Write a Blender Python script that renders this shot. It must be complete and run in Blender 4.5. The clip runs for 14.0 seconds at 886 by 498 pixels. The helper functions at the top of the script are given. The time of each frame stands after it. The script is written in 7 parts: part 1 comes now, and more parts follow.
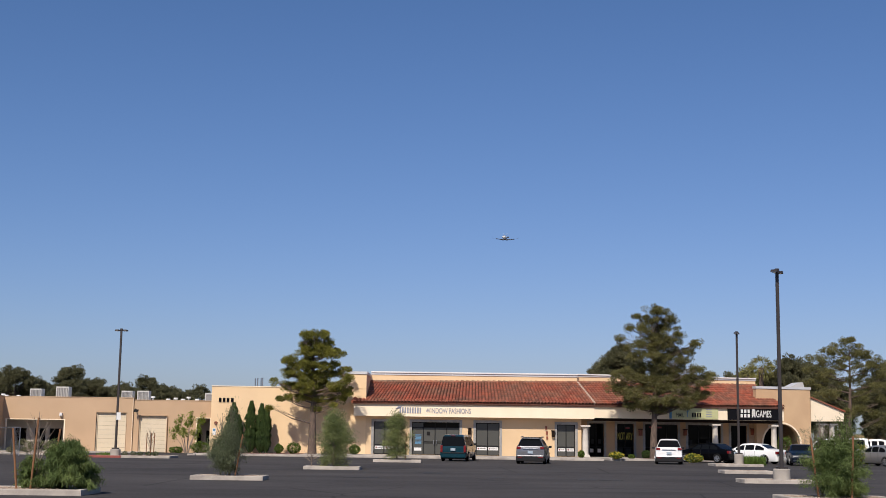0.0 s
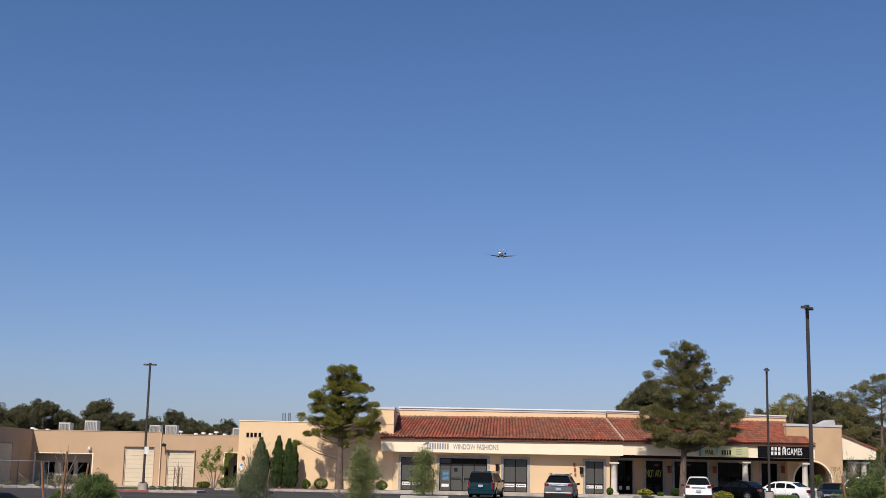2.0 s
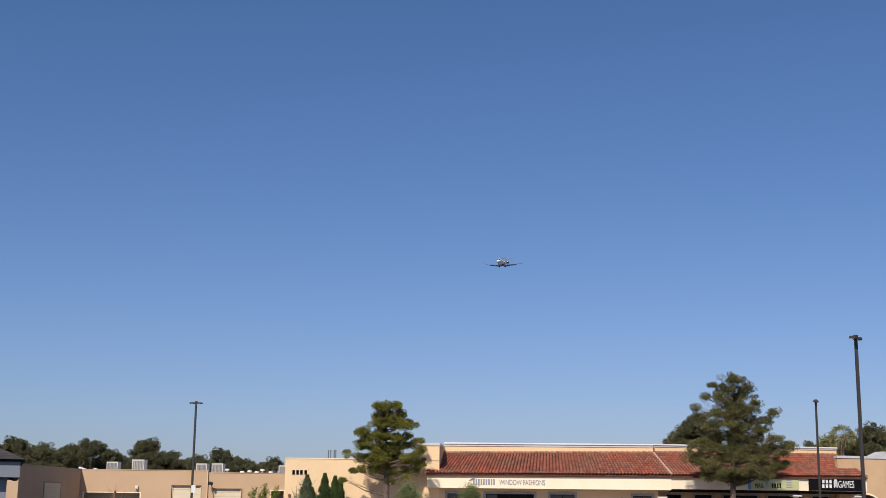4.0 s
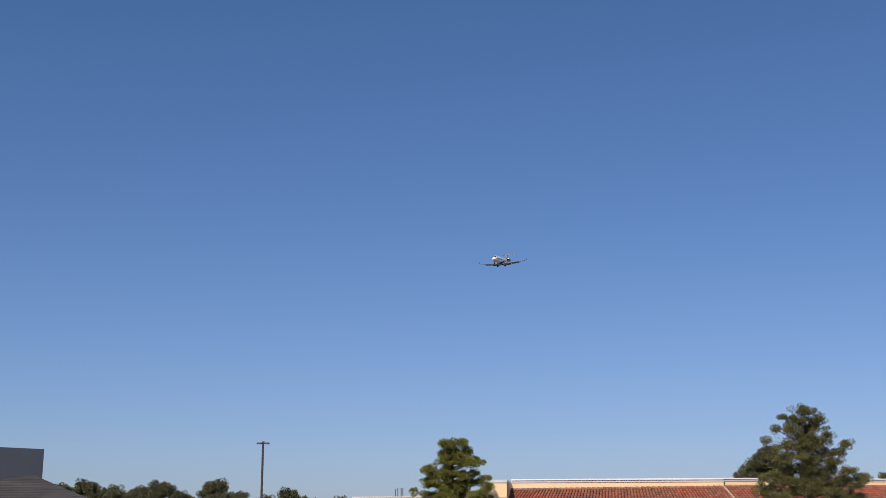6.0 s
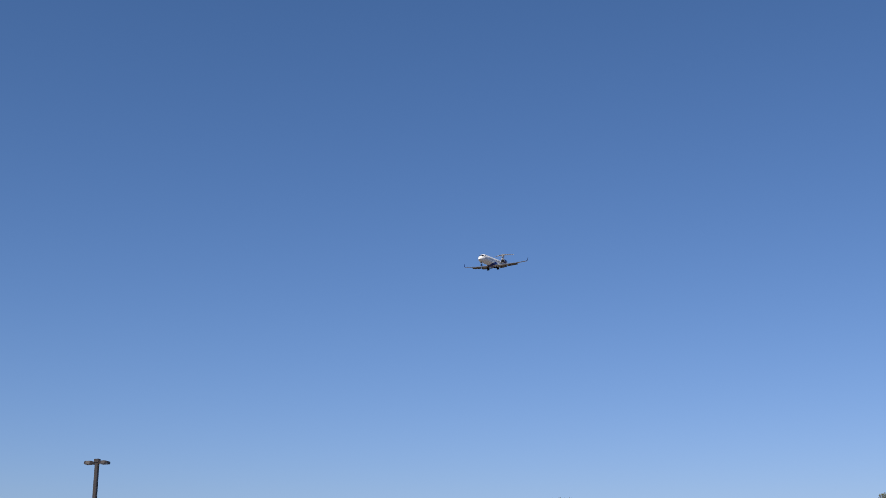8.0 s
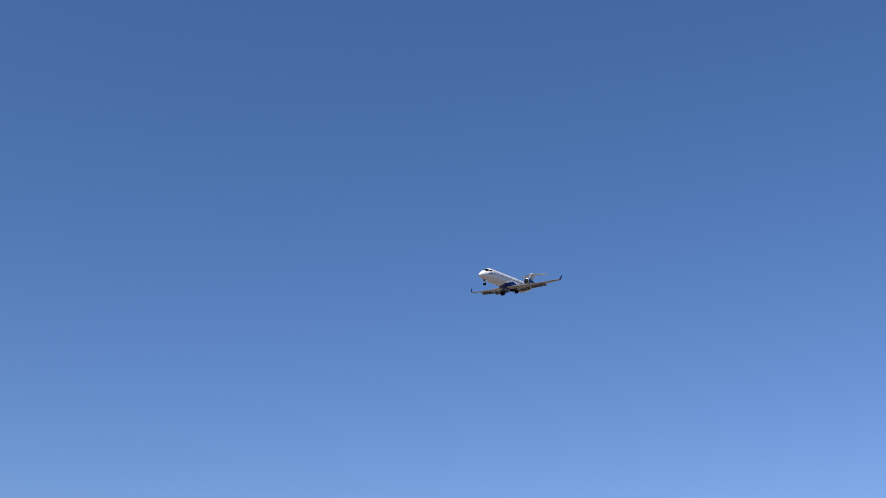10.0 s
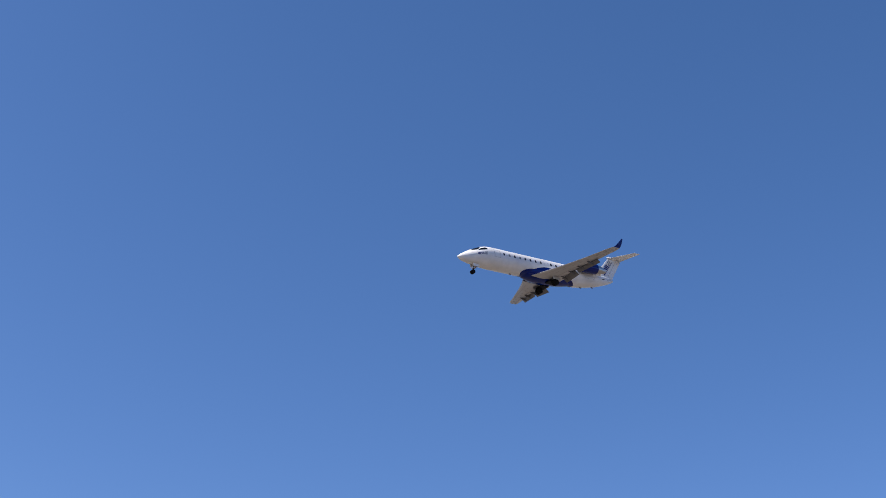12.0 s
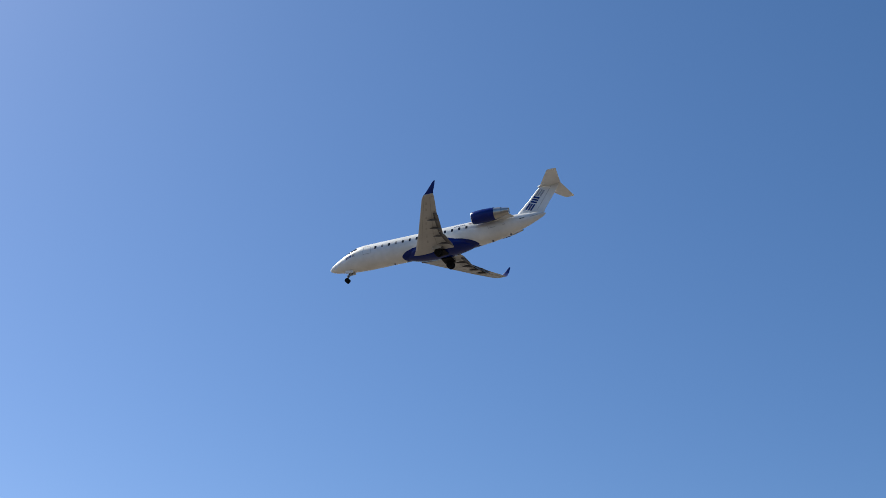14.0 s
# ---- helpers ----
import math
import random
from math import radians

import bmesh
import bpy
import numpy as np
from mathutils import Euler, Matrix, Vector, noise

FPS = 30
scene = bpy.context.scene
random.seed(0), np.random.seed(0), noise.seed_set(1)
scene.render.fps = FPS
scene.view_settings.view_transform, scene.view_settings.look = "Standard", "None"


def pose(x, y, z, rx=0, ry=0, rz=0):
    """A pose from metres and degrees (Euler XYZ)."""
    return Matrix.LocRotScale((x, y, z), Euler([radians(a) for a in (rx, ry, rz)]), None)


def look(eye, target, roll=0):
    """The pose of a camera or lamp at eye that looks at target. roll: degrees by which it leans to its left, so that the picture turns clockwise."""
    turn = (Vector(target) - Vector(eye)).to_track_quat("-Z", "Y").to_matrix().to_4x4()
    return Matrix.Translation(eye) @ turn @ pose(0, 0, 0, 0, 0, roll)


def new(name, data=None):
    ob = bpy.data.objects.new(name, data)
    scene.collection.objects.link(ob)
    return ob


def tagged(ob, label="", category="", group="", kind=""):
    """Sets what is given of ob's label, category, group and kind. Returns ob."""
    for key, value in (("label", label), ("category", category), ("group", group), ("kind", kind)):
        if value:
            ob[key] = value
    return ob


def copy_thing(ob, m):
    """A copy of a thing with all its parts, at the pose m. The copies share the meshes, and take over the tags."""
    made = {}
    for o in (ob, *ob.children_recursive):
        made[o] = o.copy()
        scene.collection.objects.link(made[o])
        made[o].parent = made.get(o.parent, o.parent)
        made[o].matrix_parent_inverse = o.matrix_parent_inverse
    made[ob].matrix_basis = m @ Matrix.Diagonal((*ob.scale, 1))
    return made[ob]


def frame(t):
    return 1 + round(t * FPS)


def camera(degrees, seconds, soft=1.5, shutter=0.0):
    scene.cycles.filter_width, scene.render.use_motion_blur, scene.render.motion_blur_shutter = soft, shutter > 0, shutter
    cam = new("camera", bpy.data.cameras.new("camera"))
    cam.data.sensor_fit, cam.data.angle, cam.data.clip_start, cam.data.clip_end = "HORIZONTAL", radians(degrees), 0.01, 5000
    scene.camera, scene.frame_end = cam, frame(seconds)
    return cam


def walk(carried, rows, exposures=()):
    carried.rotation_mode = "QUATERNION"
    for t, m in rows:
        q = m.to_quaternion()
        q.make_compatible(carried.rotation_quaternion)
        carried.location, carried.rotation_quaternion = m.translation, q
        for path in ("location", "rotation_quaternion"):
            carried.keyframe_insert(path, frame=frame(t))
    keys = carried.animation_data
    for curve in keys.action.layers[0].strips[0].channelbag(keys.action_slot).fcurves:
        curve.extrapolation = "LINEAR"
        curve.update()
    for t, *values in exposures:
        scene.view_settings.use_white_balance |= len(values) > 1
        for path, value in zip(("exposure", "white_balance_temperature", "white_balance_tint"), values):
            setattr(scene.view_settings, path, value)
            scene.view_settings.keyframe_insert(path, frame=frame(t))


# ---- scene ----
cam = camera(38.44, 14.0, soft=0.5)
# seconds, yaw, pitch, lean of the camera, held at eye height in one spot
PATH = [
    (0.00, 0.000, 8.323, 0.802),
    (0.25, 0.171, 8.484, 0.865),
    (0.50, 0.341, 8.656, 0.926),
    (0.75, 0.509, 8.844, 0.981),
    (1.00, 0.673, 9.043, 1.024),
    (1.25, 0.831, 9.245, 1.048),
    (1.50, 0.985, 9.454, 1.070),
    (1.75, 1.138, 9.673, 1.103),
    (2.00, 1.300, 9.891, 1.129),
    (2.25, 1.482, 10.097, 1.125),
    (2.50, 1.684, 10.292, 1.094),
    (2.75, 1.905, 10.480, 1.041),
    (3.00, 2.146, 10.664, 0.972),
    (3.25, 2.405, 10.849, 0.892),
    (3.50, 2.683, 11.036, 0.807),
    (3.75, 2.978, 11.231, 0.724),
    (4.00, 3.291, 11.437, 0.648),
    (4.25, 3.621, 11.657, 0.586),
    (4.50, 3.965, 11.885, 0.527),
    (4.75, 4.307, 12.067, 0.398),
    (5.00, 4.653, 12.228, 0.243),
    (5.25, 5.014, 12.410, 0.133),
    (5.50, 5.389, 12.613, 0.064),
    (5.75, 5.773, 12.829, 0.018),
    (6.00, 6.169, 13.059, -0.002),
    (6.25, 6.579, 13.305, 0.001),
    (6.50, 7.012, 13.576, -0.007),
    (6.75, 7.481, 13.877, -0.053),
    (7.00, 8.002, 14.205, -0.102),
    (7.25, 8.596, 14.556, -0.117),
    (7.50, 9.277, 14.926, -0.123),
    (7.75, 10.057, 15.315, -0.149),
    (8.00, 10.922, 15.737, -0.159),
    (8.25, 11.853, 16.212, -0.105),
    (8.50, 12.844, 16.751, 0.035),
    (8.75, 13.919, 17.357, 0.226),
    (9.00, 15.107, 18.026, 0.423),
    (9.25, 16.434, 18.757, 0.582),
    (9.50, 17.931, 19.549, 0.658),
    (9.75, 19.624, 20.400, 0.608),
    (10.00, 21.542, 21.308, 0.386),
    (10.25, 23.713, 22.272, -0.051),
    (10.50, 26.164, 23.290, -0.748),
    (10.75, 28.940, 24.352, -1.624),
    (11.00, 32.140, 25.417, -2.105),
    (11.25, 35.850, 26.442, -1.678),
    (11.50, 40.031, 27.419, -0.580),
    (11.75, 44.659, 28.345, 0.785),
    (12.00, 49.885, 29.184, 2.088),
    (12.25, 55.848, 29.890, 3.119),
    (12.50, 62.456, 30.383, 4.045),
    (12.75, 69.558, 30.576, 5.023),
    (13.00, 76.995, 30.391, 5.781),
    (13.25, 84.566, 29.786, 6.044),
    (13.50, 91.909, 28.851, 5.937),
    (13.75, 98.742, 27.708, 5.660),
    (14.00, 105.259, 26.463, 5.311),
]
EYE = (0.0, 0.0, 1.75)
walk(cam, [(t, Matrix.Translation(EYE) @ pose(0, 0, 0, 90 + p, 0, y) @ pose(0, 0, 0, 0, 0, r)) for t, y, p, r in PATH],
     exposures=[(0.0, -0.02, 6550, 13), (5.0, 0.02, 6550, 12), (6.5, 0.03, 6500, 12), (8.0, 0.14, 6450, 12), (10.5, 0.43, 6400, 14), (11.5, 0.58, 6350, 15), (12.5, 0.63, 6360, 14), (13.0, 0.61, 6420, 12), (13.5, 0.56, 6480, 7), (14.0, 0.36, 6530, 4)])

# ---- light ----
SUN_AZ, SUN_EL = radians(199), radians(46)      # clockwise from +y
world = bpy.data.worlds.new("sky")
scene.world = world
world.use_nodes = True
wn, wl = world.node_tree.nodes, world.node_tree.links
sky = wn.new("ShaderNodeTexSky")
sky.sky_type = "NISHITA"
sky.sun_disc = False
sky.sun_elevation, sky.sun_rotation = SUN_EL, SUN_AZ
sky.altitude, sky.air_density, sky.dust_density, sky.ozone_density = 700, 1.0, 1.4, 0.6
clear = wn.new("ShaderNodeMix")
clear.data_type, clear.blend_type = "RGBA", "MULTIPLY"
clear.inputs["Factor"].default_value = 1.0
clear.inputs[7].default_value = (0.545, 0.715, 1.0, 1)     # dry desert air, a deep blue
wl.new(sky.outputs[0], clear.inputs[6])
split = wn.new("ShaderNodeSeparateColor")
join = wn.new("ShaderNodeCombineColor")
steep = wn.new("ShaderNodeMath")                           # red fades faster than the rest towards the zenith
steep.operation, steep.inputs[1].default_value = "POWER", 1.17
gain = wn.new("ShaderNodeMath")
gain.operation, gain.inputs[1].default_value = "MULTIPLY", 0.945
wl.new(clear.outputs[2], split.inputs[0])
wl.new(split.outputs[0], steep.inputs[0])
wl.new(steep.outputs[0], gain.inputs[0])
wl.new(gain.outputs[0], join.inputs[0])
wl.new(split.outputs[1], join.inputs[1])
wl.new(split.outputs[2], join.inputs[2])
wl.new(join.outputs[0], wn["Background"].inputs[0])
wn["Background"].inputs[1].default_value = 0.096
sun = new("sun", bpy.data.lights.new("sun", "SUN"))
sun.data.energy, sun.data.angle, sun.data.color = 5.0, radians(0.53), (1.0, 0.93, 0.82)
to_sun = Vector((math.sin(SUN_AZ) * math.cos(SUN_EL), math.cos(SUN_AZ) * math.cos(SUN_EL), math.sin(SUN_EL)))
sun.matrix_world = look(to_sun * 50, (0, 0, 0))


# ---- materials ----
def mat(name, color, rough=0.8, metal=0.0, vary=0.12, fine=40.0, coarse=1.5, bump=0.1, second=None, island=0.0, spec=0.5, trans=0.0, stretch=None):
    """A surface with grain at two sizes; second: a colour that shows in coarse patches; island: spread of brightness from piece to piece."""
    m = bpy.data.materials.new(name)
    m.use_nodes = True
    n, l = m.node_tree.nodes, m.node_tree.links
    b = n["Principled BSDF"]
    tc = n.new("ShaderNodeTexCoord")
    src = tc.outputs["Object"]
    if stretch:
        mp = n.new("ShaderNodeMapping")
        mp.inputs["Scale"].default_value = stretch
        l.new(src, mp.inputs[0])
        src = mp.outputs[0]
    fi, co = n.new("ShaderNodeTexNoise"), n.new("ShaderNodeTexNoise")
    fi.inputs["Scale"].default_value, fi.inputs["Detail"].default_value = fine, 4
    co.inputs["Scale"].default_value, co.inputs["Detail"].default_value = coarse, 5
    l.new(src, fi.inputs["Vector"])
    l.new(src, co.inputs["Vector"])
    ramp = n.new("ShaderNodeValToRGB")
    c = Vector(color)
    d = Vector(second) if second else c * (1 - 1.6 * vary)
    ramp.color_ramp.elements[0].position, ramp.color_ramp.elements[1].position = 0.36, 0.64
    ramp.color_ramp.elements[0].color = (*d, 1)
    ramp.color_ramp.elements[1].color = (*c, 1)
    l.new(co.outputs["Fac"], ramp.inputs[0])
    hsv = n.new("ShaderNodeHueSaturation")
    ma = n.new("ShaderNodeMath")
    ma.operation = "MULTIPLY_ADD"
    ma.inputs[1].default_value, ma.inputs[2].default_value = vary * 2, 1 - vary
    l.new(fi.outputs["Fac"], ma.inputs[0])
    value = ma.outputs[0]
    if island:
        ge = n.new("ShaderNodeNewGeometry")
        m2 = n.new("ShaderNodeMath")
        m2.operation = "MULTIPLY_ADD"
        m2.inputs[1].default_value, m2.inputs[2].default_value = 2 * island, 1 - island
        l.new(ge.outputs["Random Per Island"], m2.inputs[0])
        m3 = n.new("ShaderNodeMath")
        m3.operation = "MULTIPLY"
        l.new(value, m3.inputs[0])
        l.new(m2.outputs[0], m3.inputs[1])
        value = m3.outputs[0]
    l.new(value, hsv.inputs["Value"])
    l.new(ramp.outputs[0], hsv.inputs["Color"])
    l.new(hsv.outputs[0], b.inputs["Base Color"])
    b.inputs["Roughness"].default_value, b.inputs["Metallic"].default_value = rough, metal
    b.inputs["Specular IOR Level"].default_value = spec
    if trans:
        b.inputs["Transmission Weight"].default_value = trans
    if bump:
        bp = n.new("ShaderNodeBump")
        bp.inputs["Strength"].default_value, bp.inputs["Distance"].default_value = bump, 0.02
        l.new(fi.outputs["Fac"], bp.inputs["Height"])
        l.new(bp.outputs[0], b.inputs["Normal"])
    return m


def paint(name, color, rough=0.25, metal=0.0, coat=0.25, vary=0.03):
    m = mat(name, color, rough, metal, vary, 6, 0.8, 0)
    m.node_tree.nodes["Principled BSDF"].inputs["Coat Weight"].default_value = coat
    m.node_tree.nodes["Principled BSDF"].inputs["Specular IOR Level"].default_value = 0.3
    return m


def asphalt_material():
    m = mat("asphalt", (0.066, 0.061, 0.059), 0.92, 0, 0.25, 55, 0.12, 0.5, (0.050, 0.046, 0.045), spec=0.15)
    n, l = m.node_tree.nodes, m.node_tree.links
    b = n["Principled BSDF"]
    tc = n.new("ShaderNodeTexCoord")
    mp = n.new("ShaderNodeMapping")
    mp.inputs["Scale"].default_value = (0.16, 0.55, 1)
    l.new(tc.outputs["Object"], mp.inputs[0])
    no = n.new("ShaderNodeTexNoise")
    no.inputs["Scale"].default_value, no.inputs["Detail"].default_value, no.inputs["Distortion"].default_value = 0.5, 6, 1.5
    l.new(mp.outputs[0], no.inputs["Vector"])
    vo = n.new("ShaderNodeTexVoronoi")
    vo.feature = "DISTANCE_TO_EDGE"
    vo.inputs["Scale"].default_value = 0.11
    l.new(tc.outputs["Object"], vo.inputs["Vector"])
    cr = n.new("ShaderNodeMapRange")
    cr.inputs["From Max"].default_value, cr.inputs["To Min"].default_value = 0.006, 0.45
    l.new(vo.outputs["Distance"], cr.inputs["Value"])
    st = n.new("ShaderNodeMapRange")
    st.inputs["From Min"].default_value, st.inputs["From Max"].default_value = 0.35, 0.65
    st.inputs["To Min"].default_value, st.inputs["To Max"].default_value = 0.80, 1.10
    l.new(no.outputs["Fac"], st.inputs["Value"])
    mu = n.new("ShaderNodeMath")
    mu.operation = "MULTIPLY"
    l.new(st.outputs[0], mu.inputs[0])
    l.new(cr.outputs[0], mu.inputs[1])
    hs = n.new("ShaderNodeHueSaturation")
    old = b.inputs["Base Color"].links[0].from_socket
    l.new(old, hs.inputs["Color"])
    l.new(mu.outputs[0], hs.inputs["Value"])
    l.new(hs.outputs[0], b.inputs["Base Color"])
    return m


def leaf(name, color, second, island=0.4, glow=0.4):
    """Thin leaves: light also comes through them."""
    m = mat(name, color, 0.75, 0, 0.12, 4, 1.2, 0, second, island, 0.25)
    n, l = m.node_tree.nodes, m.node_tree.links
    b = n["Principled BSDF"]
    tr, mx = n.new("ShaderNodeBsdfTranslucent"), n.new("ShaderNodeMixShader")
    l.new(b.inputs["Base Color"].links[0].from_socket, tr.inputs[0])
    mx.inputs[0].default_value = glow
    l.new(b.outputs[0], mx.inputs[1])
    l.new(tr.outputs[0], mx.inputs[2])
    l.new(mx.outputs[0], n["Material Output"].inputs[0])
    return m


ASPHALT = asphalt_material()
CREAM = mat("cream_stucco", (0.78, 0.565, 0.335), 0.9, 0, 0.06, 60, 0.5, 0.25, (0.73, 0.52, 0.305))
# the cream again, darkened: shade under the canopy is put into the colour
CREAMSHADE = mat("cream_stucco_shaded", (0.68, 0.485, 0.29), 0.9, 0, 0.06, 60, 0.5, 0.25, (0.63, 0.45, 0.265))
PALE = mat("pale_stucco", (0.86, 0.73, 0.54), 0.9, 0, 0.05, 60, 0.6, 0.2, (0.82, 0.69, 0.50))
TAN = mat("tan_stucco", (0.495, 0.338, 0.21), 0.9, 0, 0.07, 60, 0.4, 0.25, (0.455, 0.31, 0.19))
BLOCK = mat("warm_stucco", (0.55, 0.37, 0.215), 0.9, 0, 0.06, 60, 0.6, 0.25, (0.50, 0.33, 0.19))
COPING = mat("metal_coping", (0.60, 0.60, 0.60), 0.5, 0.2, 0.08, 20, 0.8, 0.02)
TILE = mat("clay_tile", (0.285, 0.069, 0.034), 0.85, 0, 0.15, 30, 0.45, 0.2, (0.20, 0.085, 0.05), island=0.30)
MOSSTILE = mat("weathered_tile", (0.17, 0.11, 0.075), 0.9, 0, 0.15, 25, 0.6, 0.2, (0.25, 0.09, 0.05), island=0.3)
TILEBED = mat("tile_bed", (0.10, 0.045, 0.03), 0.95)
CONCRETE = mat("concrete", (0.40, 0.36, 0.31), 0.92, 0, 0.14, 30, 1.2, 0.3, (0.30, 0.27, 0.235))
KERB = mat("kerb_concrete", (0.45, 0.40, 0.34), 0.92, 0, 0.26, 25, 1.5, 0.3, (0.30, 0.265, 0.23))
REDKERB = mat("red_kerb_paint", (0.33, 0.09, 0.07), 0.85, 0, 0.15, 25, 2, 0.2)
GRAVEL = mat("gravel", (0.36, 0.27, 0.20), 0.95, 0, 0.3, 25, 3, 0.6, island=0.3)
BARK_CHIP = mat("red_gravel", (0.20, 0.105, 0.08), 0.95, 0, 0.3, 30, 3, 0.5)
MARBLE = mat("grey_stone_trim", (0.33, 0.32, 0.30), 0.6, 0, 0.15, 18, 3, 0.05)
FRAME = mat("bronze_frame", (0.014, 0.013, 0.013), 0.55, 0, 0.1, 30, 2, 0, spec=0.15)
# ground out of view, its tone set for light bounced onto the jet's belly
DESERT = mat("dry_town_ground", (0.15, 0.122, 0.095), 0.95, 0, 0.2, 6, 0.02, 0.3, (0.09, 0.078, 0.066))
GLASS = mat("dark_glass", (0.004, 0.004, 0.004), 0.05, 0, 0.1, 3, 0.7, 0, spec=0.08)
BLIND = mat("window_shade", (0.063, 0.063, 0.054), 0.5, 0, 0.06, 12, 0.8, 0)
# near-black: the gloom of unlit rooms and the archway is put into the colour
DARKROOM = mat("unlit_room_black", (0.016, 0.016, 0.017), 0.9, spec=0.1)
ROLLDOOR = mat("roll_door", (0.62, 0.52, 0.37), 0.6, 0, 0.05, 8, 0.7, 0)
WHITE = mat("white_paint", (0.72, 0.71, 0.68), 0.55, 0, 0.05, 12, 1, 0)
ACMETAL = mat("ac_metal", (0.62, 0.60, 0.55), 0.6, 0.1, 0.08, 12, 1, 0)
BLACK = mat("black_paint", (0.006, 0.006, 0.008), 0.6, 0, 0.1, 20, 1, 0, spec=0.1)
POLE = mat("dark_pole_paint", (0.045, 0.037, 0.034), 0.5, 0.2, 0.12, 20, 1, 0)
STEEL = mat("steel", (0.42, 0.43, 0.44), 0.4, 0.9, 0.08, 20, 1, 0)
WOOD = mat("stake_wood", (0.25, 0.115, 0.05), 0.85, 0, 0.2, 20, 3, 0.3, stretch=(8, 8, 1))
BARK = mat("pine_bark", (0.15, 0.105, 0.08), 0.95, 0, 0.3, 22, 3, 0.8, stretch=(4, 4, 1))
TWIG = mat("grey_twig", (0.24, 0.19, 0.15), 0.95, 0, 0.2, 25, 3, 0.2)
PINE = leaf("pine_needles", (0.275, 0.262, 0.050), (0.155, 0.16, 0.036))
PINE_B = leaf("grey_pine_needles", (0.225, 0.21, 0.076), (0.14, 0.135, 0.052))
FARPINE = leaf("far_pine_needles", (0.165, 0.16, 0.082), (0.105, 0.105, 0.055))
CYPRESS = leaf("cypress_leaf", (0.085, 0.13, 0.035), (0.05, 0.085, 0.026))
WILLOW = leaf("feathery_leaf", (0.17, 0.22, 0.07), (0.10, 0.145, 0.045))
ACACIA = leaf("acacia_leaf", (0.27, 0.30, 0.115), (0.17, 0.205, 0.075))
GREYLEAF = leaf("grey_green_leaf", (0.19, 0.215, 0.118), (0.115, 0.14, 0.075))
BUSH = leaf("shrub_leaf", (0.14, 0.20, 0.035), (0.07, 0.115, 0.02))
HEDGE = leaf("sage_leaf", (0.20, 0.20, 0.11), (0.13, 0.14, 0.07))
YELLOW = mat("yellow_blossom", (0.55, 0.42, 0.03), 0.7, 0, 0.1, 6, 2, 0, island=0.3)
LIMELEAF = leaf("bright_leaf", (0.22, 0.28, 0.05), (0.13, 0.18, 0.03))
GRASS = leaf("grass_blade", (0.15, 0.23, 0.045), (0.10, 0.16, 0.03))
PALMLEAF = leaf("palm_leaf", (0.32, 0.28, 0.09), (0.18, 0.18, 0.06))
TYRE = mat("tyre_rubber", (0.011, 0.011, 0.011), 0.9, 0, 0.1, 20, 2, 0, spec=0.1)
RIM = mat("alloy_rim", (0.45, 0.45, 0.46), 0.35, 0.8, 0.05, 10, 2, 0)
CARGLASS = mat("car_glass", (0.006, 0.007, 0.008), 0.06, 0, 0.02, 2, 1, 0, spec=0.07)
REDLENS = mat("red_lens", (0.16, 0.010, 0.012), 0.2, 0, 0.05, 10, 2, 0)
CLEARLENS = mat("clear_lens", (0.6, 0.6, 0.6), 0.15, 0.3, 0.05, 10, 2, 0)
TRIM = mat("grey_plastic", (0.018, 0.018, 0.019), 0.7, 0, 0.08, 15, 2, 0, spec=0.15)
# greys of the low building: its bluish shadow is put into both colours
GREYSHADE = mat("shaded_grey_wall", (0.075, 0.085, 0.105), 0.8, 0, 0.05, 20, 0.8, 0.05)
GREYPALE = mat("shaded_pale_grey", (0.20, 0.225, 0.26), 0.8, 0, 0.05, 20, 0.8, 0.05)
SHINGLE = mat("dark_shingle", (0.046, 0.042, 0.043), 0.95, 0, 0.2, 10, 0.8, 0.3, island=0.2)


# ---- shape helpers ----
def box(bm, x0, x1, y0, y1, z0, z1, m=None):
    v = [bm.verts.new((x, y, z)) for z in (z0, z1) for y in (y0, y1) for x in (x0, x1)]
    for q in ((0, 2, 3, 1), (4, 5, 7, 6), (0, 1, 5, 4), (2, 6, 7, 3), (0, 4, 6, 2), (1, 3, 7, 5)):
        bm.faces.new([v[i] for i in q])
    if m:
        for a in v:
            a.co = m @ a.co
    return v


def soft_box(x0, x1, y0, y1, z0, z1, r=0.02):
    bm = bmesh.new()
    box(bm, x0, x1, y0, y1, z0, z1)
    bmesh.ops.bevel(bm, geom=bm.edges[:], offset=r, segments=2, affect="EDGES", profile=0.6)
    return bm


def boxes(*rows):
    bm = bmesh.new()
    for r in rows:
        box(bm, *r)
    bmesh.ops.remove_doubles(bm, verts=bm.verts[:], dist=0.0005)
    return bm


def tube(bm, pts, radii, seg=8, cap=True):
    """A round stalk along pts."""
    rings = []
    pts = [Vector(p) for p in pts]
    for i, p in enumerate(pts):
        d = (pts[min(i + 1, len(pts) - 1)] - pts[max(i - 1, 0)]).normalized()
        a = d.orthogonal().normalized() if abs(d.z) < 0.99 else Vector((1, 0, 0))
        a = (a - d * a.dot(d)).normalized()
        b = d.cross(a)
        r = radii[i] if isinstance(radii, (list, tuple)) else radii
        rings.append([bm.verts.new(p + (a * math.cos(k * math.tau / seg) + b * math.sin(k * math.tau / seg)) * r) for k in range(seg)])
    for q, w in zip(rings, rings[1:]):
        for k in range(seg):
            bm.faces.new((q[k], q[(k + 1) % seg], w[(k + 1) % seg], w[k]))
    if cap:
        bm.faces.new(rings[0][::-1])
        bm.faces.new(rings[-1])
    return bm


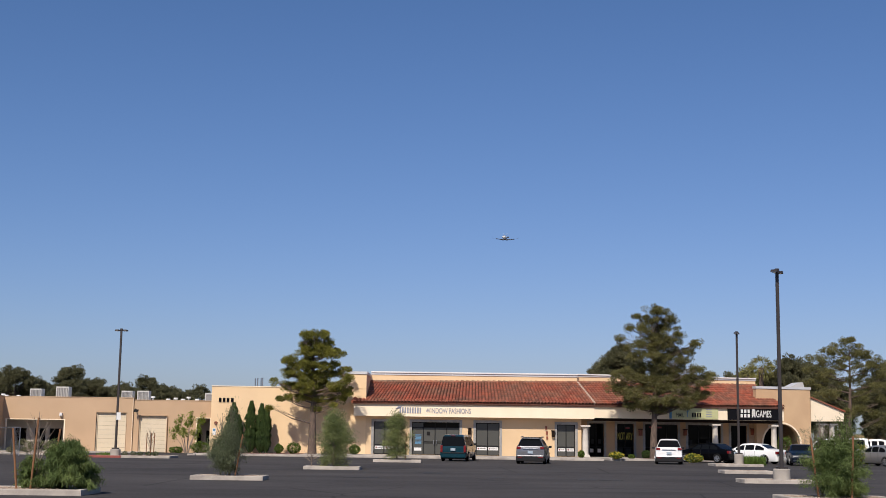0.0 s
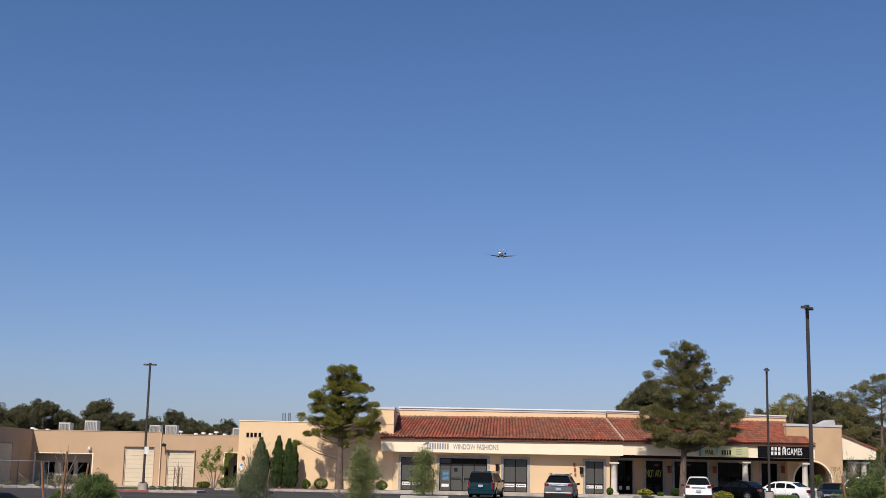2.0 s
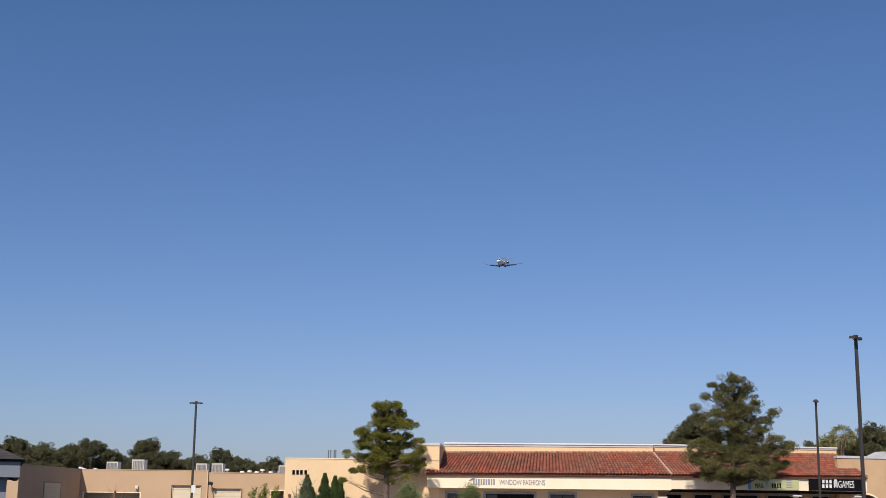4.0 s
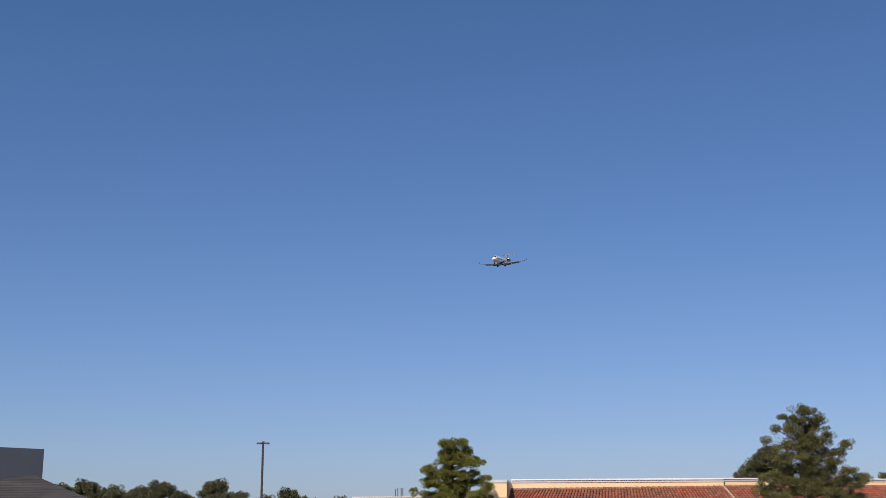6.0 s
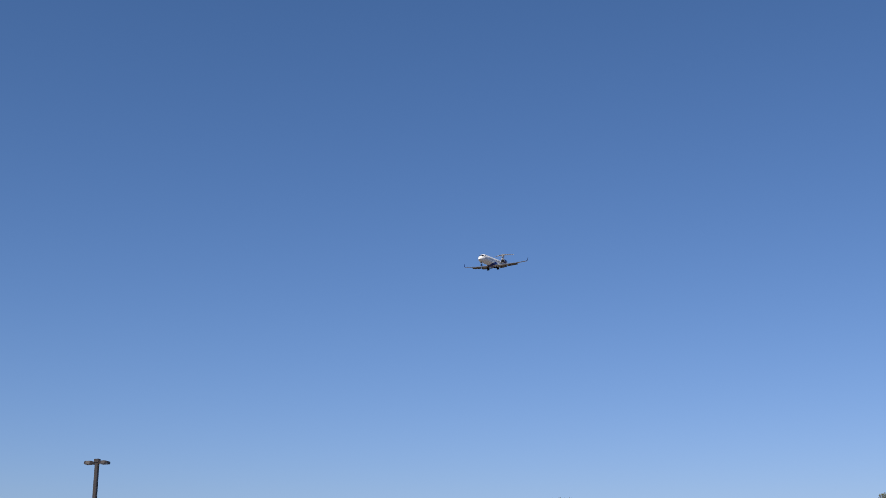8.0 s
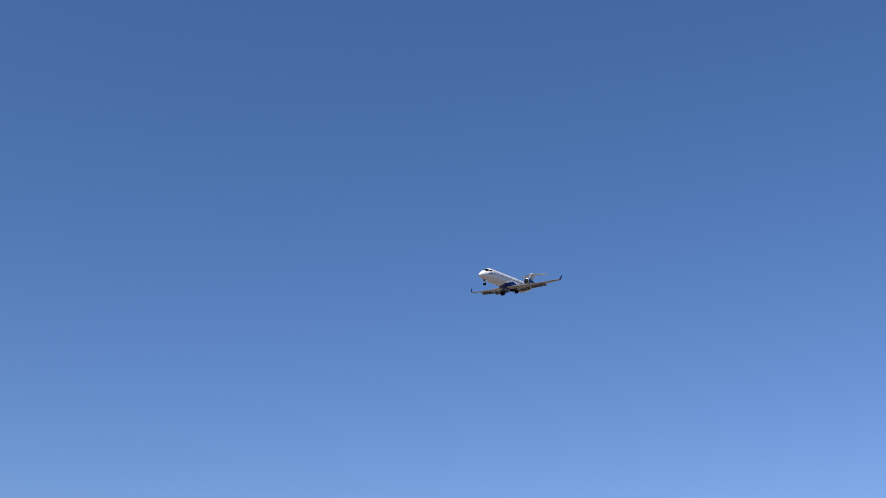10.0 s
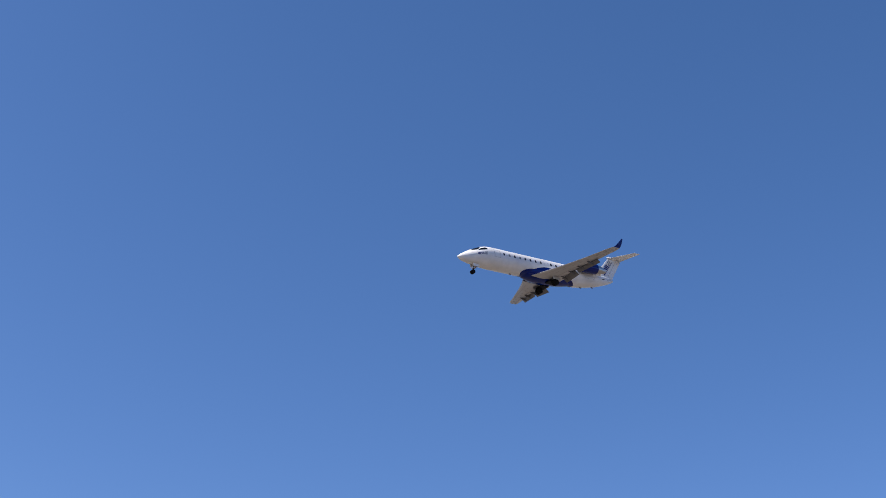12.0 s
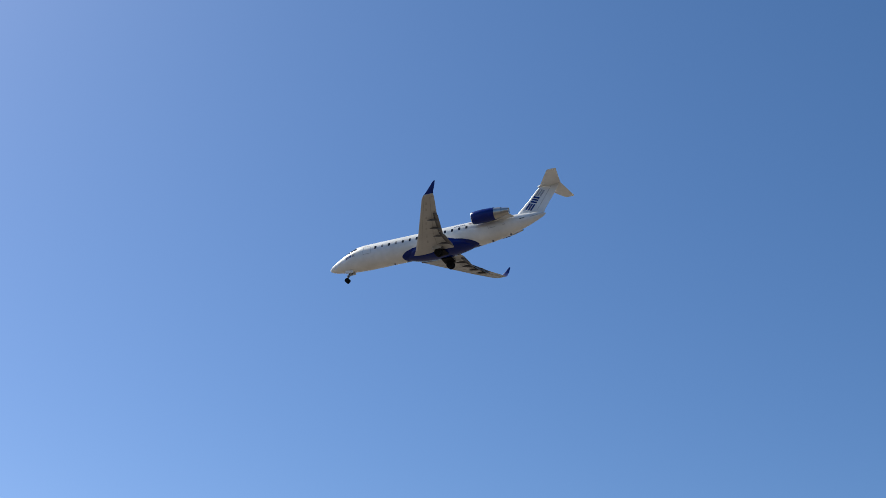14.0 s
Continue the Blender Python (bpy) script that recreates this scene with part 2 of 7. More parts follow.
def loft(bm, rings, close=True, caps=True):
    """Skin over rings of equal length, each a list of points."""
    rr = [[bm.verts.new(p) for p in r] for r in rings]
    n = len(rr[0])
    for q, w in zip(rr, rr[1:]):
        for k in range(n if close else n - 1):
            bm.faces.new((q[k], q[(k + 1) % n], w[(k + 1) % n], w[k]))
    if caps and close:
        bm.faces.new(rr[0][::-1])
        bm.faces.new(rr[-1])
    return bm


def prism(bm, poly, y0, y1):
    """A polygon of (x, z) given depth from y0 to y1."""
    a = [bm.verts.new((x, y0, z)) for x, z in poly]
    b = [bm.verts.new((x, y1, z)) for x, z in poly]
    bm.faces.new(a)
    bm.faces.new(b[::-1])
    for i in range(len(a)):
        j = (i + 1) % len(a)
        bm.faces.new((a[j], a[i], b[i], b[j]))
    return bm


def finish(bm, name, material, smooth=False):
    bmesh.ops.recalc_face_normals(bm, faces=bm.faces[:])
    me = bpy.data.meshes.new(name)
    bm.to_mesh(me)
    bm.free()
    me.materials.append(material)
    if smooth:
        me.shade_smooth()
        me.set_sharp_from_angle(angle=radians(38))
    return me


def part(name, bm, material, parent, label="", m=None, smooth=False):
    ob = new(name, bm if isinstance(bm, bpy.types.Mesh) else finish(bm, name, material, smooth))
    if isinstance(bm, bpy.types.Mesh) and not bm.materials:
        bm.materials.append(material)
    ob.parent = parent
    if m is not None:
        ob.matrix_basis = m
    return tagged(ob, label)


def thing(name, label, category, group="", kind="", m=None):
    ob = new(name)
    ob.empty_display_size = 0.2
    if m is not None:
        ob.matrix_basis = m
    return tagged(ob, label, category, group, kind)


def wall(bm, x0, x1, z0, z1, y0, y1, holes=()):
    """A wall with openings (xa, xb, za, zb) right through it."""
    xs = sorted({x0, x1, *[h[0] for h in holes], *[h[1] for h in holes]})
    for a, b in zip(xs, xs[1:]):
        cuts = sorted([(h[2], h[3]) for h in holes if h[0] < (a + b) / 2 < h[1]])
        z = z0
        for lo, hi in cuts + [(z1, z1)]:
            if lo > z + 1e-4:
                box(bm, a, b, y0, y1, z, lo)
            z = max(z, hi)
    bmesh.ops.remove_doubles(bm, verts=bm.verts[:], dist=0.0005)
    return bm


def lettering(text, height, depth=0.02, spread=1.0):
    """A mesh of raised letters, standing in the xz plane, its left foot at the origin."""
    cu = bpy.data.curves.new("letters", "FONT")
    cu.body, cu.size, cu.extrude, cu.space_character = text, height / 0.7, depth, spread
    ob = new("letters", cu)
    bpy.context.view_layer.update()
    me = bpy.data.meshes.new_from_object(ob.evaluated_get(bpy.context.evaluated_depsgraph_get()))
    bpy.data.objects.remove(ob)
    me.transform(Matrix.Rotation(radians(90), 4, "X"))
    return me


def letter_bars(parent, material, x0, z0, x1, z1, y, n, slant=0.0):
    """Plain upright bars in place of letters."""
    w = (x1 - x0) / n
    for i in range(n):
        s = slant * (z1 - z0)
        a, b = x0 + i * w + 0.2 * w, x0 + (i + 1) * w - 0.2 * w
        part("letter_bar", prism(bmesh.new(), [(a, z0), (b, z0), (b + s, z1), (a + s, z1)], y - 0.03, y), material, parent)


RNG = np.random.default_rng(7)


def leaf_mesh(name, centres, axes, length, width, material, droop=0.0, facing=None):
    """One small pointed blade at each centre along its axis."""
    n = len(centres)
    ax = axes / np.maximum(np.linalg.norm(axes, axis=1, keepdims=True), 1e-6)
    rnd = RNG.normal(size=(n, 3)) if facing is None else facing + RNG.normal(size=(n, 3)) * 0.45
    side = np.cross(ax, rnd)
    side /= np.maximum(np.linalg.norm(side, axis=1, keepdims=True), 1e-6)
    le = length * RNG.uniform(0.6, 1.3, (n, 1))
    wi = width * RNG.uniform(0.7, 1.3, (n, 1))
    v = np.stack([centres - ax * le / 2, centres + side * wi / 2, centres + ax * le / 2 - np.array([0, 0, droop]) * le, centres - side * wi / 2], 1).reshape(-1, 3)
    me = bpy.data.meshes.new(name)
    me.vertices.add(4 * n)
    me.vertices.foreach_set("co", v.ravel())
    me.loops.add(4 * n)
    me.loops.foreach_set("vertex_index", np.arange(4 * n))
    me.polygons.add(n)
    me.polygons.foreach_set("loop_start", np.arange(0, 4 * n, 4))
    me.update(calc_edges=True)
    me.materials.append(material)
    return me


def clumps(lobes, per, leaves, size, flat=0.75, shell=0.45):
    """Leaf centres and axes in clumps scattered through ellipsoid lobes (x, y, z, rx, rz)."""
    cs, ax, fc = [], [], []
    for x, y, z, rx, rz in lobes:
        k = max(3, int(per * rx * rz))
        d = RNG.normal(size=(k, 3))
        d /= np.linalg.norm(d, axis=1, keepdims=True)
        r = RNG.uniform(shell, 1.0, (k, 1))
        c = np.array([x, y, z]) + d * r * np.array([rx, rx, rz])
        s = size * RNG.uniform(0.6, 1.3, (k, 1, 1))
        o = RNG.normal(size=(k, leaves, 3))
        o *= RNG.uniform(0.15, 1, (k, leaves, 1)) ** 0.4 / np.linalg.norm(o, axis=2, keepdims=True) * np.array([1, 1, flat]) * s * 0.8
        cs.append((c[:, None] + o).reshape(-1, 3))
        a = o + d[:, None] * s * 0.35 + np.array([0, 0, 0.25]) * s + RNG.normal(size=o.shape) * s * 0.25
        ax.append(a.reshape(-1, 3))
        fc.append((o / (s * 0.8) * 0.9 + d[:, None] * 0.5 + np.array([0, 0, 0.2])).reshape(-1, 3))
    return np.concatenate(cs), np.concatenate(ax), np.concatenate(fc)


def limbed_trunk(height, base_r, lobes, lean=(0, 0), fork=0.3):
    bm = bmesh.new()
    top = Vector((lean[0], lean[1], height * 0.9))
    spine = [Vector((0, 0, -0.1)), Vector((lean[0] * 0.1, 0.02, height * 0.15)), Vector((lean[0] * 0.5 + 0.06, lean[1] * 0.5, height * 0.5)), top]
    tube(bm, spine, [base_r * 1.25, base_r, base_r * 0.6, base_r * 0.12], 10)
    for x, y, z, rx, rz in lobes:
        f = max(fork * 0.8, min(0.85, (z - 0.35 * math.hypot(x, y)) / height))
        p = Vector((lean[0] * f, lean[1] * f, height * f))
        e = Vector((x, y, z))
        mid = p.lerp(e, 0.5) + Vector((0, 0, -0.12 * (e - p).length * 0.5))
        e = p.lerp(e, 0.93)
        tube(bm, [p, mid, e], [base_r * 0.26, base_r * 0.15, 0.012], 6)
        for k in range(5):
            g = e + Vector(np.clip(RNG.normal(size=3), -1.1, 1.1) * np.array([0.5 * rx, 0.5 * rx, 0.6 * rz]))
            s = p.lerp(e, 0.35 + 0.13 * k)
            tube(bm, [s, s.lerp(g, 0.5) + Vector((0, 0, 0.05)), g], [base_r * 0.085, base_r * 0.055, 0.008], 4)
    return bm


# ---- ground ----
TARMARK = mat("tar", (0.026, 0.025, 0.025), 0.85, 0, 0.2, 20, 2, 0.1)


def ground():
    bm = bmesh.new()
    bmesh.ops.create_grid(bm, x_segments=40, y_segments=40, size=2400)
    ob = tagged(new("ground", finish(bm, "ground", DESERT)), "pale dry ground of the town round about", "ground", kind="structure")
    ob.location.z = -0.03
    bm = boxes((-75, 75, -40, 140, -0.02, 0.0))
    tagged(new("car_park", finish(bm, "car_park", ASPHALT)), "dark worn asphalt car park with faint cracks", "car park", kind="structure")
    # tyre arcs and a tar patch
    for k, (cx, cy, r, a0, a1, w) in enumerate(((-1.2, 70.0, 17.5, 248, 300, 0.16), (-1.5, 71.5, 17.5, 246, 292, 0.12), (3.2, 56.5, 3.6, 10, 120, 0.13), (-14, 62, 12, 250, 300, 0.12), (10, 80, 22, 235, 275, 0.14))):
        bm = bmesh.new()
        rows = []
        for q in range(33):
            t = radians(a0 + (a1 - a0) * q / 32)
            f = w * (0.3 + 0.7 * math.sin(math.pi * q / 32))
            rows.append([bm.verts.new((cx + (r + o) * math.cos(t), cy + (r + o) * math.sin(t) * 0.55, 0.004 + 0.001 * k)) for o in (-f / 2, f / 2)])
        for p, q in zip(rows, rows[1:]):
            bm.faces.new((p[0], p[1], q[1], q[0]))
        tagged(new("tyre_mark", finish(bm, "tyre_mark", TARMARK)), "dark curved tyre mark on the asphalt", "tyre mark", kind="structure")
    for x, y, w, d in ((-0.32, 59.20) + (0.9, 0.9), (-2.31, 67.12) + (1.6, 0.6), (2.41, 54.14) + (0.5, 0.4), (-3.18, 52.49) + (1.4, 0.5), (6.55, 53.09) + (1.8, 0.5)):
        tagged(new("tar_patch", finish(boxes((x - w / 2, x + w / 2, y - d, y + d, 0.001, 0.007)), "tar_patch", TARMARK)), "small dark tar patch in the asphalt", "patch", kind="structure")
    walk_top = boxes((-10.6, 12.2, 95.9, 104.2, -0.1, 0.15))
    tagged(new("pavement", finish(walk_top, "pavement", CONCRETE)), "pale concrete walk along the shop front", "pavement", kind="structure")
    bm = soft_box(-10.6, 12.2, 95.7, 95.9, -0.1, 0.165, 0.03)
    tagged(new("kerb", finish(bm, "kerb", KERB)), "pale concrete kerb of the shop walk", "kerb", kind="structure")
    bm = boxes((-18.4, -10.6, 95.9, 104.2, -0.1, 0.14))
    tagged(new("planting_strip", finish(bm, "planting_strip", BARK_CHIP)), "strip of red-brown gravel below the wall", "ground", kind="structure")
    bm = soft_box(-18.4, -10.6, 95.7, 95.9, -0.1, 0.165, 0.03)
    tagged(new("kerb", finish(bm, "kerb", KERB)), "concrete kerb of the planting strip", "kerb", kind="structure")
    m = pose((12.26, 102.20)[0], (12.26, 102.20)[1], 0, 0, 0, 12)
    bm = boxes((-0.2, 22.0, -4.2, 6.0, -0.1, 0.146))
    ob = tagged(new("pavement", finish(bm, "pavement", CONCRETE)), "concrete walk under the angled arcade", "pavement", kind="structure")
    ob.matrix_basis = m
    bm = soft_box(-0.2, 22.0, -4.4, -4.2, -0.1, 0.16, 0.03)
    ob = tagged(new("kerb", finish(bm, "kerb", KERB)), "concrete kerb in front of the arcade", "kerb", kind="structure")
    ob.matrix_basis = m
    bm = boxes((3.0, 6.2, -3.6, -1.0, 0.1, 0.155))
    ob = tagged(new("planting_bed", finish(bm, "planting_bed", BARK_CHIP)), "red-brown gravel bed round the pine trunk", "ground", kind="structure")
    ob.matrix_basis = m
    bm = boxes((-36.2, -24.0, 100.5, 106.3, -0.1, 0.05))
    tagged(new("apron", finish(bm, "apron", CONCRETE)), "concrete apron before the loading doors", "pavement", kind="structure")


ground()


# ---- buildings ----
def opening(parent, x0, x1, z0, z1, y, mullions=(), rail=None, filling=None, trim=True, m=None, name="window", label=""):
    """A storefront window: stone surround, bronze frame, panes."""
    fr = bmesh.new()
    t = 0.06
    for a, b, c, d in ((x0, x0 + t, z0, z1), (x1 - t, x1, z0, z1), (x0 + t, x1 - t, z1 - t, z1), (x0 + t, x1 - t, z0, z0 + t)):
        box(fr, a, b, y + 0.04, y + 0.14, c, d)
    for u in mullions:
        box(fr, u - 0.03, u + 0.03, y + 0.045, y + 0.135, z0 + t, z1 - t)
    if rail:
        box(fr, x0 + t, x1 - t, y + 0.05, y + 0.13, rail - 0.03, rail + 0.03)
    win = part(name, fr, FRAME, parent, label, m)
    edges = [x0 + t, *mullions, x1 - t]
    for a, b in zip(edges, edges[1:]):
        part("pane", boxes((a, b, y + 0.085, y + 0.095, z0 + t, z1 - t)), filling or GLASS, win)
    if trim:
        s = 0.2
        part("surround", boxes((x0 - s, x0 - 0.002, y - 0.09, y + 0.02, 0.16, z1 + s), (x1 + 0.002, x1 + s, y - 0.09, y + 0.02, 0.16, z1 + s),
                               (x0 - 0.002, x1 + 0.002, y - 0.09, y + 0.02, z1 + 0.002, z1 + s)), MARBLE, win, "grey stone surround")
    return win


def tiles(bl, br, tl, tr, pitch, rows):
    """Clay barrel tiles over the sheet bl-br (eave) to tl-tr (ridge): a half round trough each, lapped row on row."""
    bl, br, tl, tr = (Vector(p) for p in (bl, br, tl, tr))
    vs, fs = [], []
    n = int((br - bl).length / pitch)
    nrm = (br - bl).cross(tl - bl).normalized()
    if nrm.z < 0:
        nrm = -nrm
    for i in range(n):
        for j in range(rows):
            u0, u1 = i / n, (i + 1) / n
            a = (bl.lerp(br, u0)).lerp(tl.lerp(tr, u0), j / rows)
            b = (bl.lerp(br, u1)).lerp(tl.lerp(tr, u1), j / rows)
            c = (bl.lerp(br, u0)).lerp(tl.lerp(tr, u0), min(1.0, (j + 1.12) / rows))
            d = (bl.lerp(br, u1)).lerp(tl.lerp(tr, u1), min(1.0, (j + 1.12) / rows))
            lift = 0.05 + random.uniform(-0.008, 0.008)
            slip = (a - c).normalized() * random.uniform(-0.02, 0.03)
            k = len(vs)
            seg = 6
            for p, q, h in ((a + slip, b + slip, lift), (c, d, 0.0)):
                for s in range(seg + 1):
                    ang = math.pi * s / seg
                    f = 0.5 - 0.46 * math.cos(ang)
                    vs.append(p.lerp(q, f) + nrm * (h + 0.14 * math.sin(ang)))
            for s in range(seg):
                fs.append((k + s, k + s + 1, k + seg + 2 + s, k + seg + 1 + s))
            if j:
                fs.append(tuple(k + s for s in range(seg + 1)))
    me = bpy.data.meshes.new("tiles")
    me.from_pydata(vs, [], fs)
    me.materials.append(TILE)
    return me


def ridge(a, b):
    """A row of lapped cap tiles from a to b."""
    a, b = Vector(a), Vector(b)
    n = int((b - a).length / 0.45)
    bm = bmesh.new()
    for k in range(n):
        tube(bm, [a.lerp(b, k / n) + Vector((0, 0, 0.03)), a.lerp(b, (k + 1.08) / n)], [0.14, 0.12], 8)
    return bm


def shop_building():
    b = thing("shop_building", "cream stucco shop building with a red clay tile canopy", "building")
    zt, zp = 5.37, 6.51
    xl, xb, xr = -18.46, -8.03, -6.02
    part("wall", wall(bmesh.new(), xl, xb, 0, zt, 103, 103.4), CREAM, b)
    part("wall", boxes((xl, xl + 0.4, 103.4, 130, 0, zt)), CREAM, b)
    part("pier", boxes((xb, xr, 103, 109.4, 0, zp)), CREAM, b)
    part("coping", boxes((xb - 0.04, xr + 0.06, 102.94, 109.45, zp + 0.002, zp + 0.22)), COPING, b, "grey metal coping")
    part("coping", boxes((xl - 0.03, xb - 0.042, 102.96, 103.44, zt + 0.002, zt + 0.07)), PALE, b)
    part("trim", boxes((xb, xr - 0.002, 102.97, 102.998, 5.35, 5.40)), CREAM, b)
    # storefront wall
    x1 = 11.31
    part("wall", boxes((x1 - 0.3, x1, 103.352, 106.38, 0, 4.2)), CREAM, b)
    h = 2.75
    holes = [(-5.35, -3.68, 0.16, h), (-2.28, 1.53, 0.16, h),
             (2.84, 4.74, 0.16, h), (9.36, 10.81, 0.16, h - 0.05)]
    zf0, zf1 = 3.17, 4.26
    part("wall", wall(bmesh.new(), xr + 0.002, x1, 0, zf1 + 0.3, 103, 103.35, holes), CREAMSHADE, b)
    part("back_wall", boxes((xr, x1 + 0.3, 106.4, 106.6, 0, 3.6)), DARKROOM, b, "near-black wall standing for the unlit depth of the shop")
    for k, (a, c, z0, z1) in enumerate(holes):
        if k == 1:
            w = c - a
            win = opening(b, a, c, z0, z1, 103.05, [a + 0.24 * w, a + 0.485 * w, a + 0.73 * w], z1 - 0.42, BLIND, name="entrance", label="glazed double door with side lights")
            part("transom", boxes((a + 0.25 * w, c - 0.07, 103.128, 103.133, z1 - 0.40, z1 - 0.06)), GLASS, win, "dark transom glass")
            for u in (a + 0.455 * w, a + 0.51 * w):
                part("handle", boxes((u, u + 0.03, 102.98, 103.05, 1.0, 1.35)), STEEL, win)
            part("push_bar", boxes((a + 0.25 * w, a + 0.47 * w, 103.03, 103.06, 1.16, 1.22), (a + 0.5 * w, a + 0.72 * w, 103.03, 103.06, 1.16, 1.22)), FRAME, win)
            bars = bmesh.new()
            for r in range(8):
                box(bars, a + 0.06 * w + 0.03 * (r % 3), a + 0.2 * w - 0.02 * (r % 2), 103.125, 103.13, 1.0 + r * 0.1, 1.05 + r * 0.1)
            part("notice", bars, SIGNBLUE, win, "blue lettering on the glass")
            part("notice", boxes((a + 0.31 * w, a + 0.38 * w, 103.12, 103.13, 1.7, 2.0)), FRAME, win)
            part("notice", boxes((a + 0.05 * w, a + 0.2 * w, 103.12, 103.128, 0.48, 0.72)), WHITE, win)
        else:
            mid = [a + 0.5 * (c - a)]
            win = opening(b, a, c, z0, z1, 103.05, mid, 0.92, BLIND, name="window", label="shaded shop window in a grey stone surround")
            for u0, u1 in ((a + 0.1, mid[0] - 0.06), (mid[0] + 0.06, c - 0.1)):
                part("notice", boxes((u0, u1, 103.12, 103.128, 0.58, 0.82)), WHITE, win)
                part("notice", boxes((u0 + 0.06, u0 + 0.17, 103.112, 103.118, 0.65, 0.75)), REDLENS, win)
                part("notice", boxes((u0 + 0.22, u1 - 0.08, 103.112, 103.118, 0.68, 0.72)), TRIM, win)
    zf1 -= 0.05
    part("fascia", boxes((-6.94, 12.27, 102.2, 102.4, zf0, zf1)), PALE, b, "pale cream fascia board")
    part("soffit", boxes((-6.94 + 0.02, 12.27, 102.402, 102.998, zf0 + 0.1, zf0 + 0.2)), TAN, b)
    part("fascia", boxes((-6.94, -6.94 + 0.2, 102.402, 102.998, zf0, zf1)), PALE, b)
    # tile roof
    e0, e1 = (-7.03, 4.19), (12.29, 4.28)
    r0, r1 = (-6.01, 6.10), (11.64, 6.25)
    roof = tiles((e0[0], 102.0, e0[1]), (e1[0], 102.0, e1[1]), (r0[0], 109, r0[1]), (r1[0], 109, r1[1]), 0.272, 11)
    part("roof_tiles", roof, TILE, b, "weathered red clay barrel tiles")["kind"] = "stuff"
    bm = bmesh.new()
    q = [bm.verts.new(p) for p in ((e0[0], 102.05, e0[1] - 0.02), (e1[0], 102.05, e1[1] - 0.02), (r1[0], 109, r1[1] - 0.02), (r0[0], 109, r0[1] - 0.02),
                                   (e0[0], 102.05, e0[1] - 0.09), (e1[0], 102.05, e1[1] - 0.09), (r1[0], 109, e1[1] - 0.09), (r0[0], 109, e0[1] - 0.09))]
    for f in ((0, 1, 2, 3), (7, 6, 5, 4), (0, 4, 5, 1), (1, 5, 6, 2), (2, 6, 7, 3), (3, 7, 4, 0)):
        bm.faces.new([q[i] for i in f])
    part("roof_bed", bm, TILEBED, b)
    part("eave_closure", boxes((e0[0] + 0.1, e1[0] - 0.1, 102.10, 102.16, 4.12, 4.32)), TILE, b, "mortared ends of the eave tiles")
    part("ridge_tiles", ridge((r0[0], 108.9, r0[1] + 0.06), (r1[0], 108.9, r1[1] + 0.06)), MOSSTILE, b, "grey-brown cap tiles along the ridge")
    part("rake_tiles", ridge((e0[0], 102.05, e0[1] + 0.08), (r0[0], 108.9, r0[1] + 0.08)), TILE, b, "red cap tiles down the roof end")
    bm = bmesh.new()
    for k in range(9):
        s, t = k / 9, (k + 1.1) / 9
        p, u = Vector((e1[0], 102.0, e1[1] + 0.1)).lerp(Vector((r1[0], 109, r1[1] + 0.1)), s), Vector((e1[0], 102.0, e1[1] + 0.1)).lerp(Vector((r1[0], 109, r1[1] + 0.1)), t)
        tube(bm, [p + Vector((0, 0, 0.05)), u], [0.10, 0.08], 8)
    part("hip_tiles", bm, HIPMORTAR, b, "pale mortared hip tiles")
    # parapet above the roof
    z0 = 6.77
    part("parapet", boxes((-5.97, 11.64, 109.05, 109.4, 4.0, z0)), CREAM, b)
    part("coping", boxes((-5.97, 11.64 + 0.02, 109.0, 109.44, z0 + 0.002, z0 + 0.17)), COPING, b, "grey metal coping with seams")
    part("coping_cap", soft_box(-5.99, 11.68, 108.93, 109.5, z0 + 0.172, z0 + 0.29, 0.02), WHITE, b, "white metal drip cap")
    x = -5.97 + 1.2
    while x < 11.64:
        part("coping_seam", boxes((x, x + 0.04, 108.988, 108.998, z0, z0 + 0.17)), WHITE, b)
        x += 1.9
    part("flat_roof", boxes((xl + 0.4, 30, 109.5, 135, 4.4, 4.6)), CONCRETE, b)
    part("vent_pipe", tube(bmesh.new(), [(-16.29, 112, 4.4), (-16.30, 112, 6.43)], 0.05), STEEL, b)
    for px in (-16.09, -15.79, -15.65):
        part("vent_pipe", tube(bmesh.new(), [(px, 112, 4.4), (px, 112, 6.48)], 0.05), STEEL, b)
    # sign of the window shop
    y = 102.2
    sign = thing("shop_sign", "grey raised letters on the pale fascia board", "sign")
    letter_bars(sign, SIGNGREY, -3.33, 3.44, -1.53, 3.89, y, 9)
    me = lettering("WINDOW FASHIONS", 3.90 - 3.50, 0.02)
    wd = max(v.co.x for v in me.vertices)
    me.transform(Matrix.Diagonal(((2.39 - -1.22) / wd, 1, 1, 1)))
    part("lettering", me, SIGNGREY, sign, m=Matrix.Translation((-1.22, y - 0.02, 3.47)))
    sw = bmesh.new()
    tube(sw, [(-3.61, y - 0.03, 3.75), (-3.34, y - 0.03, 3.91), (-3.12, y - 0.03, 3.96)], [0.02, 0.07, 0.02], 6)
    part("swash", sw, SIGNGREY, sign)
    # house number, as bars
    nb = bmesh.new()
    for a in (-17.86, -17.54, -17.23, -16.88):
        box(nb, a, a + 0.2, 102.95, 102.995, 4.12, 4.46)
    tagged(new("wall_number", finish(nb, "wall_number", BLACK)), "dark raised number plates on the cream wall", "sign")
    # alarm bell and notice on the end wall
    bm = bmesh.new()
    bmesh.ops.create_cone(bm, cap_ends=True, segments=20, radius1=0.14, radius2=0.11, depth=0.1, matrix=pose(-18.04, 102.94, 2.44, 90))
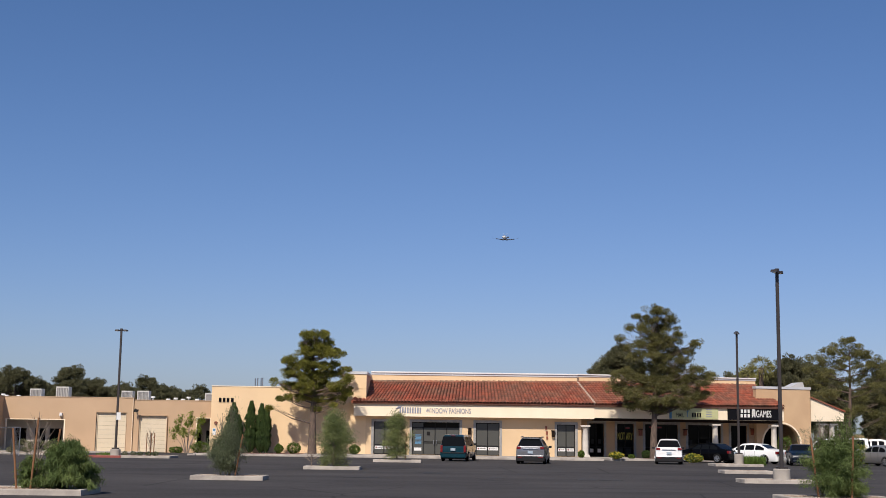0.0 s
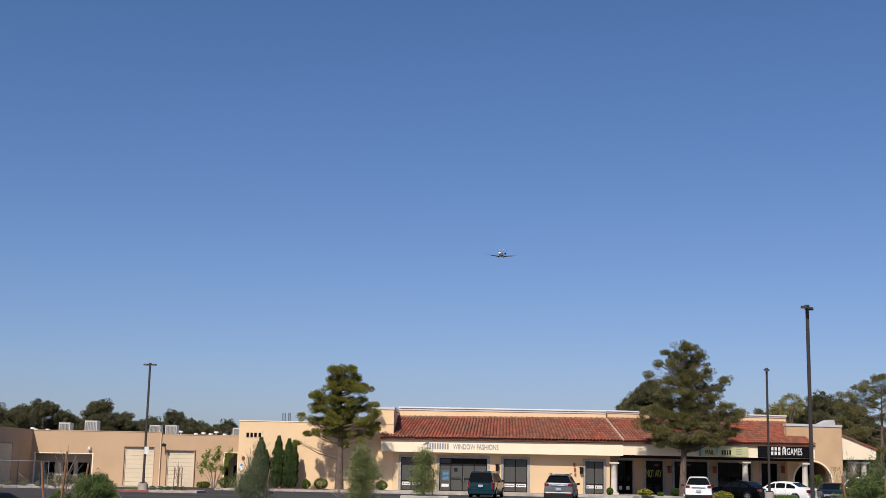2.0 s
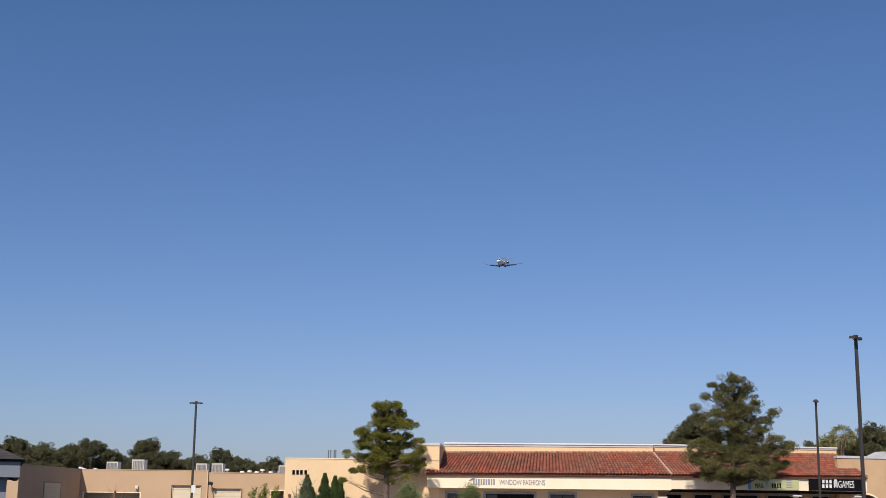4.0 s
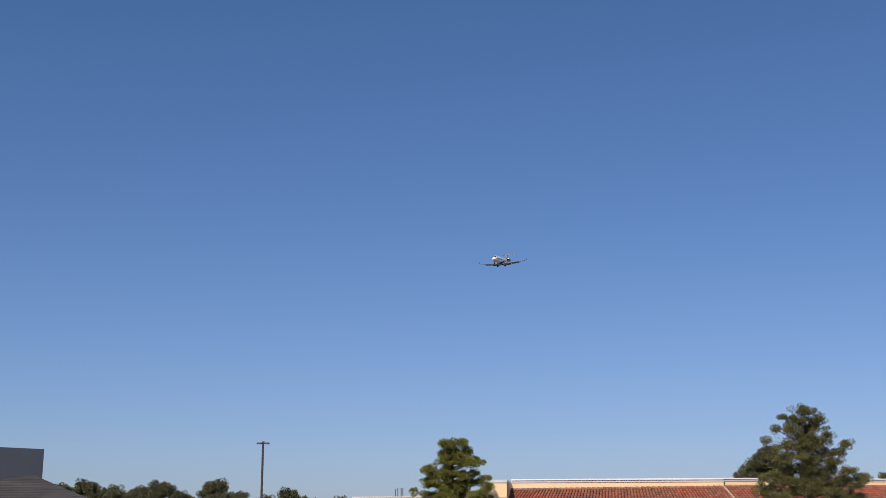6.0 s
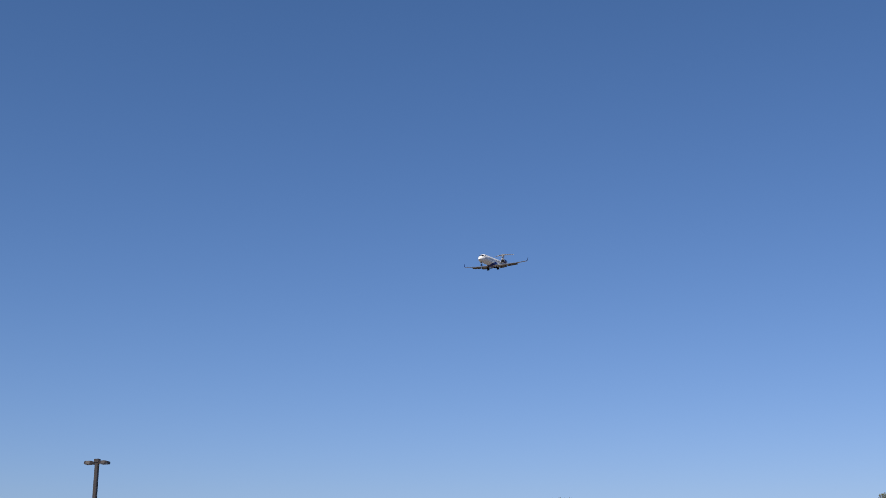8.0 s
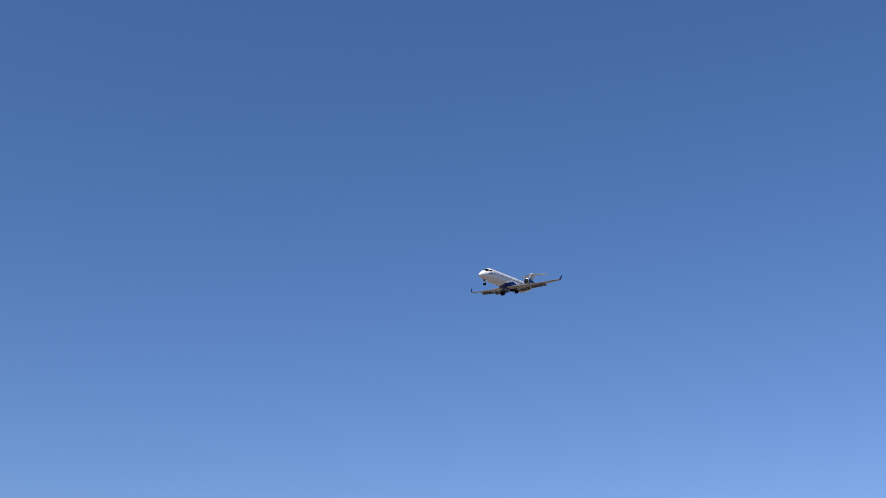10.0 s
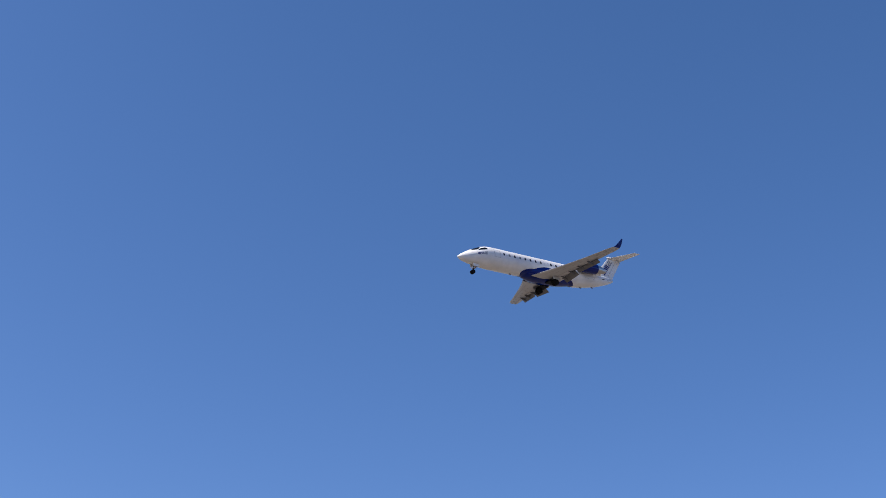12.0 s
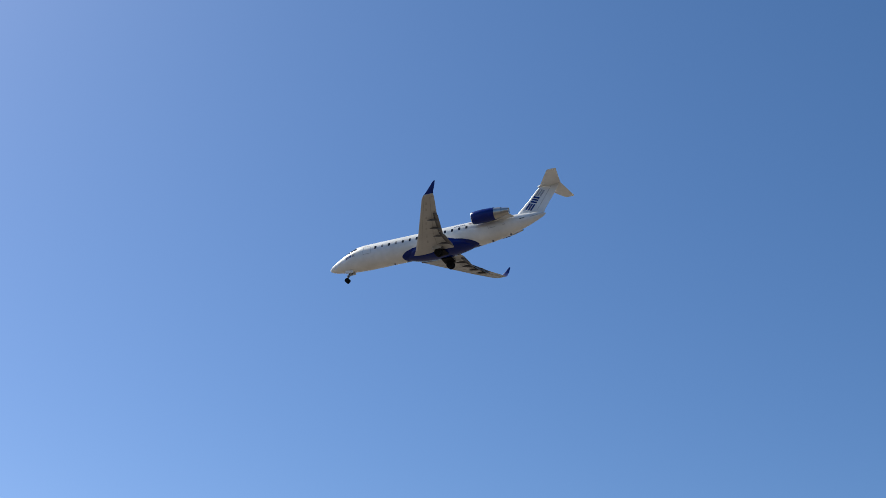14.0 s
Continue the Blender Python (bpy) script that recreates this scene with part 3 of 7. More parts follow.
    tagged(new("alarm_bell", finish(bm, "alarm_bell", BELL, True)), "round rusty red alarm bell on the cream wall", "bell")
    pl = thing("wall_notice", "white and blue notice fixed to the cream wall", "sign")
    part("plate", boxes((-18.28, -18.01, 102.97, 102.996, 1.50, 2.04)), WHITE, pl)
    part("symbol", boxes((-18.24, -18.06, 102.96, 102.968, 1.81, 1.99)), SIGNBLUE, pl)
    return b


SIGNBLUE = mat("sign_blue", (0.10, 0.26, 0.42), 0.5, 0, 0.05, 10, 1, 0)
SIGNGREY = mat("sign_grey", (0.27, 0.28, 0.33), 0.5, 0, 0.05, 10, 1, 0)
HIPMORTAR = mat("pale_mortar", (0.50, 0.36, 0.27), 0.9, 0, 0.2, 15, 2, 0.2)
BELL = mat("rusty_red", (0.25, 0.07, 0.035), 0.6, 0, 0.15, 15, 2, 0)
shop_building()


def column(x, y, z0, z1, m=None):
    c = thing("column", "pale cast stone column with a square cap and base", "column", "arcade columns")
    c.matrix_basis = (m or Matrix()) @ Matrix.Translation((x, y, z0))
    h = z1 - z0
    part("base", soft_box(-0.34, 0.34, -0.34, 0.34, 0, 0.16, 0.03), STONE, c)
    bm = bmesh.new()
    prof = [(0.27, 0.162), (0.29, 0.2), (0.25, 0.26), (0.235, 0.3), (0.24, h * 0.5), (0.215, h - 0.3), (0.25, h - 0.24), (0.23, h - 0.2), (0.27, h - 0.13)]
    loft(bm, [[(r * math.cos(k * math.tau / 20), r * math.sin(k * math.tau / 20), z) for k in range(20)] for r, z in prof])
    part("shaft", bm, STONE, c, smooth=True)
    part("cap", soft_box(-0.36, 0.36, -0.36, 0.36, h - 0.128, h, 0.03), STONE, c)
    return c


STONE = mat("cast_stone", (0.60, 0.55, 0.48), 0.85, 0, 0.1, 25, 2, 0.15)


def arcade_building():
    m = pose((12.26, 102.20)[0], (12.26, 102.20)[1], 0, 0, 0, 12)
    b = thing("arcade_building", "angled shop arcade with red tile roof and shaded walk", "building", m=m)
    zf0, zf1 = 3.26, 4.35
    ue = 16.38
    part("fascia", boxes((0, ue, 0, 0.2, zf0, zf1)), PALE, b, "pale cream fascia board")
    part("fascia", boxes((ue - 0.2, ue, 0.202, 3.4, zf0, zf1)), PALE, b)
    part("ceiling", boxes((0, ue - 0.202, 0.202, 3.6, zf0 + 0.15, zf0 + 0.25)), TAN, b)
    part("beam", boxes((0.02, ue - 0.22, 0.25, 0.75, zf0 - 0.22, zf0 + 0.148)), DARKWOOD, b, "dark timber beam")
    h = 2.87
    holes = []
    for a, c in ((0.78, 2.05), (3.19, 4.67), (5.66, 8.56),
                 (9.47, 12.42), (13.34, 14.78)):
        holes.append((a, c, 0.16, h))
    # tan instead of the cream: part of the arcade's shade is in the wall colour
    part("wall", wall(bmesh.new(), -1.2, 15.97, 0, zf1 + 0.3, 3.6, 3.95, holes), TAN, b)
    part("back_wall", boxes((-1.2, ue + 3.2, 7.4, 7.6, 0, 3.6)), DARKROOM, b, "near-black wall standing for the unlit depth of the shop")
    for k, (a, c, z0, z1) in enumerate(holes):
        w = c - a
        mull = [a + w / 2] if w < 2 else [a + w / 3, a + 2 * w / 3]
        win = opening(b, a, c, z0, z1, 3.65, mull, 0.95, GLASS, name="window", label="dark shop window")
        if k == 1:
            me = lettering("NOT ARY", 0.62, 0.004)
            wd = max(v.co.x for v in me.vertices)
            me.transform(Matrix.Diagonal(((w - 0.16) / wd, 1, 1, 1)))
            part("lettering", me, YELLOWPAINT, win, "yellow painted window lettering", m=Matrix.Translation((a + 0.08, 3.715, 1.55)))
            part("arc", boxes((a + 0.75, a + 1.15, 3.712, 3.718, z1 - 0.42, z1 - 0.25)), REDLENS, win)
            for u in (a + 0.1, a + w / 2 + 0.1):
                part("poster", boxes((u, u + w / 2 - 0.3, 3.712, 3.718, 0.3, 0.85)), TRIM, win)
        if k in (0, 3):
            for u in (a + 0.12, a + w / 2 + 0.12):
                part("poster", boxes((u, u + 0.28, 3.712, 3.718, 0.5, 0.8)), WHITE, win)
                part("poster", boxes((u + 0.05, u + 0.3, 3.712, 3.718, 1.2, 1.6)), TRIM, win)
        if k == 2:
            part("sign", boxes((a + 0.4, a + 1.5, 3.712, 3.718, z1 - 0.32, z1 - 0.18)), REDLENS, win, "red strip sign")
    e0, e1 = (-0.06, 4.26), (16.39, 4.38)
    r0, r1 = (0.88, 6.29), (17.25, 6.37)
    roof = tiles((e0[0], -0.2, e0[1]), (e1[0], -0.2, e1[1]), (r0[0], 7, r0[1]), (r1[0], 7, r1[1]), 0.272, 11)
    part("roof_tiles", roof, TILE, b, "weathered red clay barrel tiles")["kind"] = "stuff"
    bm = bmesh.new()
    q = [bm.verts.new(p) for p in ((e0[0], -0.15, e0[1] - 0.02), (e1[0], -0.15, e1[1] - 0.02), (r1[0], 7, r1[1] - 0.02), (r0[0], 7, r0[1] - 0.02),
                                   (e0[0], -0.15, e0[1] - 0.15), (e1[0], -0.15, e1[1] - 0.15), (r1[0], 7, e1[1] - 0.15), (r0[0], 7, e0[1] - 0.15))]
    for f in ((0, 1, 2, 3), (7, 6, 5, 4), (0, 4, 5, 1), (1, 5, 6, 2), (2, 6, 7, 3), (3, 7, 4, 0)):
        bm.faces.new([q[i] for i in f])
    part("roof_bed", bm, TILEBED, b)
    part("eave_closure", boxes((e0[0] + 0.1, e1[0] - 0.1, -0.10, -0.05, 4.2, 4.42)), TILE, b, "mortared ends of the eave tiles")
    part("ridge_tiles", ridge((r0[0], 6.9, r0[1] + 0.06), (r1[0], 6.9, r1[1] + 0.06)), MOSSTILE, b, "grey-brown cap tiles along the ridge")
    zp = 6.84
    part("parapet", boxes((0.88, 17.32, 7.05, 7.4, 4.0, zp)), CREAM, b)
    part("coping", boxes((0.88, 17.32 + 0.03, 7.0, 7.44, zp + 0.002, zp + 0.14)), COPING, b, "grey metal coping")
    part("coping_cap", soft_box(0.88, 17.32 + 0.05, 6.93, 7.5, zp + 0.142, zp + 0.25, 0.02), WHITE, b, "white metal drip cap")
    # arched end pier
    d = 2.2
    ua, ub = 15.02, 19.99
    zt = 5.98
    ca, cr, cz = 17.27, 18.98 - 17.27, 3.09 - (18.98 - 17.27)
    bm = bmesh.new()
    box(bm, ca + cr, ub, d, d + 0.5, 0, zt)
    box(bm, ua, ca - cr, d, d + 0.5, 0, zt)
    n = 16
    for k in range(n):
        p, q = math.pi * k / n, math.pi * (k + 1) / n
        x0, x1 = ca - cr * math.cos(p), ca - cr * math.cos(q)
        prism(bm, [(x0, cz + cr * math.sin(p)), (x1, cz + cr * math.sin(q)), (x1, zt), (x0, zt)], d, d + 0.5)
    bmesh.ops.remove_doubles(bm, verts=bm.verts[:], dist=0.0005)
    part("arch_wall", bm, BLOCK, b, "warm tan pier wall with a round arch")
    bm = bmesh.new()
    for k in range(n):
        p, q = math.pi * k / n, math.pi * (k + 1) / n
        o, i = cr + 0.11, cr - 0.02
        prism(bm, [(ca - i * math.cos(p), cz + i * math.sin(p)), (ca - i * math.cos(q), cz + i * math.sin(q)), (ca - o * math.cos(q), cz + o * math.sin(q)), (ca - o * math.cos(p), cz + o * math.sin(p))], d - 0.04, d - 0.003)
    bmesh.ops.remove_doubles(bm, verts=bm.verts[:], dist=0.0005)
    part("arch_trim", bm, PALE, b)
    part("coping", boxes((ua - 0.05, ub + 0.05, d - 0.06, d + 0.56, zt + 0.002, zt + 0.2)), COPING, b, "grey metal coping")
    part("wall", boxes((ub - 0.4, ub, d + 0.5, 14, 0, zt)), BLOCK, b)
    part("passage_ceiling", boxes((ua + 0.01, ub - 0.41, d + 0.51, 7.39, 3.45, 3.6)), TAN, b)
    part("vent_hood", prism(bmesh.new(), [(21.47, 6.38), (23.03, 6.41), (23.04, 6.92), (22.60, 6.91)], 9, 10.5), COPING, b)
    # side canopy
    pts = [(20.20, 5.38), (23.32, 4.24), (23.29, 3.37), (20.14, 3.32)]
    part("canopy_gable", prism(bmesh.new(), pts, 2.6, 12), PALE, b, "pale cream end of the side canopy")
    t0, t1 = (20.09, 5.45), (23.37, 4.26)
    part("canopy_tiles", prism(bmesh.new(), [t0, t1, (t1[0], t1[1] - 0.12), (t0[0], t0[1] - 0.12)], 2.45, 12), TILE, b)
    return b, m, ue


DARKWOOD = mat("dark_timber", (0.018, 0.011, 0.008), 0.85, 0, 0.15, 20, 2, 0.1, spec=0.1)
YELLOWPAINT = mat("yellow_window_paint", (0.42, 0.38, 0.05), 0.6, 0, 0.1, 20, 3, 0)
arcade, ARC, UE = arcade_building()
column(11.52, 102.0, 0.15, 2.66)
for u in (10.52, 15.72):
    column(u, 0.5, 0.146, 2.88 + 0.05, ARC)
for u in (21.51, 22.46):
    column(u, 3.2, 0.146, 3.16, ARC)


def arcade_signs():
    s = thing("shop_sign", "pale yellow-green shop sign with dark letters on the fascia", "sign", m=ARC)
    a, c = 6.55, 10.56
    z0, z1 = 3.30, 4.26
    part("panel", soft_box(a, c, -0.08, -0.004, z0, z1, 0.01), SIGNLIME, s)
    part("edge", boxes((a - 0.2, a - 0.004, -0.08, -0.004, z0, z1)), SIGNBLUE, s, "blue end strip")
    hh = 3.81 - 3.45
    me = lettering("MAIL", hh, 0.01)
    wd = max(v.co.x for v in me.vertices)
    me.transform(Matrix.Diagonal(((7.60 - 6.87) / wd, 1, 1, 1)))
    part("lettering", me, BLACK, s, m=Matrix.Translation((6.87, -0.09, 3.44)))
    letter_bars(s, BLACK, 8.23, 3.45, 9.09, 3.81, -0.083, 4)
    bm = bmesh.new()
    tube(bm, [(7.86, -0.1, 3.47), (7.89, -0.1, 4.02)], 0.03, 6)
    tube(bm, [(7.72, -0.1, 4.06), (7.89, -0.1, 3.79), (8.04, -0.1, 4.06)], 0.03, 6)
    part("emblem", bm, SIGNBLUE, s)
    bm = bmesh.new()
    for k in range(4):
        box(bm, 9.50, 10.00, -0.09, -0.082, z0 + 0.18 + k * 0.19, z0 + 0.25 + k * 0.19)
    part("lines", bm, SIGNGREY, s)
    s = thing("shop_sign", "black shop sign with bold white letters on the fascia", "sign", m=ARC)
    a, c = 11.40, 15.95
    z0, z1 = 3.29, 4.35
    part("panel", soft_box(a, c, -0.1, -0.004, z0, z1, 0.01), BLACK, s)
    hh = 4.14 - 3.58
    me = lettering("GAMES", hh, 0.015)
    wd = max(v.co.x for v in me.vertices)
    me.transform(Matrix.Diagonal(((15.22 - 13.86) / wd, 1, 1, 1)))
    part("lettering", me, WHITE, s, m=Matrix.Translation((13.86, -0.115, 3.54)))
    letter_bars(s, WHITE, 12.47, 3.88, 13.37, 4.15, -0.103, 3)
    letter_bars(s, WHITE, 12.13, 3.51, 13.37, 3.79, -0.103, 4)
    bm = bmesh.new()
    for u0, u1, w0, w1 in ((13.50, 13.57, 3.52, 4.07), (13.72, 13.80, 3.52, 4.07),
                           (13.55, 13.75, 4.05, 4.19), (13.62, 13.67, 3.62, 4.21)):
        box(bm, u0, u1, -0.13, -0.103, w0, w1)
    part("emblem", bm, WHITE, s)
    # wall lanterns
    for u, w in ((5.18, 2.16), (9.14, 2.22), (15.21, 2.35)):
        la = thing("wall_lantern", "dark rusty wall lantern by the shop door", "lamp", "wall lanterns", m=ARC @ Matrix.Translation((u, 3.4, w)))
        part("cage", soft_box(-0.13, 0.13, -0.12, 0.12, -0.25, 0.25, 0.02), BELL, la)
        part("cap", boxes((-0.17, 0.17, -0.16, 0.16, 0.252, 0.3)), DARKWOOD, la)
        part("bracket", boxes((-0.05, 0.05, 0.122, 0.198, -0.1, 0.25)), DARKWOOD, la)


SIGNLIME = mat("sign_lime", (0.50, 0.50, 0.26), 0.5, 0, 0.04, 8, 1, 0)
arcade_signs()
for px, pz in ((2.33, 2.05), (9.03, 1.96)):
    la = thing("wall_lantern", "dark iron wall lantern on the shop front", "lamp", "wall lanterns", m=Matrix.Translation((px, 102.85, pz)))
    part("cage", soft_box(-0.12, 0.12, -0.12, 0.12, -0.25, 0.22, 0.02), DARKWOOD, la)
    part("cap", boxes((-0.15, 0.15, -0.15, 0.149, 0.222, 0.28)), DARKWOOD, la)
nb = boxes((8.40, 8.56, 102.94, 102.99, 2.27, 2.56), (8.45, 8.61, 102.94, 102.99, 1.87, 2.16),
           (8.49, 8.63, 102.94, 102.99, 1.51, 1.75))
tagged(new("wall_number", finish(nb, "wall_number", BELL)), "rust-coloured number plates in a column on the wall", "sign")


def warehouse():
    b = thing("warehouse", "long tan stucco warehouse with roll-up doors", "building")
    y = 106.0
    za, zb = 4.40, 4.24
    x0, xm, x1 = -36.19, -25.42, -18.98 + 1.2
    ha = [(-35.95, -31.01, 0.0, 2.60), (-28.45, -25.98, 0.0, 3.20)]
    hb = [(-24.91, -22.62, 0.0, 2.97), (-20.20, -18.94, 0.0, 2.89)]
    part("wall", wall(bmesh.new(), x0, xm, 0, za, y, y + 0.4, ha), TAN, b)
    part("wall", wall(bmesh.new(), xm, x1, 0, zb, y + 0.12, y + 0.5, hb), TAN, b)
    part("parapet_cap", boxes((x0, xm + 0.03, y - 0.03, y + 0.44, za + 0.002, za + 0.06)), TAN, b)
    part("parapet_cap", boxes((xm + 0.032, x1, y + 0.09, y + 0.54, zb + 0.002, zb + 0.06)), TAN, b)
    part("joint", boxes((xm - 0.06, xm - 0.03, y - 0.02, y - 0.003, 0, za)), PALE, b)
    part("flat_roof", boxes((x0 - 20, x1, y + 0.5, y + 34, za - 0.9, za - 0.75)), CONCRETE, b)
    # wing that comes forward
    part("wing", boxes((x0 - 26, x0 - 0.003, 92.5, y + 0.4, 0, za)), TAN, b)
    part("parapet_cap", boxes((x0 - 26, x0 + 0.03, 92.46, y - 0.035, za + 0.002, za + 0.06)), TAN, b)
    side_door = part("roll_door", boxes((x0 + 0.001, x0 + 0.05, 97.6, 97.7, 0, 3.3), (x0 + 0.001, x0 + 0.05, 101.3, 101.4, 0, 3.3), (x0 + 0.001, x0 + 0.05, 97.7, 101.3, 3.2, 3.3)), DOORBROWN, b, "roll-up door on the shaded side of the wing")
    for k in range(9):
        part("panel", boxes((x0 + 0.002, x0 + 0.03, 97.702, 101.298, 0.02 + 0.353 * k, 0.36 + 0.353 * k)), ROLLDOOR, side_door)
    # roll-up doors
    for hx0, hx1, z0, z1 in (ha[1], hb[0]):
        door = part("roll_door", boxes((hx0, hx0 + 0.08, y + 0.1, y + 0.3, z0, z1), (hx1 - 0.08, hx1, y + 0.1, y + 0.3, z0, z1), (hx0 + 0.08, hx1 - 0.08, y + 0.1, y + 0.12, z1 - 0.05, z1)), ROLLDOOR, b, "cream sectional roll-up door")
        n = 9
        for k in range(n):
            a, c = z0 + (z1 - z0) * k / n, z0 + (z1 - z0) * (k + 1) / n
            me = soft_box(hx0 + 0.082, hx1 - 0.082, y + 0.18, y + 0.26, a + 0.005, c - 0.005, 0.014)
            part("panel", me, ROLLDOOR, door)
        # narrow brown strips stand for the thin shadow round each door
        part("frame", boxes((hx0 - 0.05, hx0, y - 0.02, y + 0.098, 0, z1 + 0.05), (hx1, hx1 + 0.05, y - 0.02, y + 0.098, 0, z1 + 0.05), (hx0, hx1, y - 0.02, y + 0.098, z1, z1 + 0.05)), DOORBROWN, door)
    # recessed entrances
    for (hx0, hx1, z0, z1), wins in ((ha[0], [(-35.59, -34.64), (-33.93, -33.04), (-32.71, -31.67)]),
                                     (hb[1], [(-20.36, -20.03), (-19.61, -19.28)])):
        wz0, wz1 = 0.39, 1.84
        hl = [(a, c, wz0 if k != 1 or len(wins) == 2 else 0.05, wz1) for k, (a, c) in enumerate(wins)]
        part("recess_wall", wall(bmesh.new(), hx0 - 0.5, hx1 + 0.5, 0, z1 + 0.3, y + 1.5, y + 1.7, hl), PALEGREY, b)
        part("recess_ceiling", boxes((hx0 - 0.5, hx1 + 0.5, y + 0.52, y + 1.49, z1 + 0.1, z1 + 0.2)), TAN, b)
        part("back_wall", boxes((hx0 - 0.5, hx1 + 0.5, y + 3.6, y + 3.7, 0, 3.2)), DARKROOM, b, "near-black wall standing for the unlit room")
        for a, c, lo, hi in hl:
            opening(b, a, c, lo, hi, y + 1.52, [], None, GLASS, trim=False)
        part("door_frame", boxes((hx0, hx0 + 0.1, y - 0.02, y + 0.1, 0, z1), (hx1 - 0.1, hx1, y - 0.02, y + 0.1, 0, z1), (hx0 + 0.1, hx1 - 0.1, y - 0.02, y + 0.1, z1 - 0.06, z1)), PALE, b)
    # small fittings on the front
    lt = thing("wall_light", "white box light on the tan wall", "lamp", m=Matrix.Translation((-31.35, 105.86, 2.98)))
    part("case", soft_box(-0.11, 0.11, -0.1, 0.138, -0.15, 0.15, 0.03), WHITE, lt)
    part("lens", boxes((-0.08, 0.08, -0.115, -0.102, -0.12, 0.0)), CLEARLENS, lt)
    fl = thing("flood_light", "dark flood light on a bracket on the tan wall", "lamp", m=Matrix.Translation((-25.22, 106.12, 3.48)))
    part("bracket", tube(bmesh.new(), [(0, 0, 0), (0, -0.35, 0.02), (0.05, -0.5, -0.05)], 0.05), TRIM, fl)
    part("head", soft_box(-0.06, 0.3, -0.62, -0.42, -0.22, 0.0, 0.03), TRIM, fl)
    # air conditioners on the roof
    zr = za - 0.75
    for a, c, zz in ((-35.99, -35.00, 5.27), (-33.71, -32.63, 5.48), (-27.97, -27.03, 5.19), (-26.59, -25.60, 5.21), (-20.65, -19.91, 5.09)):
        ac = thing("air_conditioner", "pale rooftop evaporative cooler with louvred sides", "air conditioner", "rooftop coolers", m=Matrix.Translation(((a + c) / 2, 112.5, zr)))
        w, h = (c - a) / 2, zz - zr
        part("cabinet", boxes((-w, -w + 0.06, -0.5, 0.5, h - 1.0, h), (w - 0.06, w, -0.5, 0.5, h - 1.0, h), (-w + 0.06, w - 0.06, -0.5, 0.5, h - 0.1, h), (-w + 0.06, w - 0.06, -0.44, 0.5, h - 1.0, h - 0.1)), ACMETAL, ac)
        for k in range(7):
            u = -w + 0.1 + (2 * w - 0.26) * k / 6
            part("louvre", boxes((u, u + 0.07, -0.5, -0.445, h - 0.95, h - 0.13)), TRIMGREY, ac)
        part("stand", boxes((-w + 0.02, -w + 0.12, -0.4, 0.4, 0, h - 1.002), (w - 0.12, w - 0.02, -0.4, 0.4, 0, h - 1.002)), STEEL, ac)
    for px, hgt in ((-37.61, 0.95), (-37.32, 0.85), (-36.30, 0.85), (-24.74, 0.9), (-23.43, 0.72), (-22.79, 0.8), (-22.16, 0.72), (-21.68, 0.9), (-20.95, 0.72), (-39.26, 0.9), (-40.82, 0.9)):
        v = thing("roof_vent", "small white roof vent", "vent", "roof vents", m=Matrix.Translation((px, 110, zr)))
        part("pipe", tube(bmesh.new(), [(0, 0, 0), (0, 0, hgt)], 0.07), WHITE, v)
        part("cowl", tube(bmesh.new(), [(0, 0, hgt + 0.002), (0, 0, hgt + 0.14)], [0.2, 0.17], 10), WHITE, v)


PALEGREY = mat("pale_recess_paint", (0.48, 0.43, 0.36), 0.85, 0, 0.05, 30, 1, 0.1)
# brown of the painted shadow lines at the doors, also of the far wall
DOORBROWN = mat("door_shadow_brown", (0.38, 0.25, 0.15), 0.8, 0, 0.05, 30, 1, 0.1)
TRIMGREY = mat("louvre_grey", (0.26, 0.25, 0.24), 0.6, 0, 0.05, 30, 1, 0)
warehouse()


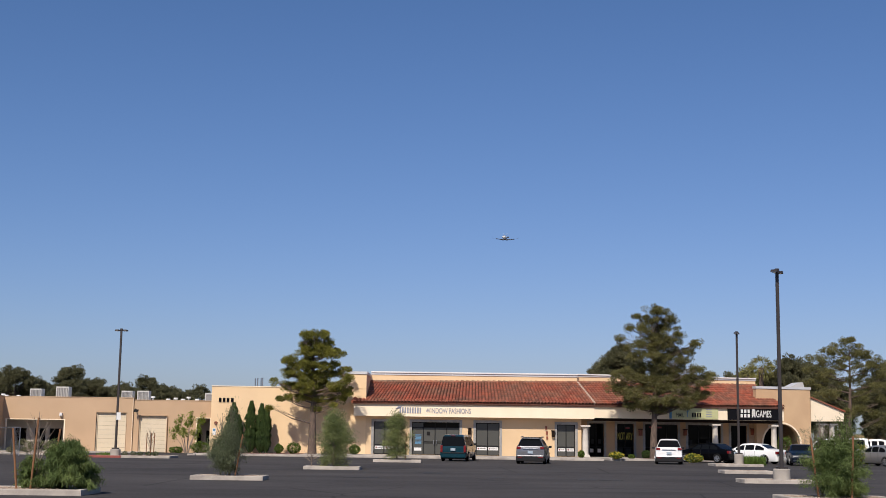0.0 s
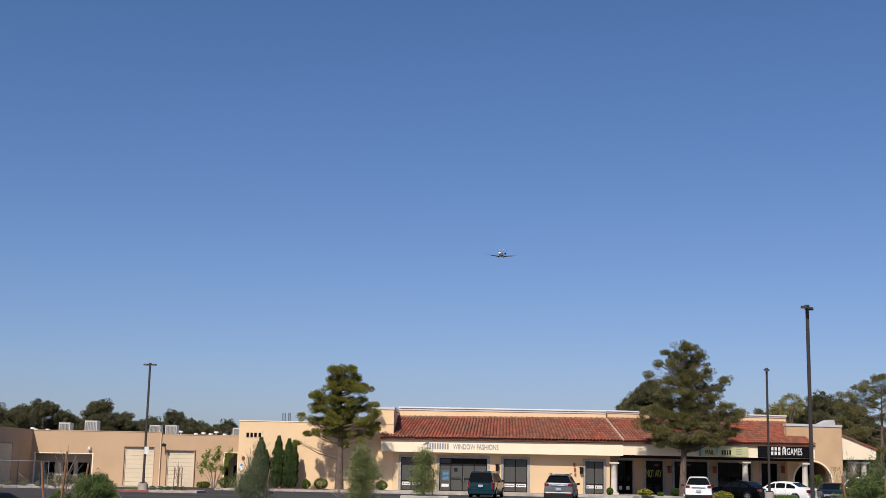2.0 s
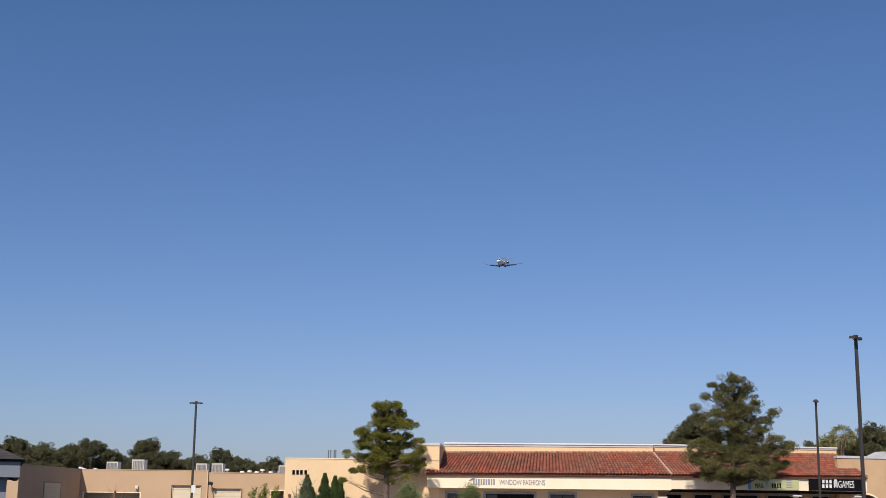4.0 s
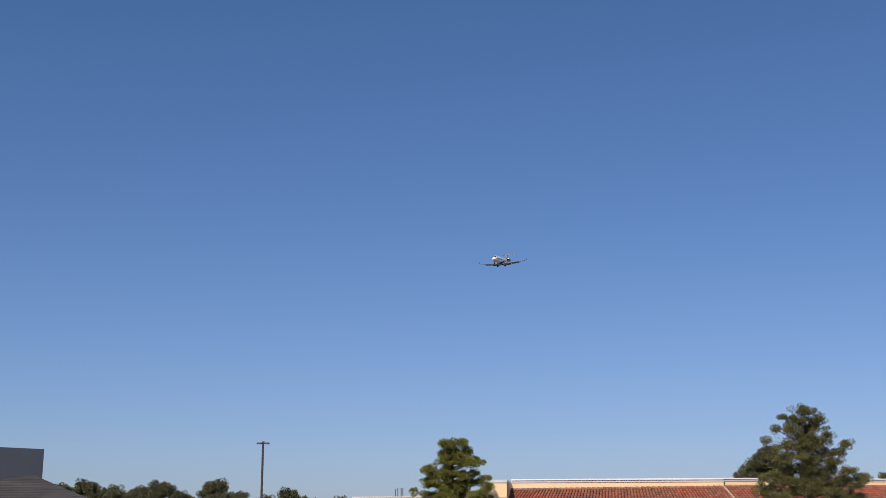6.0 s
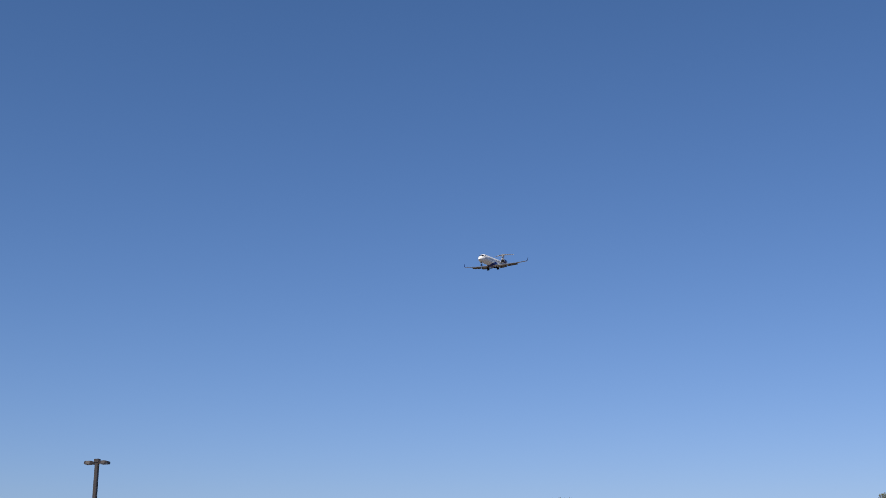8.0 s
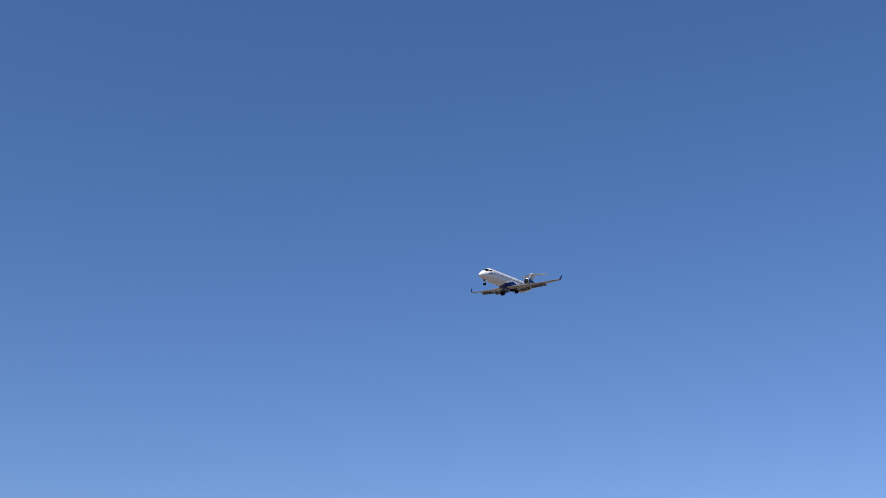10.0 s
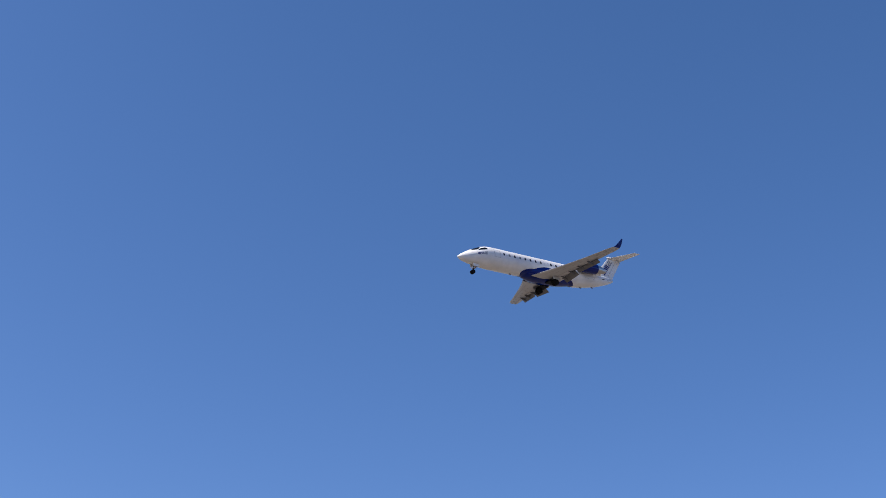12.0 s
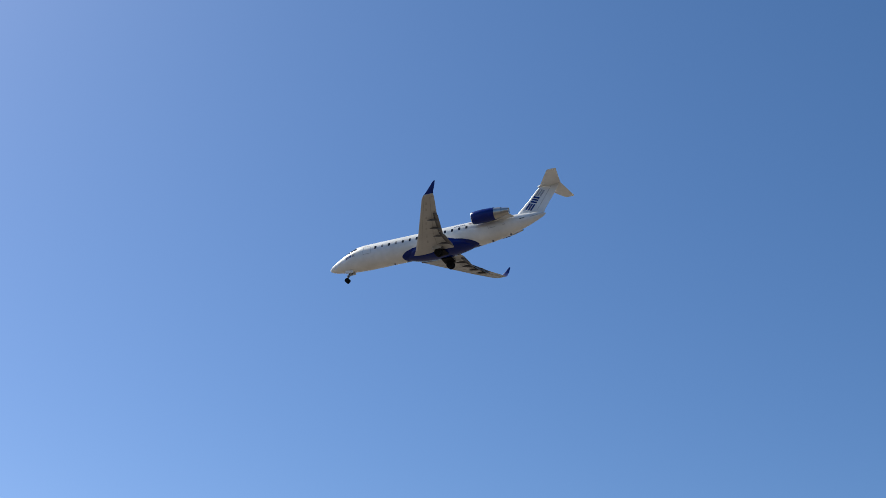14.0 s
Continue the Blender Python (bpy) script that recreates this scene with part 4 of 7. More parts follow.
def grey_shed():
    """The low grey building with a hip roof and a plant screen."""
    xw, ze = -23.44, 3.67
    zb = 2.86
    b = thing("grey_building", "low grey building with a dark hip roof", "building", m=pose(xw, 60, 0, 0, 0, 22) @ pose(0, -60, 0))
    xc = 0.0
    part("fascia", boxes((xc - 22, xc, 60, 60.25, zb, ze)), GREYPALE, b, "pale grey fascia")
    part("fascia", boxes((xc - 0.25, xc, 60.252, 72, zb, ze)), GREYPALE, b, "pale grey fascia")
    part("soffit", boxes((xc - 22, xc - 0.252, 60.252, 72, zb + 0.05, zb + 0.12)), GREYSHADE, b)
    part("wall", boxes((xc - 21.5, xc - 1.6, 61.6, 61.9, 0, zb + 0.04)), GREYSHADE, b)
    part("wall", boxes((xc - 1.9, xc - 1.6, 61.902, 71, 0, zb + 0.04)), GREYSHADE, b)
    for u in (0.55, 5.5, 10.5, 15.5):
        part("post", boxes((xc - u - 0.35, xc - u, 60.5, 60.85, 0, zb + 0.045)), GREYPALE, b)
    part("gutter", boxes((xc - 22, xc + 0.05, 59.93, 59.995, ze - 0.08, ze + 0.03)), TRIM, b)
    e = [(xc - 22, 59.8, ze + 0.03), (xc + 0.2, 59.8, ze + 0.03), (xc + 0.2, 72.2, ze + 0.03), (xc - 22, 72.2, ze + 0.03)]
    r = [(xc - 16, 66, ze + 2.8), (xc - 6, 66, ze + 2.8)]
    bm = bmesh.new()
    v = [bm.verts.new(p) for p in e + r]
    for f in ((0, 1, 5, 4), (1, 2, 5), (2, 3, 4, 5), (3, 0, 4), (3, 2, 1, 0)):
        bm.faces.new([v[i] for i in f])
    part("roof", bm, SHINGLE, b, "dark shingle hip roof")
    # shingle courses
    vs, fs = [], []
    for k in range(32):
        f0 = k / 32
        p = Vector(e[0]).lerp(Vector(r[0]), f0)
        q = Vector(e[1]).lerp(Vector(r[1]), f0)
        p2, q2 = Vector(e[0]).lerp(Vector(r[0]), f0 + 0.030), Vector(e[1]).lerp(Vector(r[1]), f0 + 0.030)
        n0 = len(vs)
        vs += [p + Vector((0, -0.01, 0.026)), q + Vector((0, -0.01, 0.026)), q2 + Vector((0, 0, 0.01)), p2 + Vector((0, 0, 0.01)), p + Vector((0, -0.01, 0.0)), q + Vector((0, -0.01, 0.0))]
        fs += [(n0, n0 + 1, n0 + 2, n0 + 3), (n0 + 4, n0 + 5, n0 + 1, n0)]
    me = bpy.data.meshes.new("siding")
    me.from_pydata(vs, [], fs)
    part("siding", me, SHINGLE, b)["kind"] = "stuff"
    xr, zt = -26.83, 6.38
    s = thing("roof_screen", "plain grey plant screen standing on the hip roof", "screen", m=pose(xr, 61.9, ze + 0.05, 0, 0, 45))
    h = zt - ze - 0.05
    part("panel", boxes((-6.6, 0, 0, 0.15, 0, h)), GREYSHADE, s)
    part("panel", boxes((-0.15, 0, 0.152, 3, 0, h)), GREYSHADE, s)
    part("flashing", boxes((-6.63, 0.04, -0.04, -0.003, 0.90, 1.08)), TRIM, s)


grey_shed()


# ---- trees and shrubs ----
def pine(name, label, x, y, height, base_r, lobes, needles, per=22, leaves=60, size=0.5, lean=(0, 0), group="", blade=(0.2, 0.045), z=0.14, swell=1.0, shell=0.6, dead=0):
    t = thing(name, label, "tree", group, m=Matrix.Translation((x, y, z)))
    part("trunk", limbed_trunk(height, base_r, lobes, lean), BARK, t, smooth=True)
    lobes = [(a, b, c, d * swell, e * swell) for a, b, c, d, e in lobes]
    c, a, f = clumps(lobes, per, leaves, size, shell=shell)
    part("crown", leaf_mesh("crown", c, a, blade[0], blade[1], needles, facing=f), needles, t)
    if dead:
        k = RNG.choice(len(c), dead)
        mid = np.array([0, 0, 0.52 * height])
        inner = mid + (c[k] - mid) * np.array([0.85, 0.95, 0.88])
        part("deadwood", leaf_mesh("deadwood", inner, (inner - np.array([0, 0, 0.35 * height])) + RNG.normal(size=(dead, 3)) * 1.4, 0.55, 0.016, TWIG), TWIG, t, "bare grey twigs")["kind"] = "stuff"
    return t


# lobes: x, y, z, radius across, radius up
OLIVE_LOBES = [(-0.49, -0.85, 9.20, 0.71, 0.36), (0.49, -0.59, 9.29, 0.62, 0.36), (-0.80, -0.32, 8.53, 0.40, 0.27), (-0.04, -0.06, 8.62, 0.89, 0.40), (0.98, 0.21, 8.66, 0.45, 0.40), (1.70, 0.47, 8.04, 0.58, 0.36), (1.21, -0.76, 7.72, 0.62, 0.36), (-0.62, -0.50, 7.86, 0.62, 0.36),
      (0.40, -0.23, 7.81, 0.80, 0.40), (-1.96, 0.03, 7.28, 0.58, 0.40), (-1.47, 0.30, 6.79, 0.67, 0.36), (-2.28, 0.56, 6.47, 0.31, 0.22), (-0.49, -0.67, 6.92, 0.71, 0.36), (0.67, -0.41, 6.92, 0.76, 0.36), (1.65, -0.14, 6.96, 0.40, 0.27), (2.37, 0.12, 6.65, 0.40, 0.22),
      (1.65, 0.39, 6.25, 0.67, 0.31), (2.59, -0.85, 5.76, 0.49, 0.36), (-1.74, -0.59, 6.16, 0.58, 0.31), (-0.71, -0.32, 6.12, 0.76, 0.36), (0.49, -0.06, 6.03, 0.76, 0.36), (-2.05, 0.21, 5.27, 0.58, 0.36), (-1.16, 0.47, 5.18, 0.71, 0.36), (-3.04, -0.76, 5.54, 0.27, 0.22),
      (-2.32, -0.23, 4.29, 0.49, 0.27), (-1.21, 0.03, 4.38, 0.67, 0.31), (-0.04, 0.30, 4.91, 0.76, 0.36), (1.07, 0.56, 5.18, 0.76, 0.36), (1.83, -0.67, 5.18, 0.62, 0.36), (2.72, -0.41, 5.00, 0.36, 0.45), (2.37, -0.14, 4.29, 0.36, 0.27),
      (0.22, 0.12, 4.20, 0.62, 0.27), (1.21, 0.39, 4.33, 0.58, 0.27), (1.65, -0.85, 3.75, 0.36, 0.18), (-3.17, -0.59, 3.48, 0.27, 0.18), (0.40, -0.06, 3.48, 0.40, 0.18), (-0.49, 0.21, 7.14, 0.62, 0.54), (0.40, 0.47, 5.80, 0.80, 0.71),
      (-0.71, -0.76, 5.36, 0.71, 0.62), (0.62, -0.50, 8.26, 0.62, 0.54)]
pine("pine_tree", "tall olive-green pine with layered clumps before the cream wall", -10.00, 100.4, 9.1, 0.30, OLIVE_LOBES,
     PINE, 62, 150, 0.38, (-0.1, 0), blade=(0.15, 0.034), swell=1.2, shell=0.2, dead=1500)
ARCADE_PINE_LOBES = [(0.30, -0.85, 11.07, 0.85, 0.34), (-1.15, -0.59, 10.65, 0.34, 0.26), (-0.26, -0.32, 10.52, 0.81, 0.38), (1.20, -0.06, 10.47, 0.56, 0.47), (0.64, 0.21, 9.88, 0.85, 0.38), (-1.62, 0.47, 9.79, 0.30, 0.26), (-0.73, -0.76, 9.66, 0.64, 0.34), (1.84, -0.50, 9.45, 0.38, 0.38),
      (0.30, -0.23, 9.15, 0.85, 0.38), (1.32, 0.03, 8.81, 0.73, 0.38), (-2.39, 0.30, 8.98, 0.26, 0.26), (-2.01, 0.56, 8.34, 0.38, 0.30), (-0.98, -0.67, 8.59, 0.73, 0.38), (-0.09, -0.41, 8.34, 0.73, 0.34), (3.21, -0.14, 8.64, 0.38, 0.34), (2.78, 0.12, 8.08, 0.51, 0.30),
      (1.71, 0.39, 8.00, 0.73, 0.34), (-0.56, -0.85, 7.78, 0.73, 0.34), (-1.45, -0.59, 7.70, 0.43, 0.30), (0.51, -0.32, 7.48, 0.73, 0.34), (2.22, -0.06, 7.36, 0.81, 0.34), (0.30, 0.21, 6.67, 0.81, 0.34), (1.58, 0.47, 6.63, 0.90, 0.34), (3.08, -0.76, 6.67, 0.64, 0.30),
      (3.93, -0.50, 6.24, 0.56, 0.26), (4.49, -0.23, 6.33, 0.30, 0.21), (-0.98, 0.03, 6.88, 0.60, 0.30), (-1.84, 0.30, 6.46, 0.73, 0.26), (-2.74, 0.56, 6.50, 0.56, 0.21), (-3.03, -0.67, 6.12, 0.43, 0.17), (-0.56, -0.41, 5.90, 0.73, 0.30), (-1.45, -0.14, 5.90, 0.64, 0.26),
      (0.94, 0.12, 5.82, 0.90, 0.34), (2.44, 0.39, 5.82, 0.90, 0.34), (3.72, -0.85, 5.65, 0.47, 0.26), (0.73, -0.59, 5.23, 0.81, 0.30), (2.01, -0.32, 5.14, 0.81, 0.30), (-0.56, -0.06, 5.14, 0.73, 0.30), (-1.67, 0.21, 5.23, 0.64, 0.26), (-1.41, 0.47, 4.54, 0.64, 0.26),
      (-0.13, -0.76, 4.37, 0.64, 0.26), (1.58, -0.50, 4.37, 0.73, 0.26), (2.86, -0.23, 4.71, 0.64, 0.26), (4.06, 0.03, 5.01, 0.30, 0.17), (0.30, 0.30, 3.69, 0.56, 0.21), (2.52, 0.56, 4.16, 0.51, 0.17), (-0.64, -0.67, 3.77, 0.38, 0.17), (0.30, -0.41, 8.81, 0.77, 0.68),
      (0.51, -0.14, 7.10, 0.85, 0.77), (-0.13, 0.12, 5.78, 0.85, 0.60), (1.79, 0.39, 6.24, 0.85, 0.60),
      (-2.60, 0.30, 5.40, 0.80, 0.40), (-1.90, -0.50, 4.80, 0.80, 0.40), (2.40, 0.40, 5.20, 0.90, 0.40), (3.40, -0.20, 4.70, 0.70, 0.35), (1.20, -0.80, 4.30, 0.90, 0.35), (-0.60, -0.80, 4.20, 0.80, 0.35), (0.40, 0.40, 3.70, 0.90, 0.30), (2.20, -0.50, 4.00, 0.80, 0.30), (-1.50, 0.30, 4.00, 0.70, 0.30), (3.00, 0.30, 6.00, 0.80, 0.40), (-1.60, 0.20, 6.30, 0.90, 0.45)]
arcade_pine = pine("pine_tree", "large grey-olive pine with bare lower twigs beside the arcade", 16.63, 100.2, 10.5, 0.25, ARCADE_PINE_LOBES,
     PINE_B, 60, 140, 0.40, (0.25, 0), blade=(0.155, 0.030), swell=1.24, shell=0.15, dead=4000)
arcade_pine.scale = (1.04, 1.04, 1.035)


def far_trees():
    """Dark rows of pines beyond the roofs."""
    shapes = []
    for k in range(4):
        lobes = []
        for j in range(20):
            az, el = j * 2.4 + k, RNG.uniform(-0.25, 1.35)
            w = RNG.uniform(0.6, 1.0)
            lobes.append((2.5 * w * math.cos(az) * math.cos(el), 2.0 * w * math.sin(az) * math.cos(el), 5.6 + (0.4 * k - 0.6) * 0.5 + 3.0 * w * math.sin(el), RNG.uniform(0.6, 1.0), RNG.uniform(0.45, 0.7)))
        lobes += [(RNG.uniform(-1, 1), 0, 4.2, 1.3, 0.8), (RNG.uniform(-1, 1), 0.5, 3.2, 1.2, 0.8)]
        shapes.append(pine("distant_pine", "dark olive pine behind the roofs", 0, -400 - 12 * k, 9, 0.2, lobes, FARPINE, 26, 130, 0.55, group="distant pines", blade=(0.24, 0.055), z=0, swell=1.1, shell=0.3))
    rows = [(-52.85, 150, 8.38), (-50.00, 150, 8.95), (-55.84, 150, 8.60), (-59.16, 150, 8.69), (-62.14, 150, 8.71), (-64.46, 150, 7.55),
            (-50.93, 160, 8.19), (-43.56, 150, 8.71), (-41.93, 155, 7.89), (-50.33, 165, 7.55),
            (-40.54, 165, 7.90), (-36.77, 160, 8.04), (-35.72, 165, 7.61), (-33.95, 170, 7.08), (-30.53, 160, 7.49), (-43.73, 170, 7.24),
            (17.05, 122, 10.5), (15.75, 124, 9.1), (18.4, 140, 9.6),
            (35.38, 130, 9.66), (37.94, 135, 9.74), (40.32, 138, 10.07), (36.68, 140, 9.63), (37.58, 125, 8.30),
            (37.63, 122, 7.51), (42.20, 124, 7.88), (43.41, 122, 9.32), (42.39, 128, 6.82), (35.70, 150, 9.68), (36.80, 160, 9.98),
            (-55.34, 170, 7.98), (-59.03, 172, 8.61), (-51.94, 175, 7.92), (-48.01, 172, 8.46), (-61.73, 170, 8.79), (-65.11, 170, 8.59), (-68.87, 170, 8.69),
            (-42.64, 180, 7.61), (-40.01, 180, 7.49), (-37.47, 180, 7.53), (41.33, 130, 6.88), (39.51, 132, 7.04), (45.93, 132, 7.36), (39.92, 140, 8.81),
            (46.59, 124, 8.93), (49.33, 124, 8.42)]
    for i, (x, y, top) in enumerate(rows):
        t = copy_thing(shapes[i % 4], pose(x, y, 0, 0, 0, 47 * i))
        t.scale = (max(0.6, top / 9.6) * (1.0 if i < 16 else 0.9),) * 2 + (top / 8.6,)
    for s in shapes:
        for o in (*s.children_recursive, s):
            bpy.data.objects.remove(o)
    pine("pine_tree", "tall spreading grey-green pine with open limbs", 35.64, 112, 10.6, 0.24,
         [(0.4, 0, 10.2, 0.9, 0.5), (-0.7, 0.2, 9.8, 0.8, 0.4), (1.3, 0.1, 9.7, 0.8, 0.45), (-1.7, 0, 9.4, 0.8, 0.4), (0.4, -0.3, 9.1, 1.1, 0.4), (2.2, 0.2, 9.1, 0.9, 0.45), (-2.6, 0.1, 8.7, 0.8, 0.4), (-1.1, 0.3, 8.6, 0.9, 0.4), (1.3, -0.4, 8.4, 1.1, 0.4), (3.1, 0, 8.4, 0.8, 0.4),
          (-3.2, 0.2, 7.9, 0.7, 0.35), (-0.4, -0.4, 7.9, 1.0, 0.35), (-1.9, -0.3, 7.6, 0.9, 0.35), (2.2, 0.4, 7.6, 1.1, 0.4), (3.6, 0.2, 7.3, 0.9, 0.4), (-2.6, 0.4, 6.8, 1.1, 0.4), (0.4, 0.5, 7.0, 1.2, 0.4), (2.7, -0.3, 6.4, 1.2, 0.4), (-1.7, -0.3, 5.7, 1.2, 0.4), (0.8, 0.3, 5.6, 1.3, 0.4), (3.5, 0, 5.4, 1.1, 0.4), (-2.9, 0.3, 5.0, 1.0, 0.4), (1.6, 0.2, 4.4, 1.5, 0.4), (-0.8, 0.2, 4.0, 1.5, 0.5), (3.1, 0.2, 3.7, 1.3, 0.5)],
         PINE_B, 30, 240, 0.5, (0.3, 0), blade=(0.18, 0.026), z=0)


far_trees()


def palm(x, y, h):
    t = thing("fan_palm", "fan palm with a shaggy crown behind the roof", "tree", "fan palms", m=Matrix.Translation((x, y, 0)))
    part("trunk", tube(bmesh.new(), [(0, 0, 0), (0.05, 0, h * 0.5), (0, 0, h - 0.6)], [0.3, 0.24, 0.25], 10), BARK, t, smooth=True)
    cs, ax = [], []
    for k in range(70):
        az, el = RNG.uniform(0, math.tau), RNG.uniform(-0.9, 1.3)
        d = np.array([math.cos(az) * math.cos(el), math.sin(az) * math.cos(el), math.sin(el)])
        tip = np.array([0, 0, h - 0.6]) + d * 0.75
        for j in range(16):
            a = d + RNG.normal(size=3) * 0.4
            a[2] -= 0.25
            cs.append(tip + a * 0.32)
            ax.append(a)
    part("crown", leaf_mesh("crown", np.array(cs), np.array(ax), 0.5, 0.05, PALMLEAF, 0.2), PALMLEAF, t)


palm(32.11, 128, 9.45)
palm(31.82, 132, 8.85)
palm(33.62, 131, 8.77)


def cypress(x, y, h, r, z=0.14):
    t = thing("italian_cypress", "narrow dark green Italian cypress against the cream wall", "tree", "cypresses by the wall", m=Matrix.Translation((x, y, z)))
    part("trunk", tube(bmesh.new(), [(0, 0, -0.05), (0, 0, h * 0.7)], [0.07, 0.02], 6), BARK, t)
    n = 9000
    u = RNG.uniform(0, 1, n) ** 0.8
    rad = r * np.minimum(1, np.minimum(u * 9, (1 - u) * 2.6 + 0.08)) * (1 + 0.18 * np.sin(u * 37 + 3 * RNG.uniform(0, 0.6, n)))
    az = RNG.uniform(0, math.tau, n)
    rr = rad * np.sqrt(RNG.uniform(0.45, 1.05, n))
    c = np.stack([rr * np.cos(az), rr * np.sin(az), 0.05 + u * (h - 0.1)], 1)
    c[:, 0] += 0.08 * np.sin(az * 5)
    a = np.stack([np.cos(az) * 0.25, np.sin(az) * 0.25, np.ones(n)], 1) + RNG.normal(size=(n, 3)) * 0.15
    part("crown", leaf_mesh("crown", c, a, 0.22, 0.05, CYPRESS, facing=np.stack([np.cos(az), np.sin(az), 0.2 + 0 * az], 1)), CYPRESS, t)


for px, top, r in ((-16.41, 3.92, 0.5), (-16.01, 2.95, 0.33), (-15.01, 4.07, 0.42), (-14.18, 3.86, 0.4), (-13.78, 3.73, 0.3)):
    cypress(px, 101.6, top, r)


def shrub(name, label, x, y, w, h, leaf, n=1400, blade=(0.12, 0.05), z=0.14, category="shrub", group="", blossom=None):
    t = thing(name, label, category, group, m=Matrix.Translation((x, y, z)))
    bm = bmesh.new()
    for k in range(6):
        a = k * 1.05
        tube(bm, [(0, 0, -0.03), (0.25 * w * math.cos(a), 0.25 * w * math.sin(a), h * 0.45), (0.38 * w * math.cos(a + 0.3), 0.38 * w * math.sin(a + 0.3), h * 0.8)], [0.025, 0.018, 0.006], 5)
    part("stems", bm, TWIG, t)
    d = RNG.normal(size=(n, 3))
    d /= np.linalg.norm(d, axis=1, keepdims=True)
    lump = 1 + 0.2 * np.sin(5 * d[:, :1] + 2) * np.cos(4 * d[:, 1:2] + x)
    c = d * RNG.uniform(0.6, 1.0, (n, 1)) ** 0.5 * lump * np.array([w / 2, w / 2, h / 2]) + np.array([0, 0, h * 0.52])
    c[:, 2] = np.maximum(c[:, 2], 0.03)
    part("foliage", leaf_mesh("foliage", c, d + RNG.normal(size=(n, 3)) * 0.7, blade[0], blade[1], leaf, facing=d + np.array([0, 0, 0.2])), leaf, t)
    if blossom:
        k = RNG.choice(n, n // 3)
        part("blossom", leaf_mesh("blossom", c[k] + d[k] * 0.04, RNG.normal(size=(len(k), 3)), 0.08, 0.06, blossom), blossom, t, "yellow blossom")


for px, w, h in ((-12.58, 0.7, 0.7), (-11.42, 1.1, 0.85), (-6.67, 0.9, 0.75), (10.99, 0.5, 0.55)):
    shrub("shrub", "rounded green shrub in red gravel by the wall", px, 100.2, w, h, BUSH, group="wall shrubs")
shrub("flowering_shrub", "low mound of yellow-flowering shrub", 13.43, 98, 1.1, 0.5, BUSH, blossom=YELLOW)
shrub("flowering_shrub", "wide mound of yellow-flowering shrub beside the pine", 18.10, 92, 1.4, 0.6, BUSH, blossom=YELLOW, z=0.05)
shrub("shrub", "small green shrub by the arcade walk", 14.74, 99, 0.5, 0.3, BUSH)
shrub("shrub", "dark rounded shrub by the arcade wall", 16.18, 101.0, 0.7, 0.6, CYPRESS)
shrub("shrub", "green shrub within the arch", 28.30, 105.5, 1.2, 1.9, BUSH)
shrub("shrub", "low green shrub by the warehouse", -21.32, 104, 1.1, 0.5, BUSH, z=0)
shrub("shrub", "green shrub by the warehouse entrance", -19.27, 103.5, 1.6, 0.95, BUSH, z=0)
for k in range(4):
    shrub("hedge", "grey-green sage hedge before the warehouse entrance", -32.45 + 1.25 * k, 100 - 0.1 * k, 1.7, 0.95, HEDGE, 1600, (0.12, 0.03), 0, "hedge", "sage hedge")
for k in range(5):
    shrub("low_shrub", "low sage clump in pale gravel", -34.5 + 1.3 * k + 0.4 * (k % 2), 90.5 + 0.9 * (k % 3), 0.7, 0.4, HEDGE, 500, (0.1, 0.03), 0.1, group="gravel bed clumps")


def crape_tree():
    t = thing("small_tree", "small multi-stemmed tree with bright green leaves", "tree", m=Matrix.Translation((-20.40, 103.5, 0)))
    bm = bmesh.new()
    lobes = [(-0.8, 0, 2.0, 0.5, 0.5), (0.1, 0.1, 2.4, 0.5, 0.6), (0.9, 0, 2.1, 0.5, 0.5), (-0.3, -0.2, 1.7, 0.6, 0.4), (0.6, 0.2, 1.6, 0.6, 0.4), (-1.1, 0, 1.5, 0.4, 0.4), (1.2, 0, 2.6, 0.3, 0.5), (-0.6, 0.1, 2.7, 0.3, 0.4), (0.3, 0, 2.9, 0.25, 0.4)]
    for x, y, z, a, b in lobes:
        tube(bm, [(x * 0.1, y * 0.1, -0.05), (x * 0.45, y * 0.5, z * 0.5), (x, y, z)], [0.035, 0.025, 0.008], 5)
    part("trunk", bm, TWIG, t)
    lobes = [(x, y, z, a * 0.8, b * 1.25) for x, y, z, a, b in lobes]
    c, a, f = clumps(lobes, 55, 26, 0.26, 1.2, 0.1)
    part("crown", leaf_mesh("crown", c, a, 0.14, 0.07, LIMELEAF, facing=f), LIMELEAF, t)


crape_tree()


def bare_sapling(x, y, h, w, z, label, leaf=None):
    t = thing("sapling", label, "tree", m=Matrix.Translation((x, y, z)))
    bm = bmesh.new()
    for k in range(16):
        a = k * 2.4
        u = 0.25 + 0.7 * (k / 16)
        p = Vector((0, 0, h * u * 0.7))
        e = Vector((math.cos(a) * w * 0.5 * (1.1 - 0.5 * u), math.sin(a) * w * 0.4, h * u + 0.3 * h * (1 - u)))
        tube(bm, [p, p.lerp(e, 0.5) + Vector((0, 0, 0.05)), e], [0.016, 0.011, 0.004], 4)
        tube(bm, [p.lerp(e, 0.6), e + Vector((math.sin(a) * 0.15, 0.1, 0.12))], [0.008, 0.003], 4)
    tube(bm, [(0, 0, -0.05), (0.02, 0, h * 0.5), (0, 0, h)], [0.035, 0.025, 0.006], 6)
    part("twigs", bm, TWIG, t)
    return t


